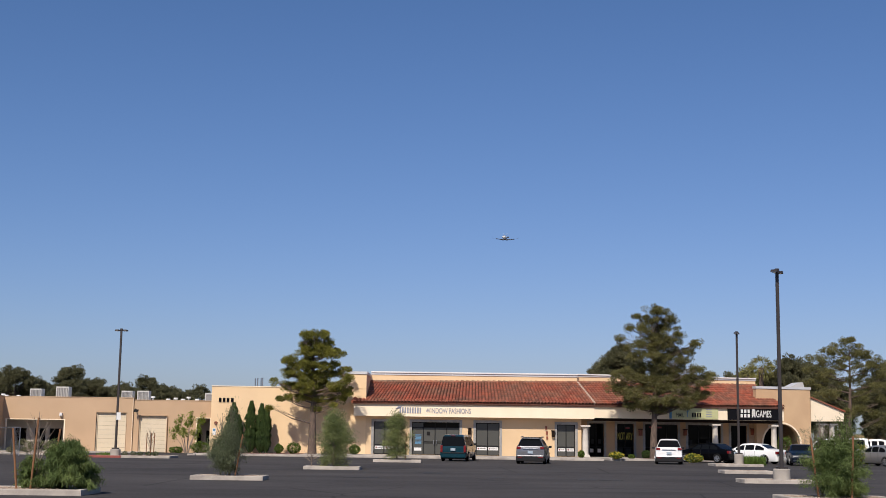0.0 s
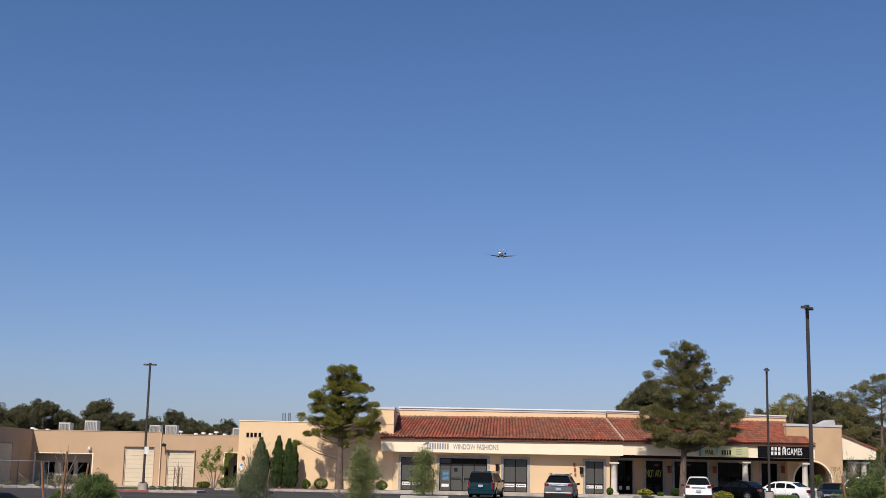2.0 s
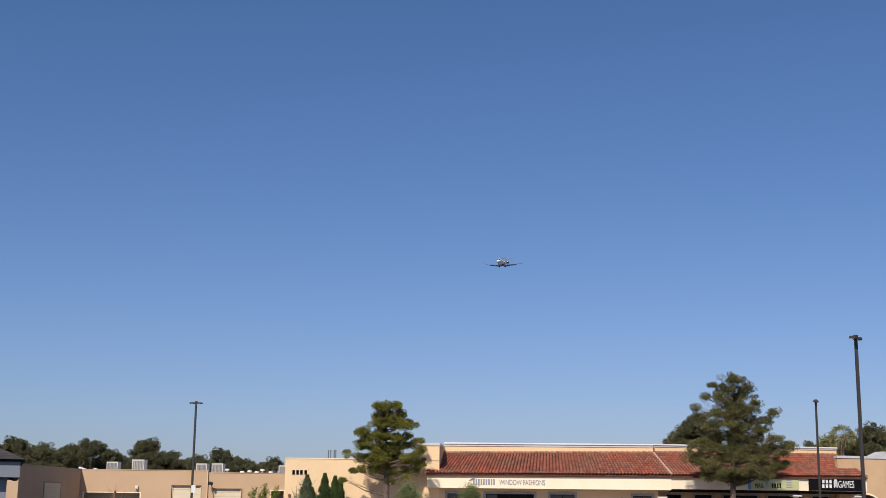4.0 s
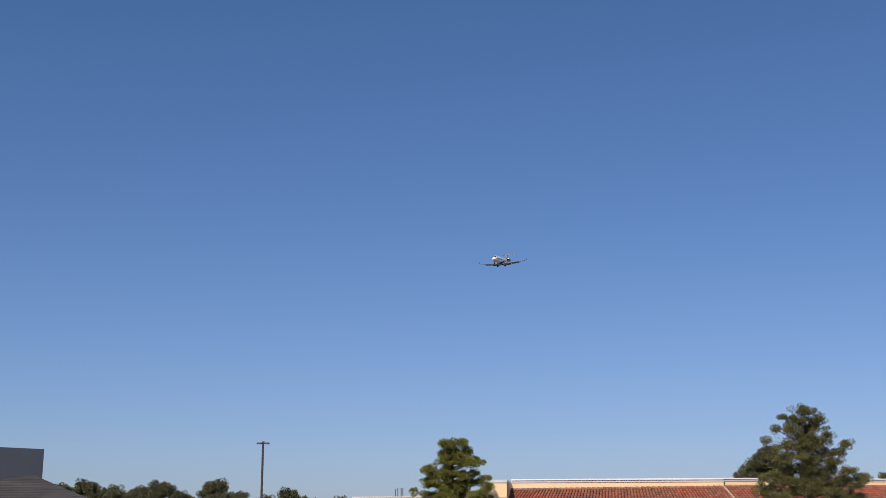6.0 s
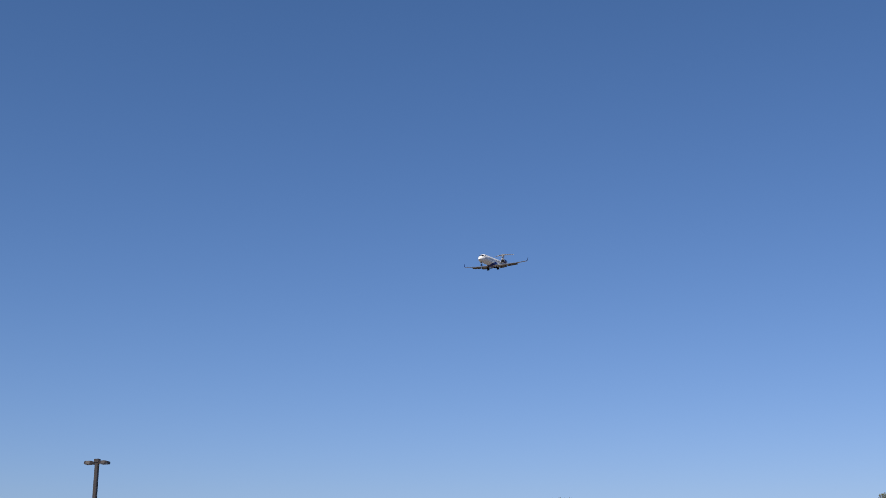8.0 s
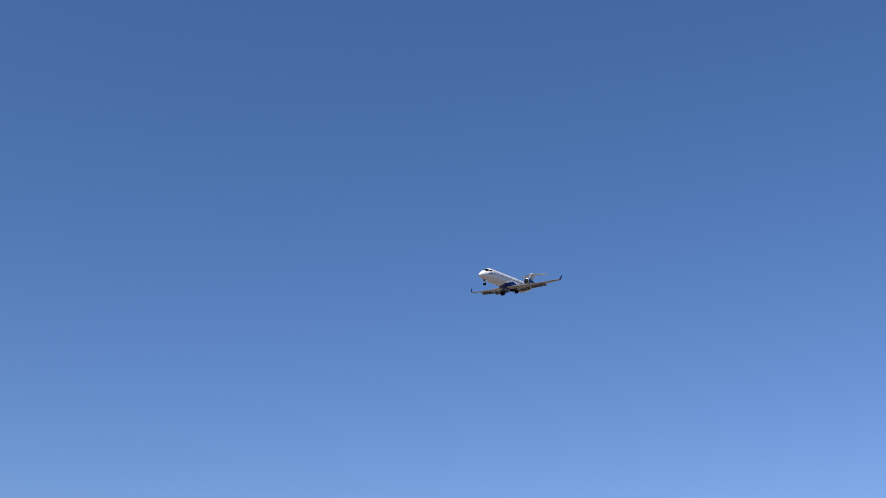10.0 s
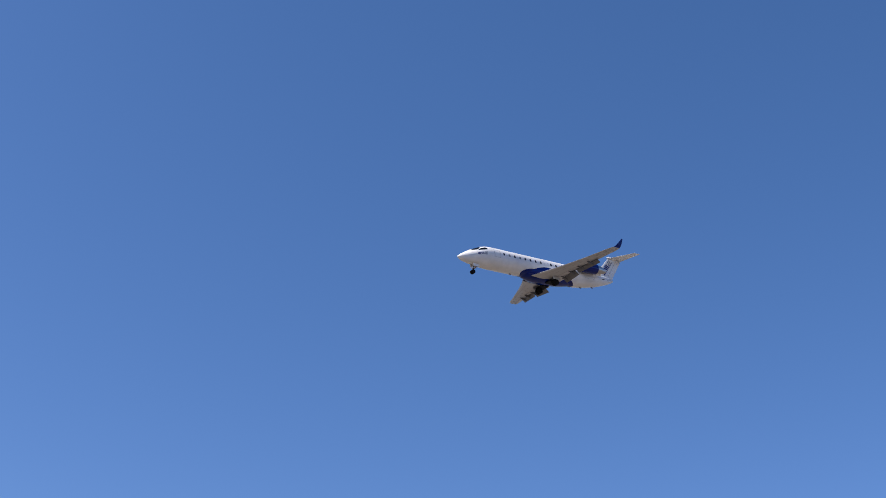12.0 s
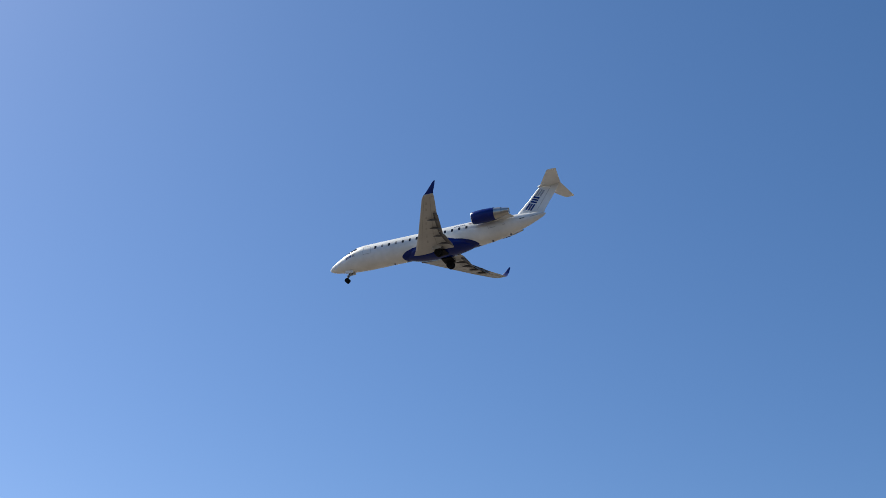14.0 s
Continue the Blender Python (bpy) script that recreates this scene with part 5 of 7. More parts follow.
def stake(x, y, h, dx, dy, z):
    s = thing("tree_stake", "weathered orange-brown wooden tree stake", "stake", "tree stakes", m=Matrix.Translation((x, y, z)))
    part("post", tube(bmesh.new(), [(0, 0, -0.1), (dx, dy, h)], [0.032, 0.03], 8), WOOD, s)


def feathery(label, x, y, h, w, leaf, n, z=0.16, blade=(0.16, 0.014), bottom=0.12, hang=0.5, shape="egg", core=0.25):
    """A young tree whose thin leaves hang in strands."""
    t = thing("young_tree", label, "tree", "parking island trees", m=Matrix.Translation((x, y, z)))
    bm = bmesh.new()
    tips = []
    k_n = 90
    for k in range(k_n):
        az, u = RNG.uniform(0, math.tau), RNG.uniform(0, 1)
        zz = h * (bottom + (1 - bottom) * u)
        prof = {"egg": math.sin(math.pi * (0.12 + 0.82 * u) ** 0.8) ** 0.8, "skirt": max(0.12, 1.08 - u) ** 0.75, "mound": math.sqrt(max(0.03, 1 - u * u))}[shape]
        r = w / 2 * prof * RNG.uniform(0.45, 1.12)
        e = Vector((math.cos(az) * r, math.sin(az) * r, zz))
        s = Vector((0.03 * math.cos(az), 0.03 * math.sin(az), zz * 0.55))
        m = s.lerp(e, 0.55) + Vector((0, 0, 0.12 * h * (1 - u)))
        if k < 46:
            tube(bm, [s, m, e], [0.012, 0.008, 0.003], 4)
        tips.append((s, m, e))
    tube(bm, [(0, 0, -0.1), (0.03, 0, h * 0.5), (0, 0, h * 0.92)], [0.045, 0.03, 0.006], 7)
    part("branches", bm, TWIG, t)
    sel = RNG.integers(0, k_n, n)
    f = RNG.uniform(core, 1.08, n)[:, None]
    S, M, E = (np.array([list(tips[i][j]) for i in range(k_n)])[sel] for j in range(3))
    c = (1 - f) ** 2 * S + 2 * f * (1 - f) * M + f * f * E + RNG.normal(size=(n, 3)) * 0.05 * h * np.array([1, 1, 0.9])
    c[:, 2] -= hang * 0.12 * h * f[:, 0] ** 2 * RNG.uniform(0, 1, n)
    c[:, 2] = np.maximum(c[:, 2], 0.02)
    a = (E - S) * 0.35 + np.array([0, 0, -hang * h * 0.5]) + RNG.normal(size=(n, 3)) * 0.22 * h
    part("foliage", leaf_mesh("foliage", c, a, blade[0], blade[1], leaf, 0.15, (c - np.array([0, 0, h * 0.4])) / w + np.array([0, 0, 0.15])), leaf, t)
    return t


# ---- parking islands, poles ----
def island(label, x0, x1, y0, y1, fill=GRAVEL, h=0.16, kerb=KERB):
    t = thing("parking_island", label, "island", "parking islands")
    w = 0.18
    part("kerb", soft_box(x0, x1, y0, y0 + w, -0.05, h, 0.03), kerb, t)
    part("kerb", soft_box(x0, x1, y1 - w, y1, -0.05, h, 0.03), kerb, t)
    part("kerb", soft_box(x0, x0 + w, y0 + w, y1 - w, -0.05, h, 0.03), kerb, t)
    part("kerb", soft_box(x1 - w, x1, y0 + w, y1 - w, -0.05, h, 0.03), kerb, t)
    part("bed", boxes((x0 + w, x1 - w, y0 + w, y1 - w, -0.05, h - 0.03)), fill, t)
    # loose stones
    n = int(min(500, 60 * (x1 - x0) * (y1 - y0)))
    vs, fs = [], []
    for k in range(n):
        px, py, r = random.uniform(x0 + w, x1 - w), random.uniform(y0 + w, y1 - w), random.uniform(0.02, 0.05)
        b = len(vs)
        for q in range(5):
            vs.append((px + r * math.cos(q * 1.257 + px), py + r * math.sin(q * 1.257 + px), h - 0.035 + random.uniform(0, 0.01)))
        vs.append((px, py, h - 0.03 + r * 0.7))
        fs += [(b + q, b + (q + 1) % 5, b + 5) for q in range(5)]
    me = bpy.data.meshes.new("stones")
    me.from_pydata(vs, [], fs)
    part("stones", me, GRAVEL, t)["kind"] = "stuff"
    return t


island("pale kerbed parking island with gravel and a grey-green tree", -9.17, -6.48, 47.3, 48.9)
feathery("grey-green drooping young acacia on a kerbed island", -7.99, 48.1, 1.95, 1.45, GREYLEAF, 15000, hang=0.7, shape="egg", blade=(0.14, 0.014))
feathery("sparse upright crown of a young grey-green tree", -7.89, 48.4, 2.65, 0.55, GREYLEAF, 5000, shape="skirt", blade=(0.12, 0.013), bottom=0.4, hang=0.25)
bare_sapling(-8.26, 48.6, 2.3, 0.8, 0.14, "bare grey twigs of a young tree on the island")
stake(-7.63, 48, 1.55, 0.25, 0, 0.12)
stake(-7.92, 48.5, 1.5, 0.0, 0, 0.12)
island("pale kerbed parking island with a bright green tree", -6.67, -3.92, 62.8, 64.3)
feathery("bushy yellow-green young acacia on a kerbed island", -5.28, 63.5, 2.75, 1.95, ACACIA, 20000, shape="egg", blade=(0.15, 0.016), bottom=0.02, hang=0.1, core=0.4)
bare_sapling(-6.35, 63.6, 0.75, 0.95, 0.14, "dry bare twigs at the end of the island")
island("narrow pale kerbed island near the shop walk", -4.22, -1.20, 81, 82.6)
feathery("slender yellow-green young acacia near the shop", -2.75, 81.8, 2.95, 1.85, ACACIA, 15000, shape="egg", blade=(0.17, 0.02), bottom=0.08, hang=0.15, core=0.4)
stake(-2.22, 81.8, 1.7, 0.05, 0, 0.12)
island("near kerbed parking island with pale gravel and a willow-like tree", -12.96, -9.59, 34.6, 36.6)
feathery("dense drooping green young tree on the gravel island", -10.26, 35.6, 1.3, 1.75, WILLOW, 26000, shape="mound", blade=(0.15, 0.017), bottom=0.02, hang=0.6, core=0.35)
feathery("low green young tree on the gravel island", -11.34, 35.9, 0.85, 1.0, WILLOW, 7000, shape="mound", blade=(0.13, 0.016), bottom=0.02, hang=0.4)
bare_sapling(-11.20, 35.8, 2.1, 0.9, 0.14, "dead bare sapling between two wooden stakes")
stake(-11.58, 35.4, 1.65, -0.2, 0, 0.12)
stake(-11.21, 35.4, 1.95, 0.12, 0, 0.12)
stake(-10.78, 35.7, 1.65, 0.22, 0, 0.12)
shrub("shrub", "thin grassy sprig behind the gravel island", -17.28, 60, 0.7, 1.5, GREYLEAF, 260, (0.2, 0.02), 0.0)
island("near kerbed parking island with a bushy green tree", 9.78, 12.93, 36.0, 38.0)
feathery("bushy feathery green young tree with two stakes", 11.35, 37, 1.75, 1.9, WILLOW, 26000, shape="egg", blade=(0.15, 0.015), bottom=0.0, hang=0.2, core=0.35)
feathery("upright feathery crown of a green young tree", 11.80, 37.3, 2.3, 0.95, WILLOW, 5500, shape="egg", blade=(0.14, 0.014), bottom=0.35, hang=0.15)
feathery("sparse grey-green branch of a young tree", 11.01, 37.2, 2.25, 0.7, GREYLEAF, 700, shape="egg", blade=(0.12, 0.012), bottom=0.5, hang=0.1)
stake(11.67, 36.6, 1.75, 0.1, 0, 0.12)
stake(10.78, 36.7, 1.7, -0.2, 0, 0.12)
island("pale kerbed island at the foot of a lamp post", 12.19, 15.06, 51.6, 53.2, CONCRETE)
island("low pale kerbed island between parking rows", 14.48, 17.04, 65.5, 67.2)
isl = island("pale kerbed island with a patch of grass", 17.67, 20.75, 82.5, 85.0)


def grass_patch(x0, x1, y0, y1, n, h, label, z):
    c = np.stack([RNG.uniform(x0, x1, n), RNG.uniform(y0, y1, n), z + RNG.uniform(0.02, h, n)], 1)
    a = np.stack([RNG.normal(0, 0.35, n), RNG.normal(0, 0.35, n), np.ones(n)], 1)
    tagged(new("grass", leaf_mesh("grass", c, a, h, 0.02, GRASS)), label, "grass", kind="stuff")


grass_patch(19.84, 21.05, 83, 84.6, 3500, 0.4, "patch of bright green grass on an island", 0.13)
grass_patch(-22.50, -21.61, 84, 85.6, 350, 0.18, "thin grass round the lamp post footing", 0.1)
island("red-painted kerbed island at a lamp post", -22.87, -20.64, 83.2, 86.2, GRAVEL, 0.14, REDKERB)
island("kerbed island with low clumps and a sapling", -20.64 + 0.02, -17.47, 83.2, 86.0, GRAVEL, 0.15)
for k in range(5):
    shrub("low_shrub", "low dark clump on the island", -20.64 + 0.5 * k, 84.3 + 0.2 * (k % 2), 0.4, 0.28, CYPRESS, 240, (0.08, 0.03), 0.12, group="island clumps")
bare_sapling(-19.17, 85, 1.9, 0.8, 0.12, "bare twiggy sapling with stakes on the island")
for u in (-0.25, 0.05, 0.25):
    stake(-19.17 + u, 85, 1.5, 0.02, 0, 0.12)
island("low gravel bed with pale stones", -36.0, -27.5, 89.5, 93.5, GRAVEL, 0.13)


def lamp_post(label, x, y, base_h, base_r, top, head, turn, arms=2, plate=False):
    p = thing("lamp_post", label, "street lamp", "car park lamp posts", m=pose(x, y, 0))
    bm = bmesh.new()
    loft(bm, [[(r * math.cos(k * math.tau / 24), r * math.sin(k * math.tau / 24), z) for k in range(24)] for r, z in ((base_r, -0.1), (base_r, base_h - 0.03), (base_r - 0.03, base_h))])
    part("footing", bm, CONCRETE, p, "round concrete footing", smooth=True)
    part("base_plate", boxes((-0.2, 0.2, -0.2, 0.2, base_h + 0.001, base_h + 0.08)), POLE, p)
    bm = bmesh.new()
    w = 0.066
    loft(bm, [[(a * w * f, b * w * f, z) for a, b in ((-1, -0.8), (-0.8, -1), (0.8, -1), (1, -0.8), (1, 0.8), (0.8, 1), (-0.8, 1), (-1, 0.8))] for z, f in ((base_h + 0.08, 1.15), (base_h + 0.9, 1.05), (top, 0.92))])
    part("pole", bm, POLE, p)
    for k in range(arms):
        s = 1 if k else -1
        r = pose(0, 0, 0, 0, 0, turn)
        hd = bmesh.new()
        vs = [(0.05, 0.05, 0.02), (0.2, 0.16, 0.05), (head - 0.08, 0.17, 0.05), (head, 0.12, 0.03)]
        loft(hd, [[(s * a, -b, top - 0.05), (s * a, b, top - 0.05), (s * a, b * 0.9, top + c), (s * a, -b * 0.9, top + c)] for a, b, c in vs])
        part("lamp_head", hd, POLE, p, "flat dark lamp head", m=r)
        part("lens", boxes((s * head * 0.35, s * head * 0.95, -0.12, 0.12, top - 0.062, top - 0.052)), CLEARLENS, p, m=r)
    part("cap", boxes((-0.08, 0.08, -0.08, 0.08, top + 0.001, top + 0.12)), POLE, p)
    if plate:
        part("notice", boxes((-0.02, 0.26, -0.12, -0.105, 2.44, 2.92)), WHITE, p, "white notice")
    return p


lamp_post("dark lamp post with twin flat heads on a concrete footing", -21.29, 84.4, 0.54, 0.33, 8.33, 0.42, 0, plate=True)
lamp_post("tall dark lamp post with twin flat heads near the islands", 13.87, 52.3, 0.58, 0.34, 8.65, 0.45, 60)
lamp_post("slim dark lamp post with twin heads by the arcade", 19.51, 84, 0.78, 0.3, 8.68, 0.3, 70)
lamp_post("dark lamp post with twin flat heads by the grey building", -19.56, 40, 0.8, 0.33, 6.45, 0.42, 0)


def fence():
    f = thing("chain_link_fence", "temporary chain-link fence panels of grey steel", "fence")
    xs = [-33.02, -30.90, -29.28, -27.97]
    ys = [88, 88, 88, 85.5]
    for k in range(3):
        a, b = Vector((xs[k], ys[k], 0)), Vector((xs[k + 1], ys[k + 1], 0))
        h = 1.85
        fr = bmesh.new()
        tube(fr, [a, a + Vector((0, 0, h))], 0.03, 6)
        tube(fr, [b, b + Vector((0, 0, h))], 0.03, 6)
        tube(fr, [a + Vector((0, 0, h)), b + Vector((0, 0, h))], 0.025, 6)
        tube(fr, [a + Vector((0, 0, 0.1)), b + Vector((0, 0, 0.1))], 0.025, 6)
        panel = part("panel", fr, STEEL, f)
        mesh = bmesh.new()
        n = int((b - a).length / 0.22)
        for i in range(n):
            u = a.lerp(b, i / n)
            for s in (-1, 1):
                v = a.lerp(b, min(1, max(0, (i + s * 7) / n)))
                hh = h if 0 <= i + s * 7 <= n else h * 0.6
                tube(mesh, [u + Vector((0, 0, 0.1)), v + Vector((0, 0, hh))], 0.005, 3, False)
        part("mesh", mesh, STEEL, panel)


fence()


# ---- vehicles ----
def car(name, label, x, y, turn, L, W, H, kind, color_mat, plate=True):
    """x, y: centre on the ground; turn: heading of the nose in degrees (0: away, +y)."""
    t = thing(name, label, "car", m=pose(x, y, 0, 0, 0, turn))
    hw = W / 2
    if kind == "van":
        prof = [(-0.5, 0.52, 0.95, 0.55), (-0.485, 0.55, 0.97, 0.98), (-0.42, 0.55, 1, 1.0), (0.0, 0.55, 1, 1.0), (0.17, 0.55, 1, 0.96), (0.33, 0.56, 1, 0.62), (0.42, 0.53, 0.97, 0.56), (0.49, 0.42, 0.86, 0.44), (0.5, 0.36, 0.8, 0.37)]
        glass = (-0.44, 0.27)
    elif kind == "suv":
        prof = [(-0.5, 0.55, 0.94, 0.58), (-0.475, 0.58, 0.97, 0.80), (-0.40, 0.60, 1, 0.985), (-0.15, 0.60, 1, 1.0), (0.08, 0.59, 1, 0.97), (0.24, 0.60, 1, 0.66), (0.40, 0.57, 0.97, 0.60), (0.485, 0.46, 0.88, 0.48), (0.5, 0.38, 0.8, 0.39)]
        glass = (-0.42, 0.19)
    elif kind == "pickup":
        prof = [(-0.5, 0.55, 0.96, 0.57), (-0.49, 0.58, 0.98, 0.6), (-0.16, 0.58, 1, 0.6), (-0.14, 0.58, 1, 0.95), (-0.05, 0.58, 1, 1.0), (0.10, 0.58, 1, 0.98), (0.22, 0.60, 1, 0.64), (0.44, 0.58, 0.97, 0.6), (0.49, 0.46, 0.9, 0.48), (0.5, 0.38, 0.85, 0.39)]
        glass = (-0.12, 0.17)
    else:
        prof = [(-0.5, 0.58, 0.9, 0.60), (-0.47, 0.66, 0.96, 0.69), (-0.36, 0.66, 0.99, 0.72), (-0.22, 0.65, 1, 0.96), (-0.08, 0.65, 1, 1.0), (0.06, 0.64, 1, 0.97), (0.22, 0.65, 1, 0.69), (0.40, 0.58, 0.97, 0.61), (0.485, 0.46, 0.86, 0.48), (0.5, 0.36, 0.78, 0.38)]
        glass = (-0.31, 0.16)
    zb = 0.12 * H + 0.02

    def ring(u, belt, wf, top, grow=0.0):
        w = hw * wf + grow
        b, r = belt * H, top * H + grow
        tall = max(0.0, top - belt)
        wr = w * (1 - (0.85 if kind == "suv" else 0.62) * tall)
        return [(-w * 0.9, u * L, zb), (-w, u * L, zb + 0.16), (-w, u * L, b * 0.72), (-w * 0.985, u * L, b), (-wr, u * L, max(b + 0.004, r - 0.07 * (tall > 0.1))), (-wr * 0.86, u * L, r + 0.004), (-wr * 0.4, u * L, r + 0.012),
                (wr * 0.4, u * L, r + 0.012), (wr * 0.86, u * L, r + 0.004), (wr, u * L, max(b + 0.004, r - 0.07 * (tall > 0.1))), (w * 0.985, u * L, b), (w, u * L, b * 0.72), (w, u * L, zb + 0.16), (w * 0.9, u * L, zb)]

    def at(u):
        for p, q in zip(prof, prof[1:]):
            if p[0] <= u <= q[0]:
                f = (u - p[0]) / (q[0] - p[0])
                return [p[k] + (q[k] - p[k]) * f for k in (1, 2, 3)]
        return prof[-1][1:]

    us = sorted({round(p[0], 4) for p in prof} | {round(-0.5 + k / 24, 4) for k in range(25)})
    bm = bmesh.new()
    loft(bm, [ring(u, *at(u)) for u in us])
    body = part("body", bm, color_mat, t, smooth=True)
    # glass: strips standing a little proud of the body
    def patch(i0, i1, u0, u1, n=8):
        b = bmesh.new()
        rows = []
        for k in range(n + 1):
            u = u0 + (u1 - u0) * k / n
            r = ring(u, *at(u), 0.006)
            p, q = Vector(r[i0]), Vector(r[i1])
            rows.append([b.verts.new(p.lerp(q, 0.1)), b.verts.new(p.lerp(q, 0.9))])
        for a, c in zip(rows, rows[1:]):
            b.faces.new((a[0], a[1], c[1], c[0]))
        return b
    g0, g1 = glass
    cuts = [g0, g0 + 0.34 * (g1 - g0), g0 + 0.68 * (g1 - g0), g1]
    for a, c in zip(cuts, cuts[1:]):
        part("side_window", patch(3, 4, a + 0.008, c - 0.008), CARGLASS, t)
        part("side_window", patch(10, 9, a + 0.008, c - 0.008), CARGLASS, t)

    def slope(u0, u1, lo):
        b = bmesh.new()
        rows = []
        for k in range(7):
            u = u0 + (u1 - u0) * k / 6
            r = ring(u, *at(u), 0.008)
            rows.append([b.verts.new(Vector(r[i]) * 1.0) for i in (5, 6, 7, 8)])
        for a, c in zip(rows, rows[1:]):
            for j in range(3):
                b.faces.new((a[j], a[j + 1], c[j + 1], c[j]))
        return b
    front = {"van": (0.19, 0.31), "suv": (0.10, 0.225), "pickup": (0.115, 0.21), "sedan": (0.075, 0.205)}[kind]
    rear = {"van": (-0.4975, -0.486), "suv": (-0.474, -0.415), "pickup": (-0.158, -0.142), "sedan": (-0.345, -0.235)}[kind]
    part("windshield", slope(*front, 0), CARGLASS, t)
    if kind in ("van", "suv"):
        b = bmesh.new()
        if kind == "van":
            lines = [(-0.4985, 0.57, 0.90), (-0.4935, 0.72, 0.84), (-0.488, 0.93, 0.74)]
        else:
            lines = [(-0.489, 0.685, 0.84), (-0.4755, 0.80, 0.76), (-0.437, 0.925, 0.64)]
        rows = [[(-hw * f, u * L - 0.02, z * H), (hw * f, u * L - 0.02, z * H), (hw * f, u * L + 0.04, z * H + 0.01), (-hw * f, u * L + 0.04, z * H + 0.01)] for u, z, f in lines]
        loft(b, rows)
        part("rear_window", b, CARGLASS, t)
    else:
        part("rear_window", slope(*rear, 0), CARGLASS, t)
    lz = {"van": (0.34, 0.60), "suv": (0.565, 0.66), "pickup": (0.42, 0.56), "sedan": (0.48, 0.62)}[kind]
    lw = {"van": 0.16, "suv": 0.28, "pickup": 0.14, "sedan": 0.34}[kind]
    for s in (-1, 1):
        a, c = sorted((s * hw * 0.99 * 0.95, s * (hw * 0.95 - lw)))
        part("tail_light", soft_box(a, c, -0.510 * L, -0.44 * L, lz[0] * H, lz[1] * H, 0.03), REDLENS, t)
        a, c = sorted((s * hw * 0.84, s * hw * 0.45))
        part("headlight", soft_box(a, c, 0.455 * L, 0.494 * L, 0.36 * H, 0.44 * H, 0.02), CLEARLENS, t)
        a, c = sorted((s * (hw + 0.0), s * (hw + 0.2)))
        part("mirror", soft_box(a, c, 0.17 * L, 0.20 * L, 0.60 * H, 0.68 * H, 0.03), TRIM if kind != "sedan" else color_mat, t)
    part("bumper", soft_box(-hw * 0.93, hw * 0.93, -0.515 * L, -0.46 * L, zb + 0.0, 0.34 * H, 0.07), color_mat, t)
    if kind == "suv":
        part("lower_trim", soft_box(-hw * 0.97, hw * 0.97, -0.523 * L, -0.46 * L, zb - 0.04, 0.30 * H, 0.04), TRIM, t, "black plastic lower bumper")
        part("tailgate_strip", soft_box(-hw * 0.5, hw * 0.5, -0.512 * L, -0.49 * L, 0.565 * H, 0.60 * H, 0.01), STEEL, t)
        part("spoiler", soft_box(-hw * 0.60, hw * 0.60, -0.462 * L, -0.36 * L, 0.955 * H, 0.99 * H, 0.015), color_mat, t)
        for s in (-1, 1):
            a, c = sorted((s * hw * 0.55, s * hw * 0.85))
            part("reflector", soft_box(a, c, -0.526 * L, -0.515 * L, 0.24 * H, 0.27 * H, 0.005), REDLENS, t)
    if kind == "van":
        part("bumper_step", soft_box(-hw * 0.9, hw * 0.9, -0.520 * L, -0.47 * L, 0.30 * H, 0.335 * H, 0.01), TRIM, t)
        part("high_brake_light", soft_box(-0.16, 0.16, -0.497 * L, -0.48 * L, 0.945 * H, 0.965 * H, 0.005), REDLENS, t)
    part("underbody", soft_box(-hw * 0.78, hw * 0.78, -0.45 * L, 0.45 * L, 0.16, zb + 0.1, 0.02), TRIM, t)
    for s in (-1, 1):
        for a, c in zip(cuts[1:3], cuts[1:3]):
            part("door_seam", boxes((*sorted((s * hw * 0.995, s * (hw + 0.004))), a * L - 0.006, a * L + 0.006, zb + 0.2, prof[3][1] * H)), TRIM, t)
    part("bumper", soft_box(-hw * 0.82, hw * 0.82, 0.46 * L, 0.508 * L, zb + 0.03, 0.26 * H, 0.05), color_mat, t)
    part("grille", soft_box(-hw * 0.5, hw * 0.5, 0.47 * L, 0.503 * L, 0.27 * H, 0.36 * H, 0.02), TRIM, t)
    if plate:
        z = 0.40 if kind != "sedan" else 0.46
        part("number_plate", boxes((-0.16, 0.16, -0.519 * L, -0.502 * L, z * H, z * H + 0.16)), PLATE, t, "pale plate with a plain bar")
    rad = 0.34 if kind != "sedan" else 0.32
    for sx in (-1, 1):
        for uy in (-0.30, 0.31):
            bm = bmesh.new()
            a = []
            for xo, r in ((0.0, rad * 0.86), (0.03, rad), (0.19, rad), (0.22, rad * 0.86)):
                a.append([(sx * (hw + 0.015 - xo), uy * L + r * math.cos(k * math.tau / 24), rad + r * math.sin(k * math.tau / 24)) for k in range(24)])
            loft(bm, a)
            wh = part("wheel", bm, TYRE, t, smooth=True)
            bm = bmesh.new()
            loft(bm, [[(sx * (hw + d), uy * L + r * math.cos(k * math.pi / 14), rad + r * math.sin(k * math.pi / 14)) for k in range(15)] for r, d in ((rad * 1.0, 0.004), (rad * 1.14, 0.007), (rad * 1.14, -0.05))], close=False)
            part("wheel_arch", bm, TRIM, t, smooth=True)
            bm = bmesh.new()
            for k in range(5):
                an = k * math.tau / 5
                m = Matrix.Translation((sx * (hw + 0.018), uy * L, rad)) @ Matrix.Rotation(an, 4, "X")
                box(bm, -0.012, 0.012, -0.045, 0.045, 0.0, rad * 0.66, m)
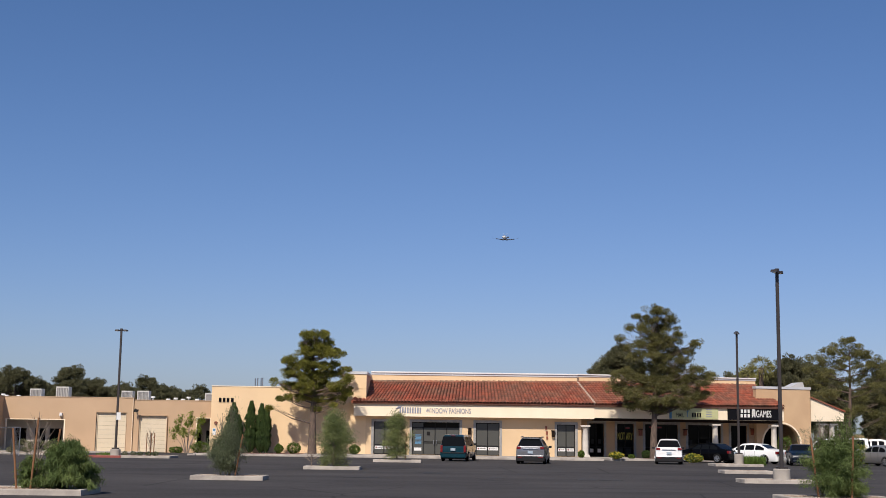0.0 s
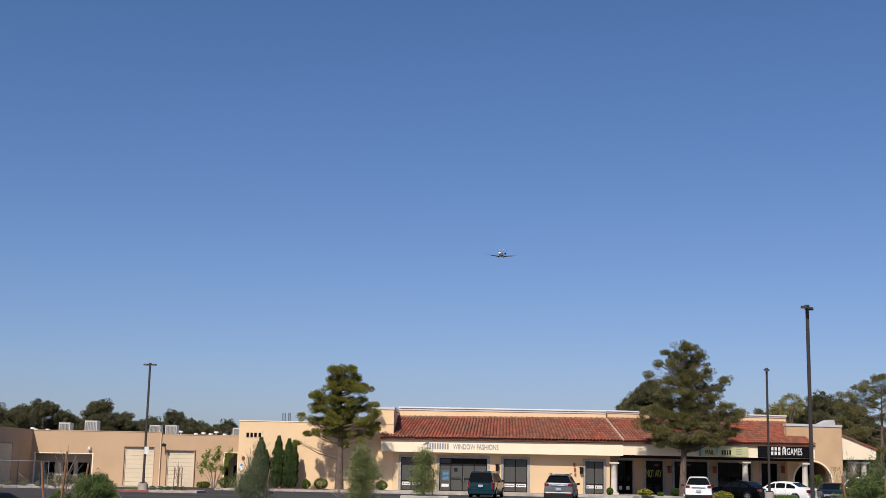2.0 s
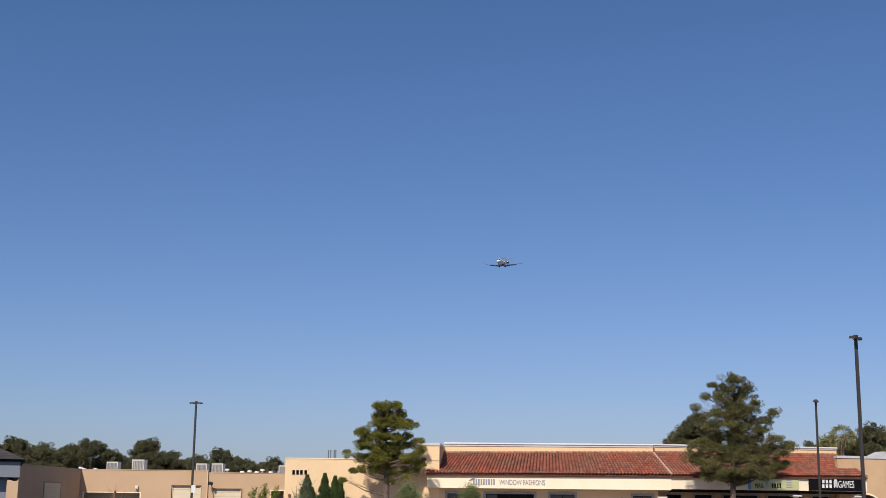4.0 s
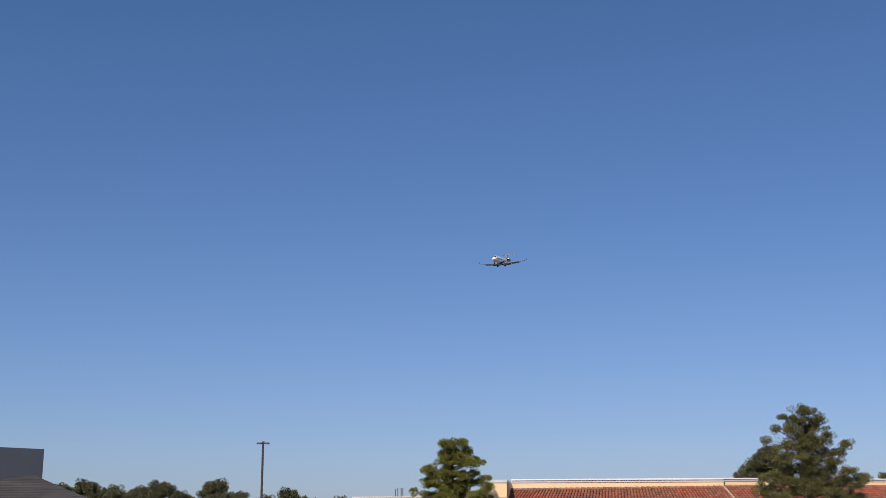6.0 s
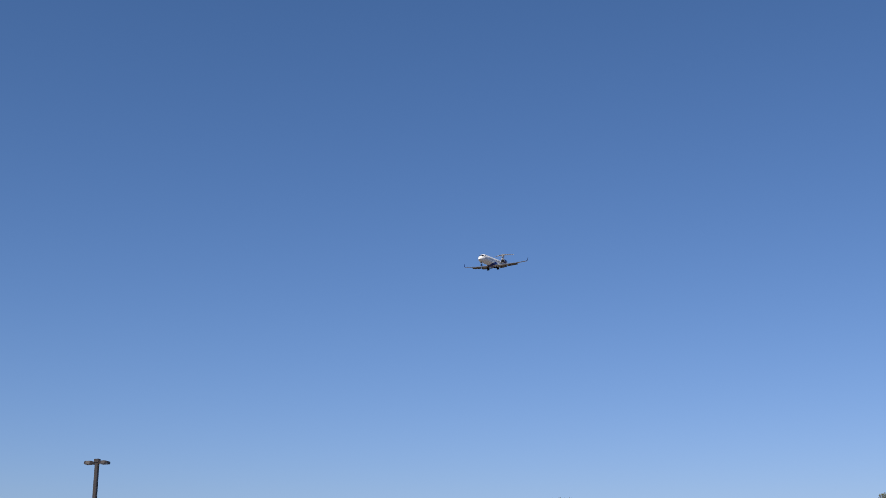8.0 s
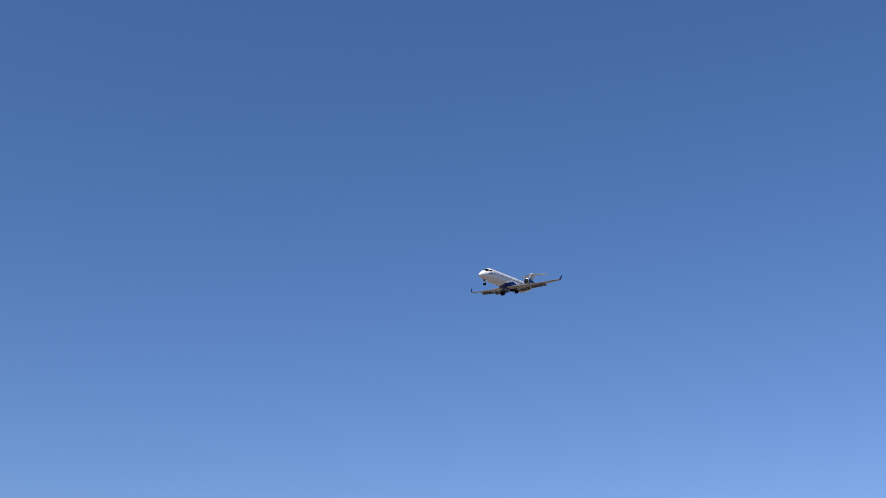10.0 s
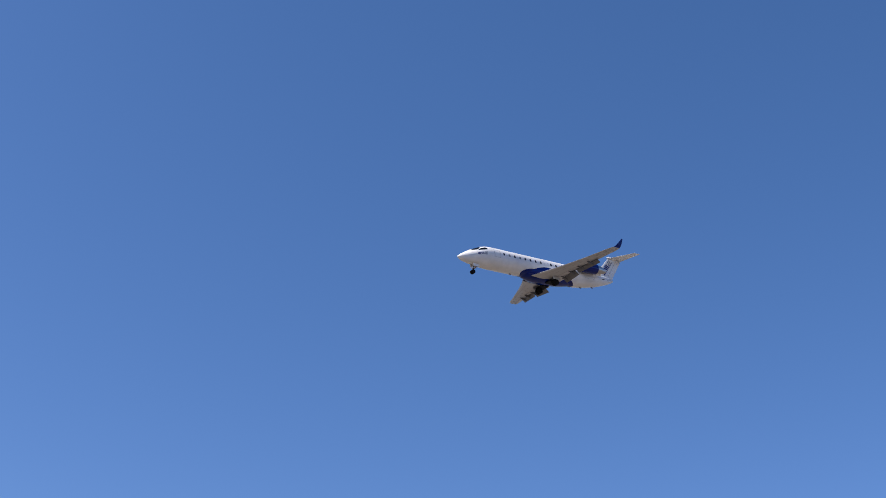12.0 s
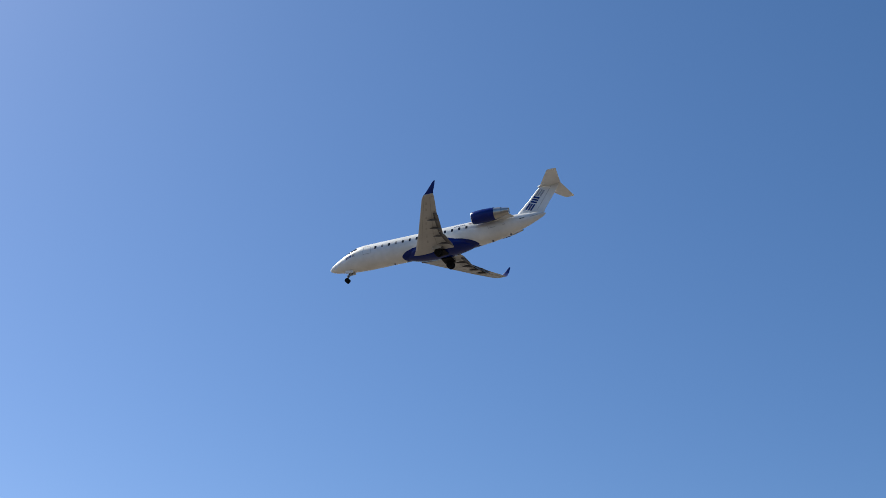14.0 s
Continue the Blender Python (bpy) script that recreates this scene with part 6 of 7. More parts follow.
            loft(bm, [[(sx * (hw + 0.016 + d), uy * L + r * math.cos(k * math.tau / 20), rad + r * math.sin(k * math.tau / 20)) for k in range(20)] for r, d in ((rad * 0.7, -0.01), (rad * 0.7, 0.006), (rad * 0.6, 0.006), (rad * 0.6, -0.01))], caps=False)
            part("rim", bm, RIM, wh, "alloy rim")
    return t, body


PLATE = mat("plate", (0.35, 0.42, 0.48), 0.5, 0, 0.05, 10, 1, 0)
TEAL = paint("teal_paint", (0.004, 0.036, 0.052), 0.22, 0.2)
SILVER = paint("silver_paint", (0.20, 0.20, 0.205), 0.3, 0.6)
WHITECAR = paint("white_car_paint", (0.78, 0.78, 0.76), 0.3)
BLACKCAR = paint("black_car_paint", (0.002, 0.002, 0.0025), 0.25, 0, 0.0)
BLACKCAR.node_tree.nodes["Principled BSDF"].inputs["Specular IOR Level"].default_value = 0.1
NAVY = paint("navy_paint", (0.004, 0.009, 0.018), 0.3, 0.1, 0.08)
MAROON = paint("maroon_paint", (0.20, 0.015, 0.02), 0.3, 0.2)
SILVERB = paint("warm_silver_paint", (0.33, 0.32, 0.31), 0.3, 0.6)
car("minivan", "teal minivan parked nose towards the shops", 1.29, 89.0, -10, 4.85, 1.85, 1.78, "van", TEAL)
tj, _ = car("compact_suv", "silver compact suv with black roof and roof rails", 6.05, 83.6, -9, 4.4, 1.87, 1.66, "suv", SILVER)
part("roof_panel", soft_box(-0.62, 0.62, -1.55, 0.3, 1.655, 1.69, 0.015), BLACKCAR, tj, "black roof")
for s in (-0.66, 0.66):
    part("roof_rail", tube(bmesh.new(), [(s, -1.6, 1.64), (s, -1.4, 1.72), (s, 0.1, 1.72), (s, 0.3, 1.66)], 0.018, 6), STEEL, tj)
car("compact_suv", "white compact suv with dark lower trim", 15.68, 88.4, -9, 4.5, 1.80, 1.68, "suv", WHITECAR)
car("sedan", "black sedan parked at an angle by the arcade", 19.81, 95.0, 42, 4.7, 1.8, 1.44, "sedan", BLACKCAR)
car("sedan", "white sedan parked at an angle by the arcade", 22.58, 93.5, 50, 4.85, 1.83, 1.46, "sedan", WHITECAR)
car("sedan", "dark navy sedan facing the car park entrance", 25.14, 89.5, 169, 4.8, 1.85, 1.44, "sedan", NAVY)
car("pickup_truck", "white pickup truck parked among cars", 29.55, 98.5, 75, 5.6, 1.95, 1.85, "pickup", WHITECAR)
car("cargo_van", "white van parked beyond the bushes", 30.20 + 1.5, 103.5, 88, 5.2, 1.95, 1.95, "van", WHITECAR)
car("pickup_truck", "white pickup truck far across the car park", 36.69, 108, 70, 5.6, 1.95, 1.9, "pickup", WHITECAR)
car("sedan", "maroon sedan parked behind a silver car", 34.10, 99, 60, 4.7, 1.82, 1.45, "sedan", MAROON)
car("sedan", "silver sedan parked near the bushes", 31.25, 91, 20, 4.7, 1.82, 1.45, "sedan", SILVERB)
shrub("flowering_shrub", "yellow-green shrub behind the island tree", 30.09, 92, 1.3, 1.4, LIMELEAF, 1500, z=0, blossom=YELLOW)
shrub("desert_tree", "sparse grey-green tree by the tan pier", 28.68, 101, 1.8, 2.6, GREYLEAF, 900, (0.14, 0.03), 0.1, "tree")
# far wall beyond the car park
tagged(new("far_wall", finish(boxes((40, 90, 135, 135.4, 0, 2.4)), "far_wall", DOORBROWN)), "low brown wall beyond the car park", "wall", kind="structure")
stop = thing("wheel_stop", "concrete wheel stop by the planting strip", "wheel stop")
part("block", soft_box(-18.60, -17.98, 94.6, 94.85, 0, 0.14, 0.04), KERB, stop)


# ---- the airliner: x ahead, y to its left, z up; the nose at x = 0 ----
JETWHITE = mat("jet_white", (0.78, 0.775, 0.75), 0.3, 0, 0.09, 2.2, 0.35, 0, (0.66, 0.65, 0.62))
JETBLUE = mat("jet_blue", (0.0006, 0.014, 0.15), 0.16, 0, 0.08, 3, 0.6, 0, spec=0.25)
JETNAVY = mat("jet_navy", (0.001, 0.020, 0.16), 0.35, 0, 0.05, 3, 0.6, 0, spec=0.2)
# set well below the wing grey: shade on the flaps is put into it
JETGREY = mat("jet_grey", (0.15, 0.147, 0.145), 0.5, 0, 0.06, 2, 0.5, 0)
WINGGREY = mat("wing_grey", (0.46, 0.455, 0.445), 0.4, 0, 0.06, 2, 0.6, 0)
EXHAUST = mat("exhaust_metal", (0.50, 0.48, 0.45), 0.3, 0.9, 0.08, 6, 1, 0)
WINGPATCH = mat("access_panel_grey", (0.36, 0.355, 0.34), 0.5, 0, 0.06, 3, 1, 0)
LINE = mat("panel_line", (0.30, 0.29, 0.28), 0.6, 0, 0.05, 6, 1, 0)
STRUT = mat("strut_paint", (0.12, 0.12, 0.125), 0.45, 0.3, 0.1, 8, 1, 0)
LIPMETAL = mat("bare_leading_edge", (0.55, 0.55, 0.55), 0.32, 0.8, 0.06, 5, 1, 0)
CABINSHADE = mat("cabin_window_shade", (0.20, 0.20, 0.205), 0.3, 0, 0.05, 6, 1, 0)
CABINGLASS = mat("cabin_glass", (0.022, 0.024, 0.03), 0.15, 0, 0.05, 6, 1, 0)
LOGOGREY = mat("logo_grey", (0.30, 0.31, 0.33), 0.4, 0, 0.05, 6, 1, 0)

HULL = [(0.0, 0.02, -0.43), (0.12, 0.17, -0.42), (0.4, 0.36, -0.38), (0.9, 0.58, -0.30), (1.6, 0.82, -0.16), (2.3, 1.02, -0.03), (3.0, 1.21, 0.08), (3.6, 1.31, 0.15), (4.4, 1.37, 0.18), (6.0, 1.37, 0.18), (9, 1.37, 0.18), (12, 1.37, 0.18),
        (15.5, 1.37, 0.18), (17.0, 1.34, 0.2), (18.5, 1.25, 0.26), (20.0, 1.10, 0.34), (21.5, 0.88, 0.47), (22.8, 0.62, 0.63), (23.8, 0.38, 0.78), (24.4, 0.18, 0.87), (24.6, 0.04, 0.88)]


def hull_at(s):
    for p, q in zip(HULL, HULL[1:]):
        if p[0] <= s <= q[0]:
            f = (s - p[0]) / (q[0] - p[0])
            return p[1] + (q[1] - p[1]) * f, p[2] + (q[2] - p[2]) * f
    return HULL[-1][1:]


def hull_point(s, ang, out=0.0):
    """ang: degrees from straight up, to the left side."""
    r, z = hull_at(s)
    a = radians(ang)
    return Vector((-s, (r + out) * math.sin(a), z + (r + out) * math.cos(a)))


def skin_patch(outline, out=0.012, cols=4):
    """A thin plate that lies on the hull; outline: (s, angle) corners in rows of two."""
    bm = bmesh.new()
    rows = [[bm.verts.new(hull_point(s, a + (b - a) * k / cols, out)) for k in range(cols + 1)] for s, a, b in outline]
    for p, q in zip(rows, rows[1:]):
        for k in range(cols):
            bm.faces.new((p[k], p[k + 1], q[k + 1], q[k]))
    return bm


def foil(chord, thick, n=9):
    """Half-open outline of a wing section, (aft, up), nose at 0."""
    up, lo = [], []
    for k in range(n + 1):
        c = (1 - math.cos(math.pi * k / n)) / 2
        t = thick * chord * (1.48 * math.sqrt(c) - 0.63 * c - 1.76 * c * c + 1.42 * c ** 3 - 0.51 * c ** 4)
        up.append((c * chord, t + 0.012 * chord * math.sin(math.pi * c)))
        lo.append((c * chord, -t * 0.8))
    return up + lo[-2:0:-1]


def wing_mesh(stations, side, upright=False):
    """stations: (lead s, y, z, chord, thickness)."""
    bm = bmesh.new()
    rings = []
    for s, y, z, c, t in stations:
        if upright:
            rings.append([(-(s + a), y + b, z) for a, b in foil(c, t)])
        else:
            rings.append([(-(s + a), side * y, z + b) for a, b in foil(c, t)])
    return loft(bm, rings)


def wheel_mesh(x, y, z, r, w):
    bm = bmesh.new()
    loft(bm, [[(x + q * math.cos(k * math.tau / 20), y + o, z + q * math.sin(k * math.tau / 20)) for k in range(20)] for o, q in ((-w / 2, r * 0.6), (-w / 2, r * 0.9), (-w * 0.3, r), (w * 0.3, r), (w / 2, r * 0.9), (w / 2, r * 0.6))])
    return bm


def airliner():
    j = thing("jet_airliner", "white regional jet airliner with blue belly and gear down", "aircraft")
    bm = bmesh.new()
    n = 32
    fine = []
    ss = sorted({p[0] for p in HULL} | {0.05, 0.25, 0.65, 1.25, 1.95, 2.65, 19.2, 20.7, 22.2, 23.3})
    for s in ss:
        r, z = hull_at(s)
        fine.append([(-s, r * math.sin(k * math.tau / n), z + r * math.cos(k * math.tau / n)) for k in range(n)])
    loft(bm, fine)
    part("fuselage", bm, JETWHITE, j, smooth=True)
    # belly fairing
    bm = bmesh.new()
    rings = []
    for k in range(15):
        f = k / 14
        s = 9.0 + 8.2 * f
        e = math.sin(math.pi * min(1, max(0.0, f)) ** 0.85) ** (0.75 if f < 0.4 else 0.6) if 0 < f < 1 else 0.02
        rings.append([(-s, math.sin(a) * (1.53 * e + 0.05), -0.52 - 0.45 * (1 - e) + (1.05 * e + 0.03) * math.cos(a)) for a in [q * math.tau / 24 for q in range(24)]])
    loft(bm, rings)
    part("belly_fairing", bm, JETBLUE, j, "glossy blue belly fairing", smooth=True)
    shade_rows = [(8.85, 149, 154), (8.95, 142, 168), (9.15, 135, 180), (9.5, 127, 180), (10.1, 120, 180), (11.0, 116, 180), (12.5, 115, 180), (14.2, 115, 180), (15.0, 117, 180), (15.7, 122, 180), (16.2, 129, 180), (16.7, 138, 180), (17.1, 150, 180), (17.36, 166, 176)]
    stations = [(10.3, 0.9, -1.25, 4.5, 0.07), (10.8, 1.6, -1.17, 4.1, 0.065), (12.25, 4.2, -0.92, 2.5, 0.058), (13.8, 7.2, -0.56, 1.8, 0.052), (15.1, 9.7, -0.17, 1.3, 0.05), (15.5, 10.2, -0.07, 1.0, 0.05)]

    def wing_at(y):
        for p, q in zip(stations, stations[1:]):
            if p[1] <= y <= q[1]:
                f = (y - p[1]) / (q[1] - p[1])
                return [p[i] + (q[i] - p[i]) * f for i in range(5)]
        return stations[-1]

    def under(y, f, side, out=0.012):
        """A point on the lower skin of the wing, f of the chord behind the leading edge."""
        s, _, z, c, t = wing_at(y)
        b = t * c * (1.48 * math.sqrt(f) - 0.63 * f - 1.76 * f * f + 1.42 * f ** 3 - 0.51 * f ** 4) * 0.8
        return Vector((-(s + f * c), side * y, z - b - out))

    def seam(side, y0, f0, y1, f1, width):
        bm = bmesh.new()
        a, b = under(y0, f0, side), under(y1, f1, side)
        d = (b - a).cross(Vector((0, 0, 1))).normalized() * width / 2
        rows = []
        for k in range(9):
            p = under(y0 + (y1 - y0) * k / 8, f0 + (f1 - f0) * k / 8, side)
            rows.append([bm.verts.new(p - d), bm.verts.new(p + d)])
        for p, q in zip(rows, rows[1:]):
            bm.faces.new((p[0], p[1], q[1], q[0]))
        return bm
    # wings
    for side in (1, -1):
        part("belly_paint", skin_patch([(s, side * a, side * b) for s, a, b in shade_rows], 0.012, 14), JETBLUE, j, "glossy blue paint on the lower hull", smooth=True)
        w = part("wing", wing_mesh(stations, side), WINGGREY, j, "pale grey wing", smooth=True)
        bm = bmesh.new()
        rings = []
        for s, y, z, c in ((15.50, 10.16, -0.06, 1.02), (15.78, 10.30, 0.1, 0.80), (16.15, 10.4, 0.5, 0.58), (16.68, 10.5, 1.12, 0.18)):
            rings.append([(-(s + a), side * (y + b), z) for a, b in foil(c, 0.05)])
        loft(bm, rings)
        part("winglet", bm, JETNAVY, w, "dark blue winglet", smooth=True)
        # bare metal leading edge, seams and hatches below
        bm = bmesh.new()
        rings = []
        for y in (1.7, 3.0, 4.2, 5.7, 7.2, 8.5, 9.7, 10.1):
            st, _, z, c, t = wing_at(y)
            w0, w1 = t * c * 0.34, t * c * 0.24
            rings.append([(-(st - 0.015), side * y, z), (-(st + 0.03 * c), side * y, z + w0 + 0.015), (-(st + 0.05 * c), side * y, z + 0.02), (-(st + 0.05 * c), side * y, z - w1 - 0.01), (-(st + 0.02 * c), side * y, z - w1 - 0.012)])
        loft(bm, rings)
        part("leading_edge", bm, LIPMETAL, w, "bare metal leading edge")
        for y0, f0, y1, f1, wd in ((1.9, 0.17, 9.9, 0.17, 0.03), (7.5, 0.66, 9.8, 0.66, 0.05), (7.5, 0.66, 7.5, 0.98, 0.05), (9.8, 0.66, 9.8, 0.98, 0.05), (4.2, 0.17, 4.2, 0.9, 0.03), (2.0, 0.62, 7.4, 0.70, 0.05)):
            part("seam", seam(side, y0, f0, y1, f1, wd), LINE, w)
        for y in (2.8, 3.7, 4.9, 5.8, 6.7, 7.9, 8.8):
            part("access_panel", seam(side, y, 0.36, y + 0.35, 0.37, 0.16), WINGPATCH, w)
        # flaps lowered behind the trailing edge
        for y0, y1, s0, s1, z0, z1, c in ((1.75, 4.1, 14.6, 14.6, -1.2, -1.0, 0.72), (4.3, 7.4, 14.62, 15.4, -0.98, -0.64, 0.5)):
            bm = bmesh.new()
            rings = []
            for y, s, z in ((y0, s0, z0), (y1, s1, z1)):
                ca, sa = math.cos(radians(38)), math.sin(radians(38))
                rings.append([(-(s + a * ca + b * sa), side * y, z - a * sa + b * ca) for a, b in foil(c, 0.07, 6)])
            loft(bm, rings)
            part("flap", bm, JETGREY, w, "lowered grey flap")
            # solid dark strip added where shade falls between wing and flap
            bm = bmesh.new()
            loft(bm, [[(-(s - 0.16), side * y, z + 0.03), (-(s + 0.06), side * y, z + 0.05), (-(s + 0.05), side * y, z - 0.03), (-(s - 0.14), side * y, z - 0.04)] for y, s, z in ((y0, s0, z0), (y1, s1, z1))])
            part("flap_cove", bm, STRUT, w, "dark strip standing for the shade ahead of the flap")
        for y, s, z in ((2.4, 14.0, -1.28), (3.8, 14.05, -1.12), (5.2, 14.25, -0.95), (6.6, 14.6, -0.78)):
            bm = bmesh.new()
            loft(bm, [[(-(s + a), side * y + r * 0.07 * math.cos(q * math.tau / 8), z - d + r * 0.13 * math.sin(q * math.tau / 8)) for q in range(8)] for a, r, d in ((-0.3, 0.2, 0.02), (0.1, 1, 0.06), (0.5, 1, 0.12), (0.85, 0.2, 0.28))])
            part("flap_track", bm, STRUT, w)
        # engine on its pylon
        bm = bmesh.new()
        prof = [(17.45, 0.50), (17.40, 0.58), (17.48, 0.63), (17.85, 0.69), (18.6, 0.71), (19.4, 0.69), (19.85, 0.645), (19.86, 0.61)]
        ey, ez = side * 2.05, 0.93
        loft(bm, [[(-s, ey + r * math.sin(q * math.tau / 24), ez + r * math.cos(q * math.tau / 24)) for q in range(24)] for s, r in prof])
        e = part("engine", bm, JETBLUE, j, "glossy blue engine cowling", smooth=True)
        bm = bmesh.new()
        loft(bm, [[(-s, ey + r * math.sin(q * math.tau / 24), ez + r * math.cos(q * math.tau / 24)) for q in range(24)] for s, r in ((19.865, 0.615), (20.1, 0.58), (20.6, 0.52), (20.62, 0.46), (21.0, 0.40), (21.35, 0.31), (21.3, 0.27))])
        part("exhaust", bm, EXHAUST, e, "bare metal exhaust nozzle", smooth=True)
        bm = bmesh.new()
        loft(bm, [[(-s, ey + r * math.sin(q * math.tau / 24), ez + r * math.cos(q * math.tau / 24)) for q in range(24)] for s, r in ((17.47, 0.635), (17.395, 0.60), (17.38, 0.56), (17.44, 0.51))], caps=False)
        part("inlet_lip", bm, EXHAUST, e, smooth=True)
        bm = bmesh.new()
        bmesh.ops.create_circle(bm, cap_ends=True, segments=24, radius=0.50, matrix=pose(-17.443, ey, ez, 0, 90))
        part("fan", bm, BLACK, e)
        bm = wing_mesh([(18.0, 0.95, 0.75, 3.6, 0.06), (18.0, 1.75, 0.9, 3.1, 0.07)], side)
        part("pylon", bm, JETWHITE, j, smooth=True)
        # cabin windows
        r0 = 76
        for k in range(14):
            s = 6.0 + 0.80 * k
            if 12.3 < s < 12.5:
                continue
            a = side * r0
            part("cabin_window", skin_patch([(s - 0.125, a - 5.2, a + 5.2), (s - 0.08, a - 7.8, a + 7.8), (s + 0.08, a - 7.8, a + 7.8), (s + 0.125, a - 5.2, a + 5.2)], 0.008), CABINSHADE if k in (1, 3, 8) else CABINGLASS, j)
        # doors, hatches, cockpit glass
        a0, a1 = side * 58, side * 100
        for s0, s1, b0, b1 in ((4.55, 4.58, a0, a1), (5.42, 5.45, a0, a1), (4.55, 5.45, a0, a0 + side * 1.2), (4.55, 5.45, a1, a1 - side * 1.2)):
            if side == 1 or s0 < 5:
                part("door_line", skin_patch([(s0, b0, b1), (s1, b0, b1)], 0.006), LINE, j)
        for s0, s1, b0, b1 in ((12.15, 12.17, side * 60, side * 92), (12.68, 12.70, side * 60, side * 92)):
            part("exit_line", skin_patch([(s0, b0, b1), (s1, b0, b1)], 0.006), LINE, j)
        for s0, s1, b0, b1 in ((18.7, 18.75, side * 96, side * 108), (20.4, 20.45, side * 96, side * 108), (18.7, 20.45, side * 106, side * 108)):
            part("hatch_line", skin_patch([(s0, b0, b1), (s1, b0, b1)], 0.006), LINE, j)
        part("vent", skin_patch([(22.0, side * 92, side * 98), (22.5, side * 92, side * 98)], 0.008), BLACK, j)
        part("side_window", skin_patch([(2.5, side * 55, side * 60), (2.9, side * 46, side * 63), (3.45, side * 44, side * 63), (3.68, side * 50, side * 61)], 0.012), CARGLASS, j)
        part("windscreen", skin_patch([(1.75, side * 1.5, side * 42), (2.2, side * 1.5, side * 52), (2.5, side * 1.5, side * 51), (2.85, side * 1.5, side * 42)], 0.012), CARGLASS, j)
        # plain slanted marks in place of the airline's letters
        def mark(s0, s1, a_lo, a_hi, mt):
            part("marking", skin_patch([(s0, side * a_lo, side * a_hi), (s1, side * a_lo, side * a_hi)], 0.008), mt, j)
        for k in range(3):
            m_ = JETNAVY if k < 2 else LOGOGREY
            s = 2.30 + 0.44 * k
            if k == 1:
                for q in range(3):
                    mark(s + 0.13 * q, s + 0.13 * q + 0.09, 78, 94, m_)
            else:
                for q in range(3):
                    mark(s + 0.03 * (2 - q), s + 0.32 + 0.03 * (2 - q), 78 + 5.8 * q, 82.4 + 5.8 * q, m_)
        mark(2.45, 3.55, 97, 98.2, LOGOGREY)
        for k in range(6):
            mark(15.0 + 0.22 * k, 15.14 + 0.22 * k, 56, 61, JETNAVY)
        mark(16.6, 17.0, 54, 57, REDLENS)
        mark(16.6, 17.0, 58, 60, LOGOGREY)
        mark(23.1, 23.9, 96, 102, LOGOGREY)
        # tailplane
        tp = part("tailplane", wing_mesh([(24.1, 0.02, 4.06, 2.3, 0.06), (25.9, 3.0, 4.0, 0.98, 0.055), (26.0, 3.1, 3.99, 0.85, 0.05)], side), JETWHITE, j, smooth=True)
        # main gear
        gx, gy, gz = -13.36, side * 1.59, -1.87
        g = part("main_gear", tube(bmesh.new(), [(gx + 0.25, side * 1.75, -0.85), (gx, gy, gz)], [0.1, 0.08], 10), STRUT, j, "grey main landing gear leg")
        part("brace", tube(bmesh.new(), [(gx + 0.1, gy, gz + 0.3), (gx + 0.2, side * 0.7, -1.2)], 0.05, 8), STRUT, g)
        part("brace", tube(bmesh.new(), [(gx, gy, gz + 0.15), (gx - 0.55, side * 1.5, -1.1)], 0.06, 8), STRUT, g)
        part("piston", tube(bmesh.new(), [(gx + 0.02, gy, gz + 0.02), (gx + 0.14, side * 1.66, -1.35)], 0.13, 10), STRUT, g)
        part("gear_door", boxes((gx - 0.45, gx + 0.55, *sorted((side * 1.95, side * 1.99)), -1.6, -0.9)), WINGGREY, g)
        for o in (-0.19, 0.19):
            part("wheel", wheel_mesh(gx, gy + o, gz, 0.41, 0.25), TYRE, g)
        # flat black plate stands for the shaded hollow of the wheel bay
        part("gear_bay", boxes((gx - 0.6, gx + 0.55, *sorted((side * 0.35, side * 1.5)), -1.66, -1.55)), BLACK, j)
    # fin
    bm = bmesh.new()
    rings = []
    for s, z, c in ((20.6, 0.9, 3.8), (21.5, 1.4, 3.1), (22.9, 2.75, 2.6), (23.95, 3.9, 2.25), (24.1, 4.15, 2.1)):
        rings.append([(-(s + a), b, z) for a, b in foil(c, 0.05)])
    loft(bm, rings)
    fin = part("fin", bm, JETWHITE, j, "swept white tail fin", smooth=True)
    part("rudder_line", prism(bmesh.new(), [(-23.75, 1.4), (-23.71, 1.4), (-25.35, 3.85), (-25.39, 3.85)], -0.075, 0.075), LINE, fin)
    bm = bmesh.new()
    loft(bm, [[(-s, r * math.sin(q * math.tau / 12), 4.12 + r * math.cos(q * math.tau / 12)) for q in range(12)] for s, r in ((23.9, 0.03), (24.2, 0.15), (25.3, 0.16), (26.4, 0.04))])
    part("tail_bullet", bm, JETWHITE, fin, smooth=True)
    for side in (1, -1):
        for k in range(3):
            m_ = JETNAVY if k < 2 else LOGOGREY
            ox, oz = -22.50 - 0.56 * k, 1.72 + 0.72 * k
            bars = ((0.02, 0.17, 0.0, 0.78), (0.26, 0.41, 0.0, 0.78), (0.50, 0.65, 0.0, 0.78)) if k == 1 else ((0.0, 0.66, 0.0, 0.18), (0.0, 0.66, 0.30, 0.48), (0.0, 0.66, 0.60, 0.78))
            for u0, u1, v0, v1 in bars:
                bm = bmesh.new()
                q = [(ox - 0.70 * u - 0.80 * v, oz + 0.95 * u - 0.35 * v) for u, v in ((u0, v0), (u1, v0), (u1, v1), (u0, v1))]
                prism(bm, q, *sorted((side * (0.112 - 0.014 * k), side * (0.135 - 0.014 * k))))
                part("marking", bm, m_, fin, "plain slanted mark on the fin")
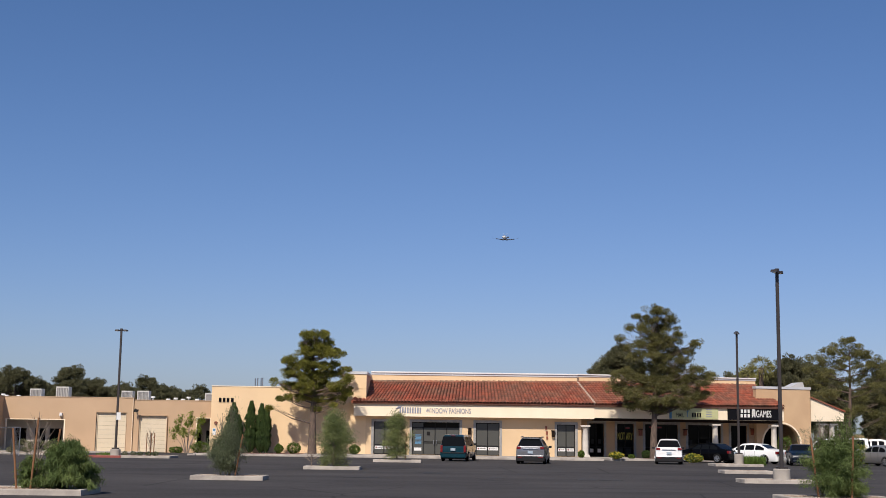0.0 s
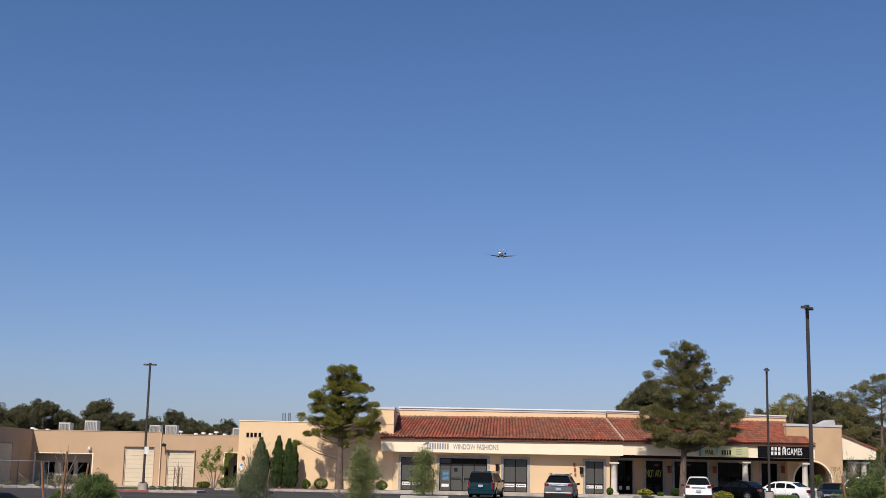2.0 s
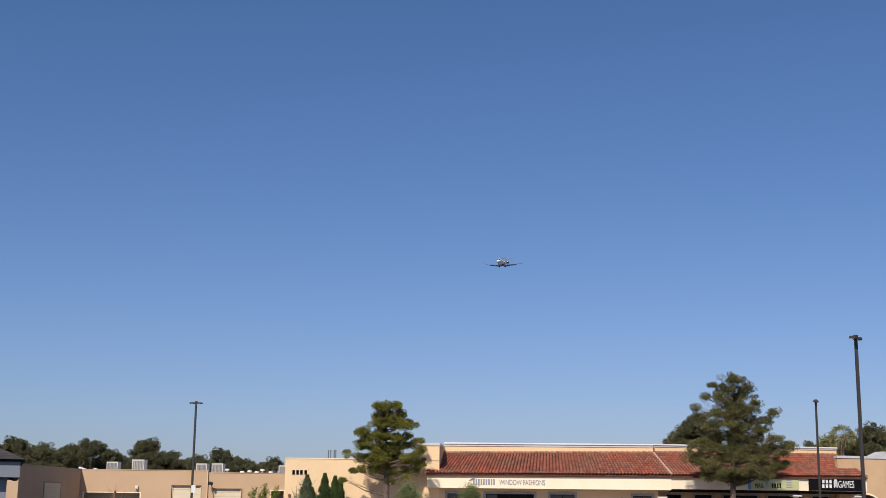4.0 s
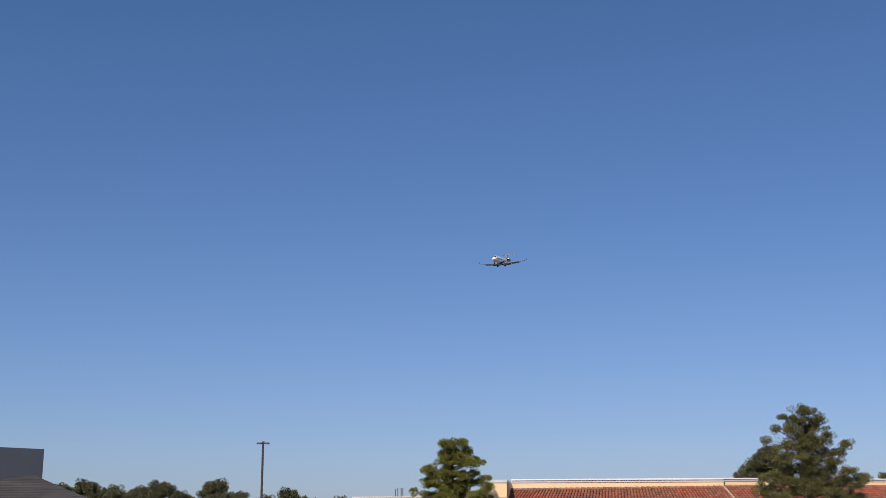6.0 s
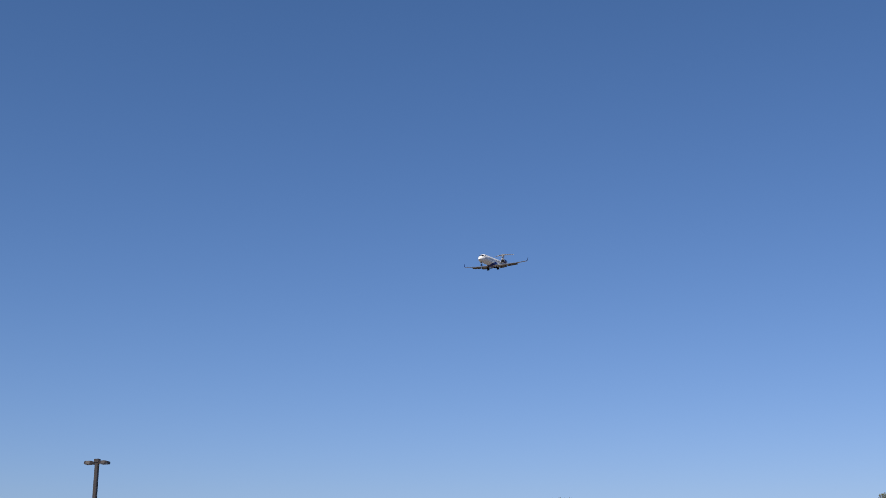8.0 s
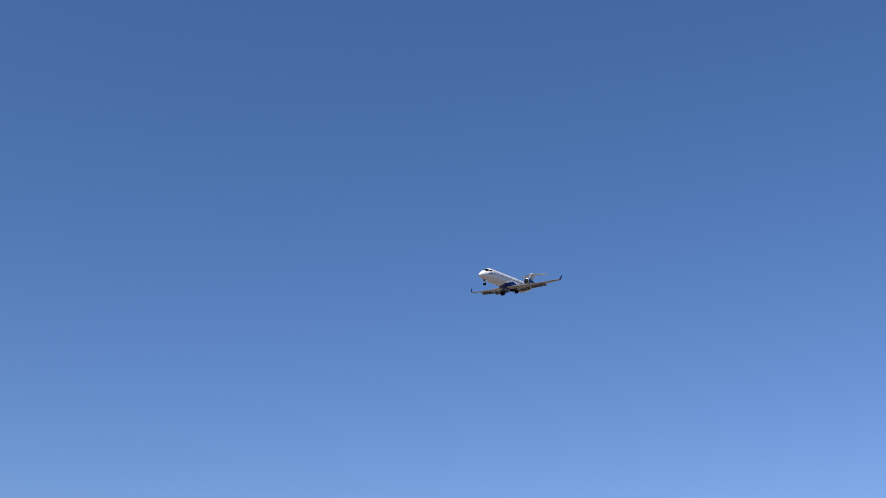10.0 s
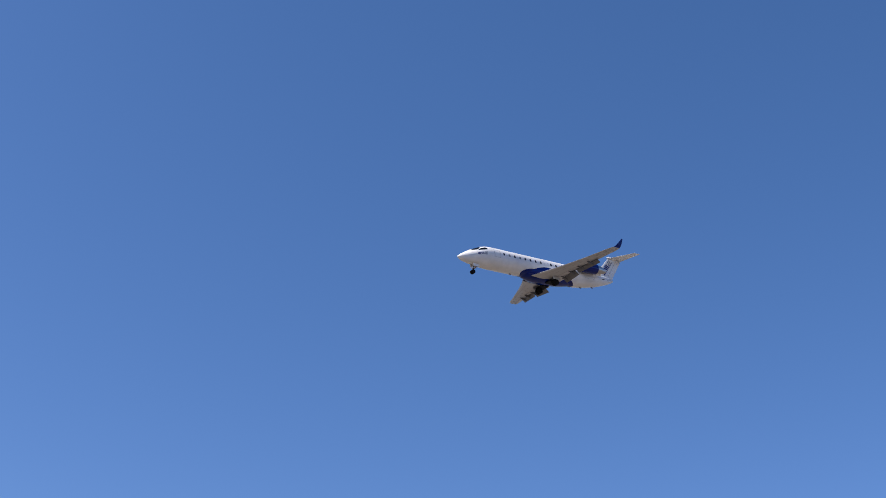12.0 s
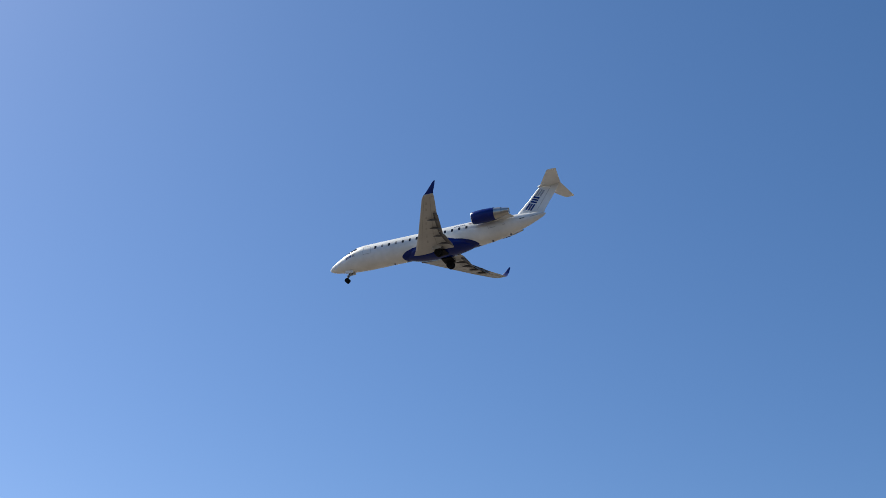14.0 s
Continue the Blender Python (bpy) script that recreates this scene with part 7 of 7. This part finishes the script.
    # nose gear
    g = part("nose_gear", tube(bmesh.new(), [(-2.35, 0, -1.0), (-2.09, 0, -2.03)], [0.07, 0.055], 10), STRUT, j, "grey nose landing gear leg")
    part("brace", tube(bmesh.new(), [(-2.15, 0, -1.75), (-2.9, 0, -1.1)], 0.035, 8), STRUT, g)
    part("landing_light", soft_box(-2.15, -2.02, -0.12, 0.12, -1.6, -1.45, 0.02), CLEARLENS, g)
    for o in (-0.16, 0.16):
        part("wheel", wheel_mesh(-2.09, o, -2.03, 0.26, 0.15), TYRE, g)
        part("gear_door", boxes((-2.9, -2.0, *sorted((o * 1.9, o * 2.05)), -1.35, -0.95)), JETWHITE, g)
    # small aerials
    for s in (7.5, 18.6, 20.6):
        z0, z1 = (hull_at(s)[1] - hull_at(s)[0] + 0.06, hull_at(s)[1] - hull_at(s)[0] - 0.18)
        part("antenna", prism(bmesh.new(), [(-s, z0), (-s - 0.25, z0), (-s - 0.3, z1), (-s - 0.18, z1)], -0.015, 0.015), JETGREY, j)
    for s in (6.6, 11.8):
        part("antenna", prism(bmesh.new(), [(-s, 1.34), (-s - 0.3, 1.34), (-s - 0.3, 1.55), (-s - 0.18, 1.55)], -0.015, 0.015), JETWHITE, j)
    return j


jet = airliner()

# seconds, place and turns of the airliner on its approach
FLIGHT = [
    (0.0, 48.26, 997.80, 158.19, -1.99, 4.97, -96.82),
    (0.5, 40.65, 955.30, 154.82, -2.12, 5.09, -96.62),
    (1.0, 33.17, 913.19, 151.44, -2.21, 5.19, -96.50),
    (1.5, 25.82, 871.47, 148.05, -2.21, 5.21, -96.55),
    (2.0, 18.59, 830.14, 144.65, -2.08, 5.14, -96.85),
    (2.5, 11.50, 789.21, 141.24, -1.79, 4.96, -97.45),
    (3.0, 4.52, 748.66, 137.82, -1.38, 4.74, -98.26),
    (3.5, -2.32, 708.51, 134.39, -0.88, 4.57, -99.17),
    (4.0, -9.04, 668.75, 130.95, -0.34, 4.54, -100.06),
    (4.5, -15.63, 629.38, 127.50, 0.19, 4.74, -100.81),
    (5.0, -22.09, 590.41, 124.04, 0.66, 5.22, -101.31),
    (5.5, -28.43, 551.82, 120.58, 1.00, 5.83, -101.42),
    (6.0, -34.64, 513.63, 117.10, 1.11, 6.41, -101.06),
    (6.5, -40.83, 475.83, 113.66, 0.92, 6.99, -100.80),
    (7.0, -47.03, 438.42, 110.34, 0.46, 7.56, -101.00),
    (7.5, -53.31, 401.40, 106.75, 0.15, 7.70, -100.60),
    (8.0, -59.37, 364.77, 103.14, 0.26, 7.16, -99.60),
    (8.5, -64.89, 328.54, 99.61, 0.14, 6.79, -98.90),
    (9.0, -70.24, 292.70, 96.02, -0.41, 6.93, -98.40),
    (9.5, -75.17, 257.25, 92.48, -1.06, 7.29, -98.10),
    (10.0, -79.96, 222.19, 88.92, -1.48, 7.58, -98.00),
    (10.5, -84.83, 187.52, 85.35, -1.33, 7.50, -97.91),
    (11.0, -89.77, 153.24, 81.78, -0.64, 7.05, -97.19),
    (11.5, -94.59, 119.36, 78.19, -0.71, 7.06, -96.43),
    (12.0, -99.28, 85.87, 74.60, -1.77, 7.16, -96.93),
    (12.5, -103.84, 52.76, 70.99, -2.29, 6.98, -97.71),
    (13.0, -108.27, 20.06, 67.38, -2.06, 6.54, -98.82),
    (13.5, -112.58, -12.26, 63.75, -1.30, 6.24, -99.64),
    (14.0, -116.76, -44.19, 60.12, -1.71, 5.82, -100.39),
]


def motions():
    walk(jet, [(t, pose(x, y, z, rx, ry, rz)) for t, x, y, z, rx, ry, rz in FLIGHT])


motions()
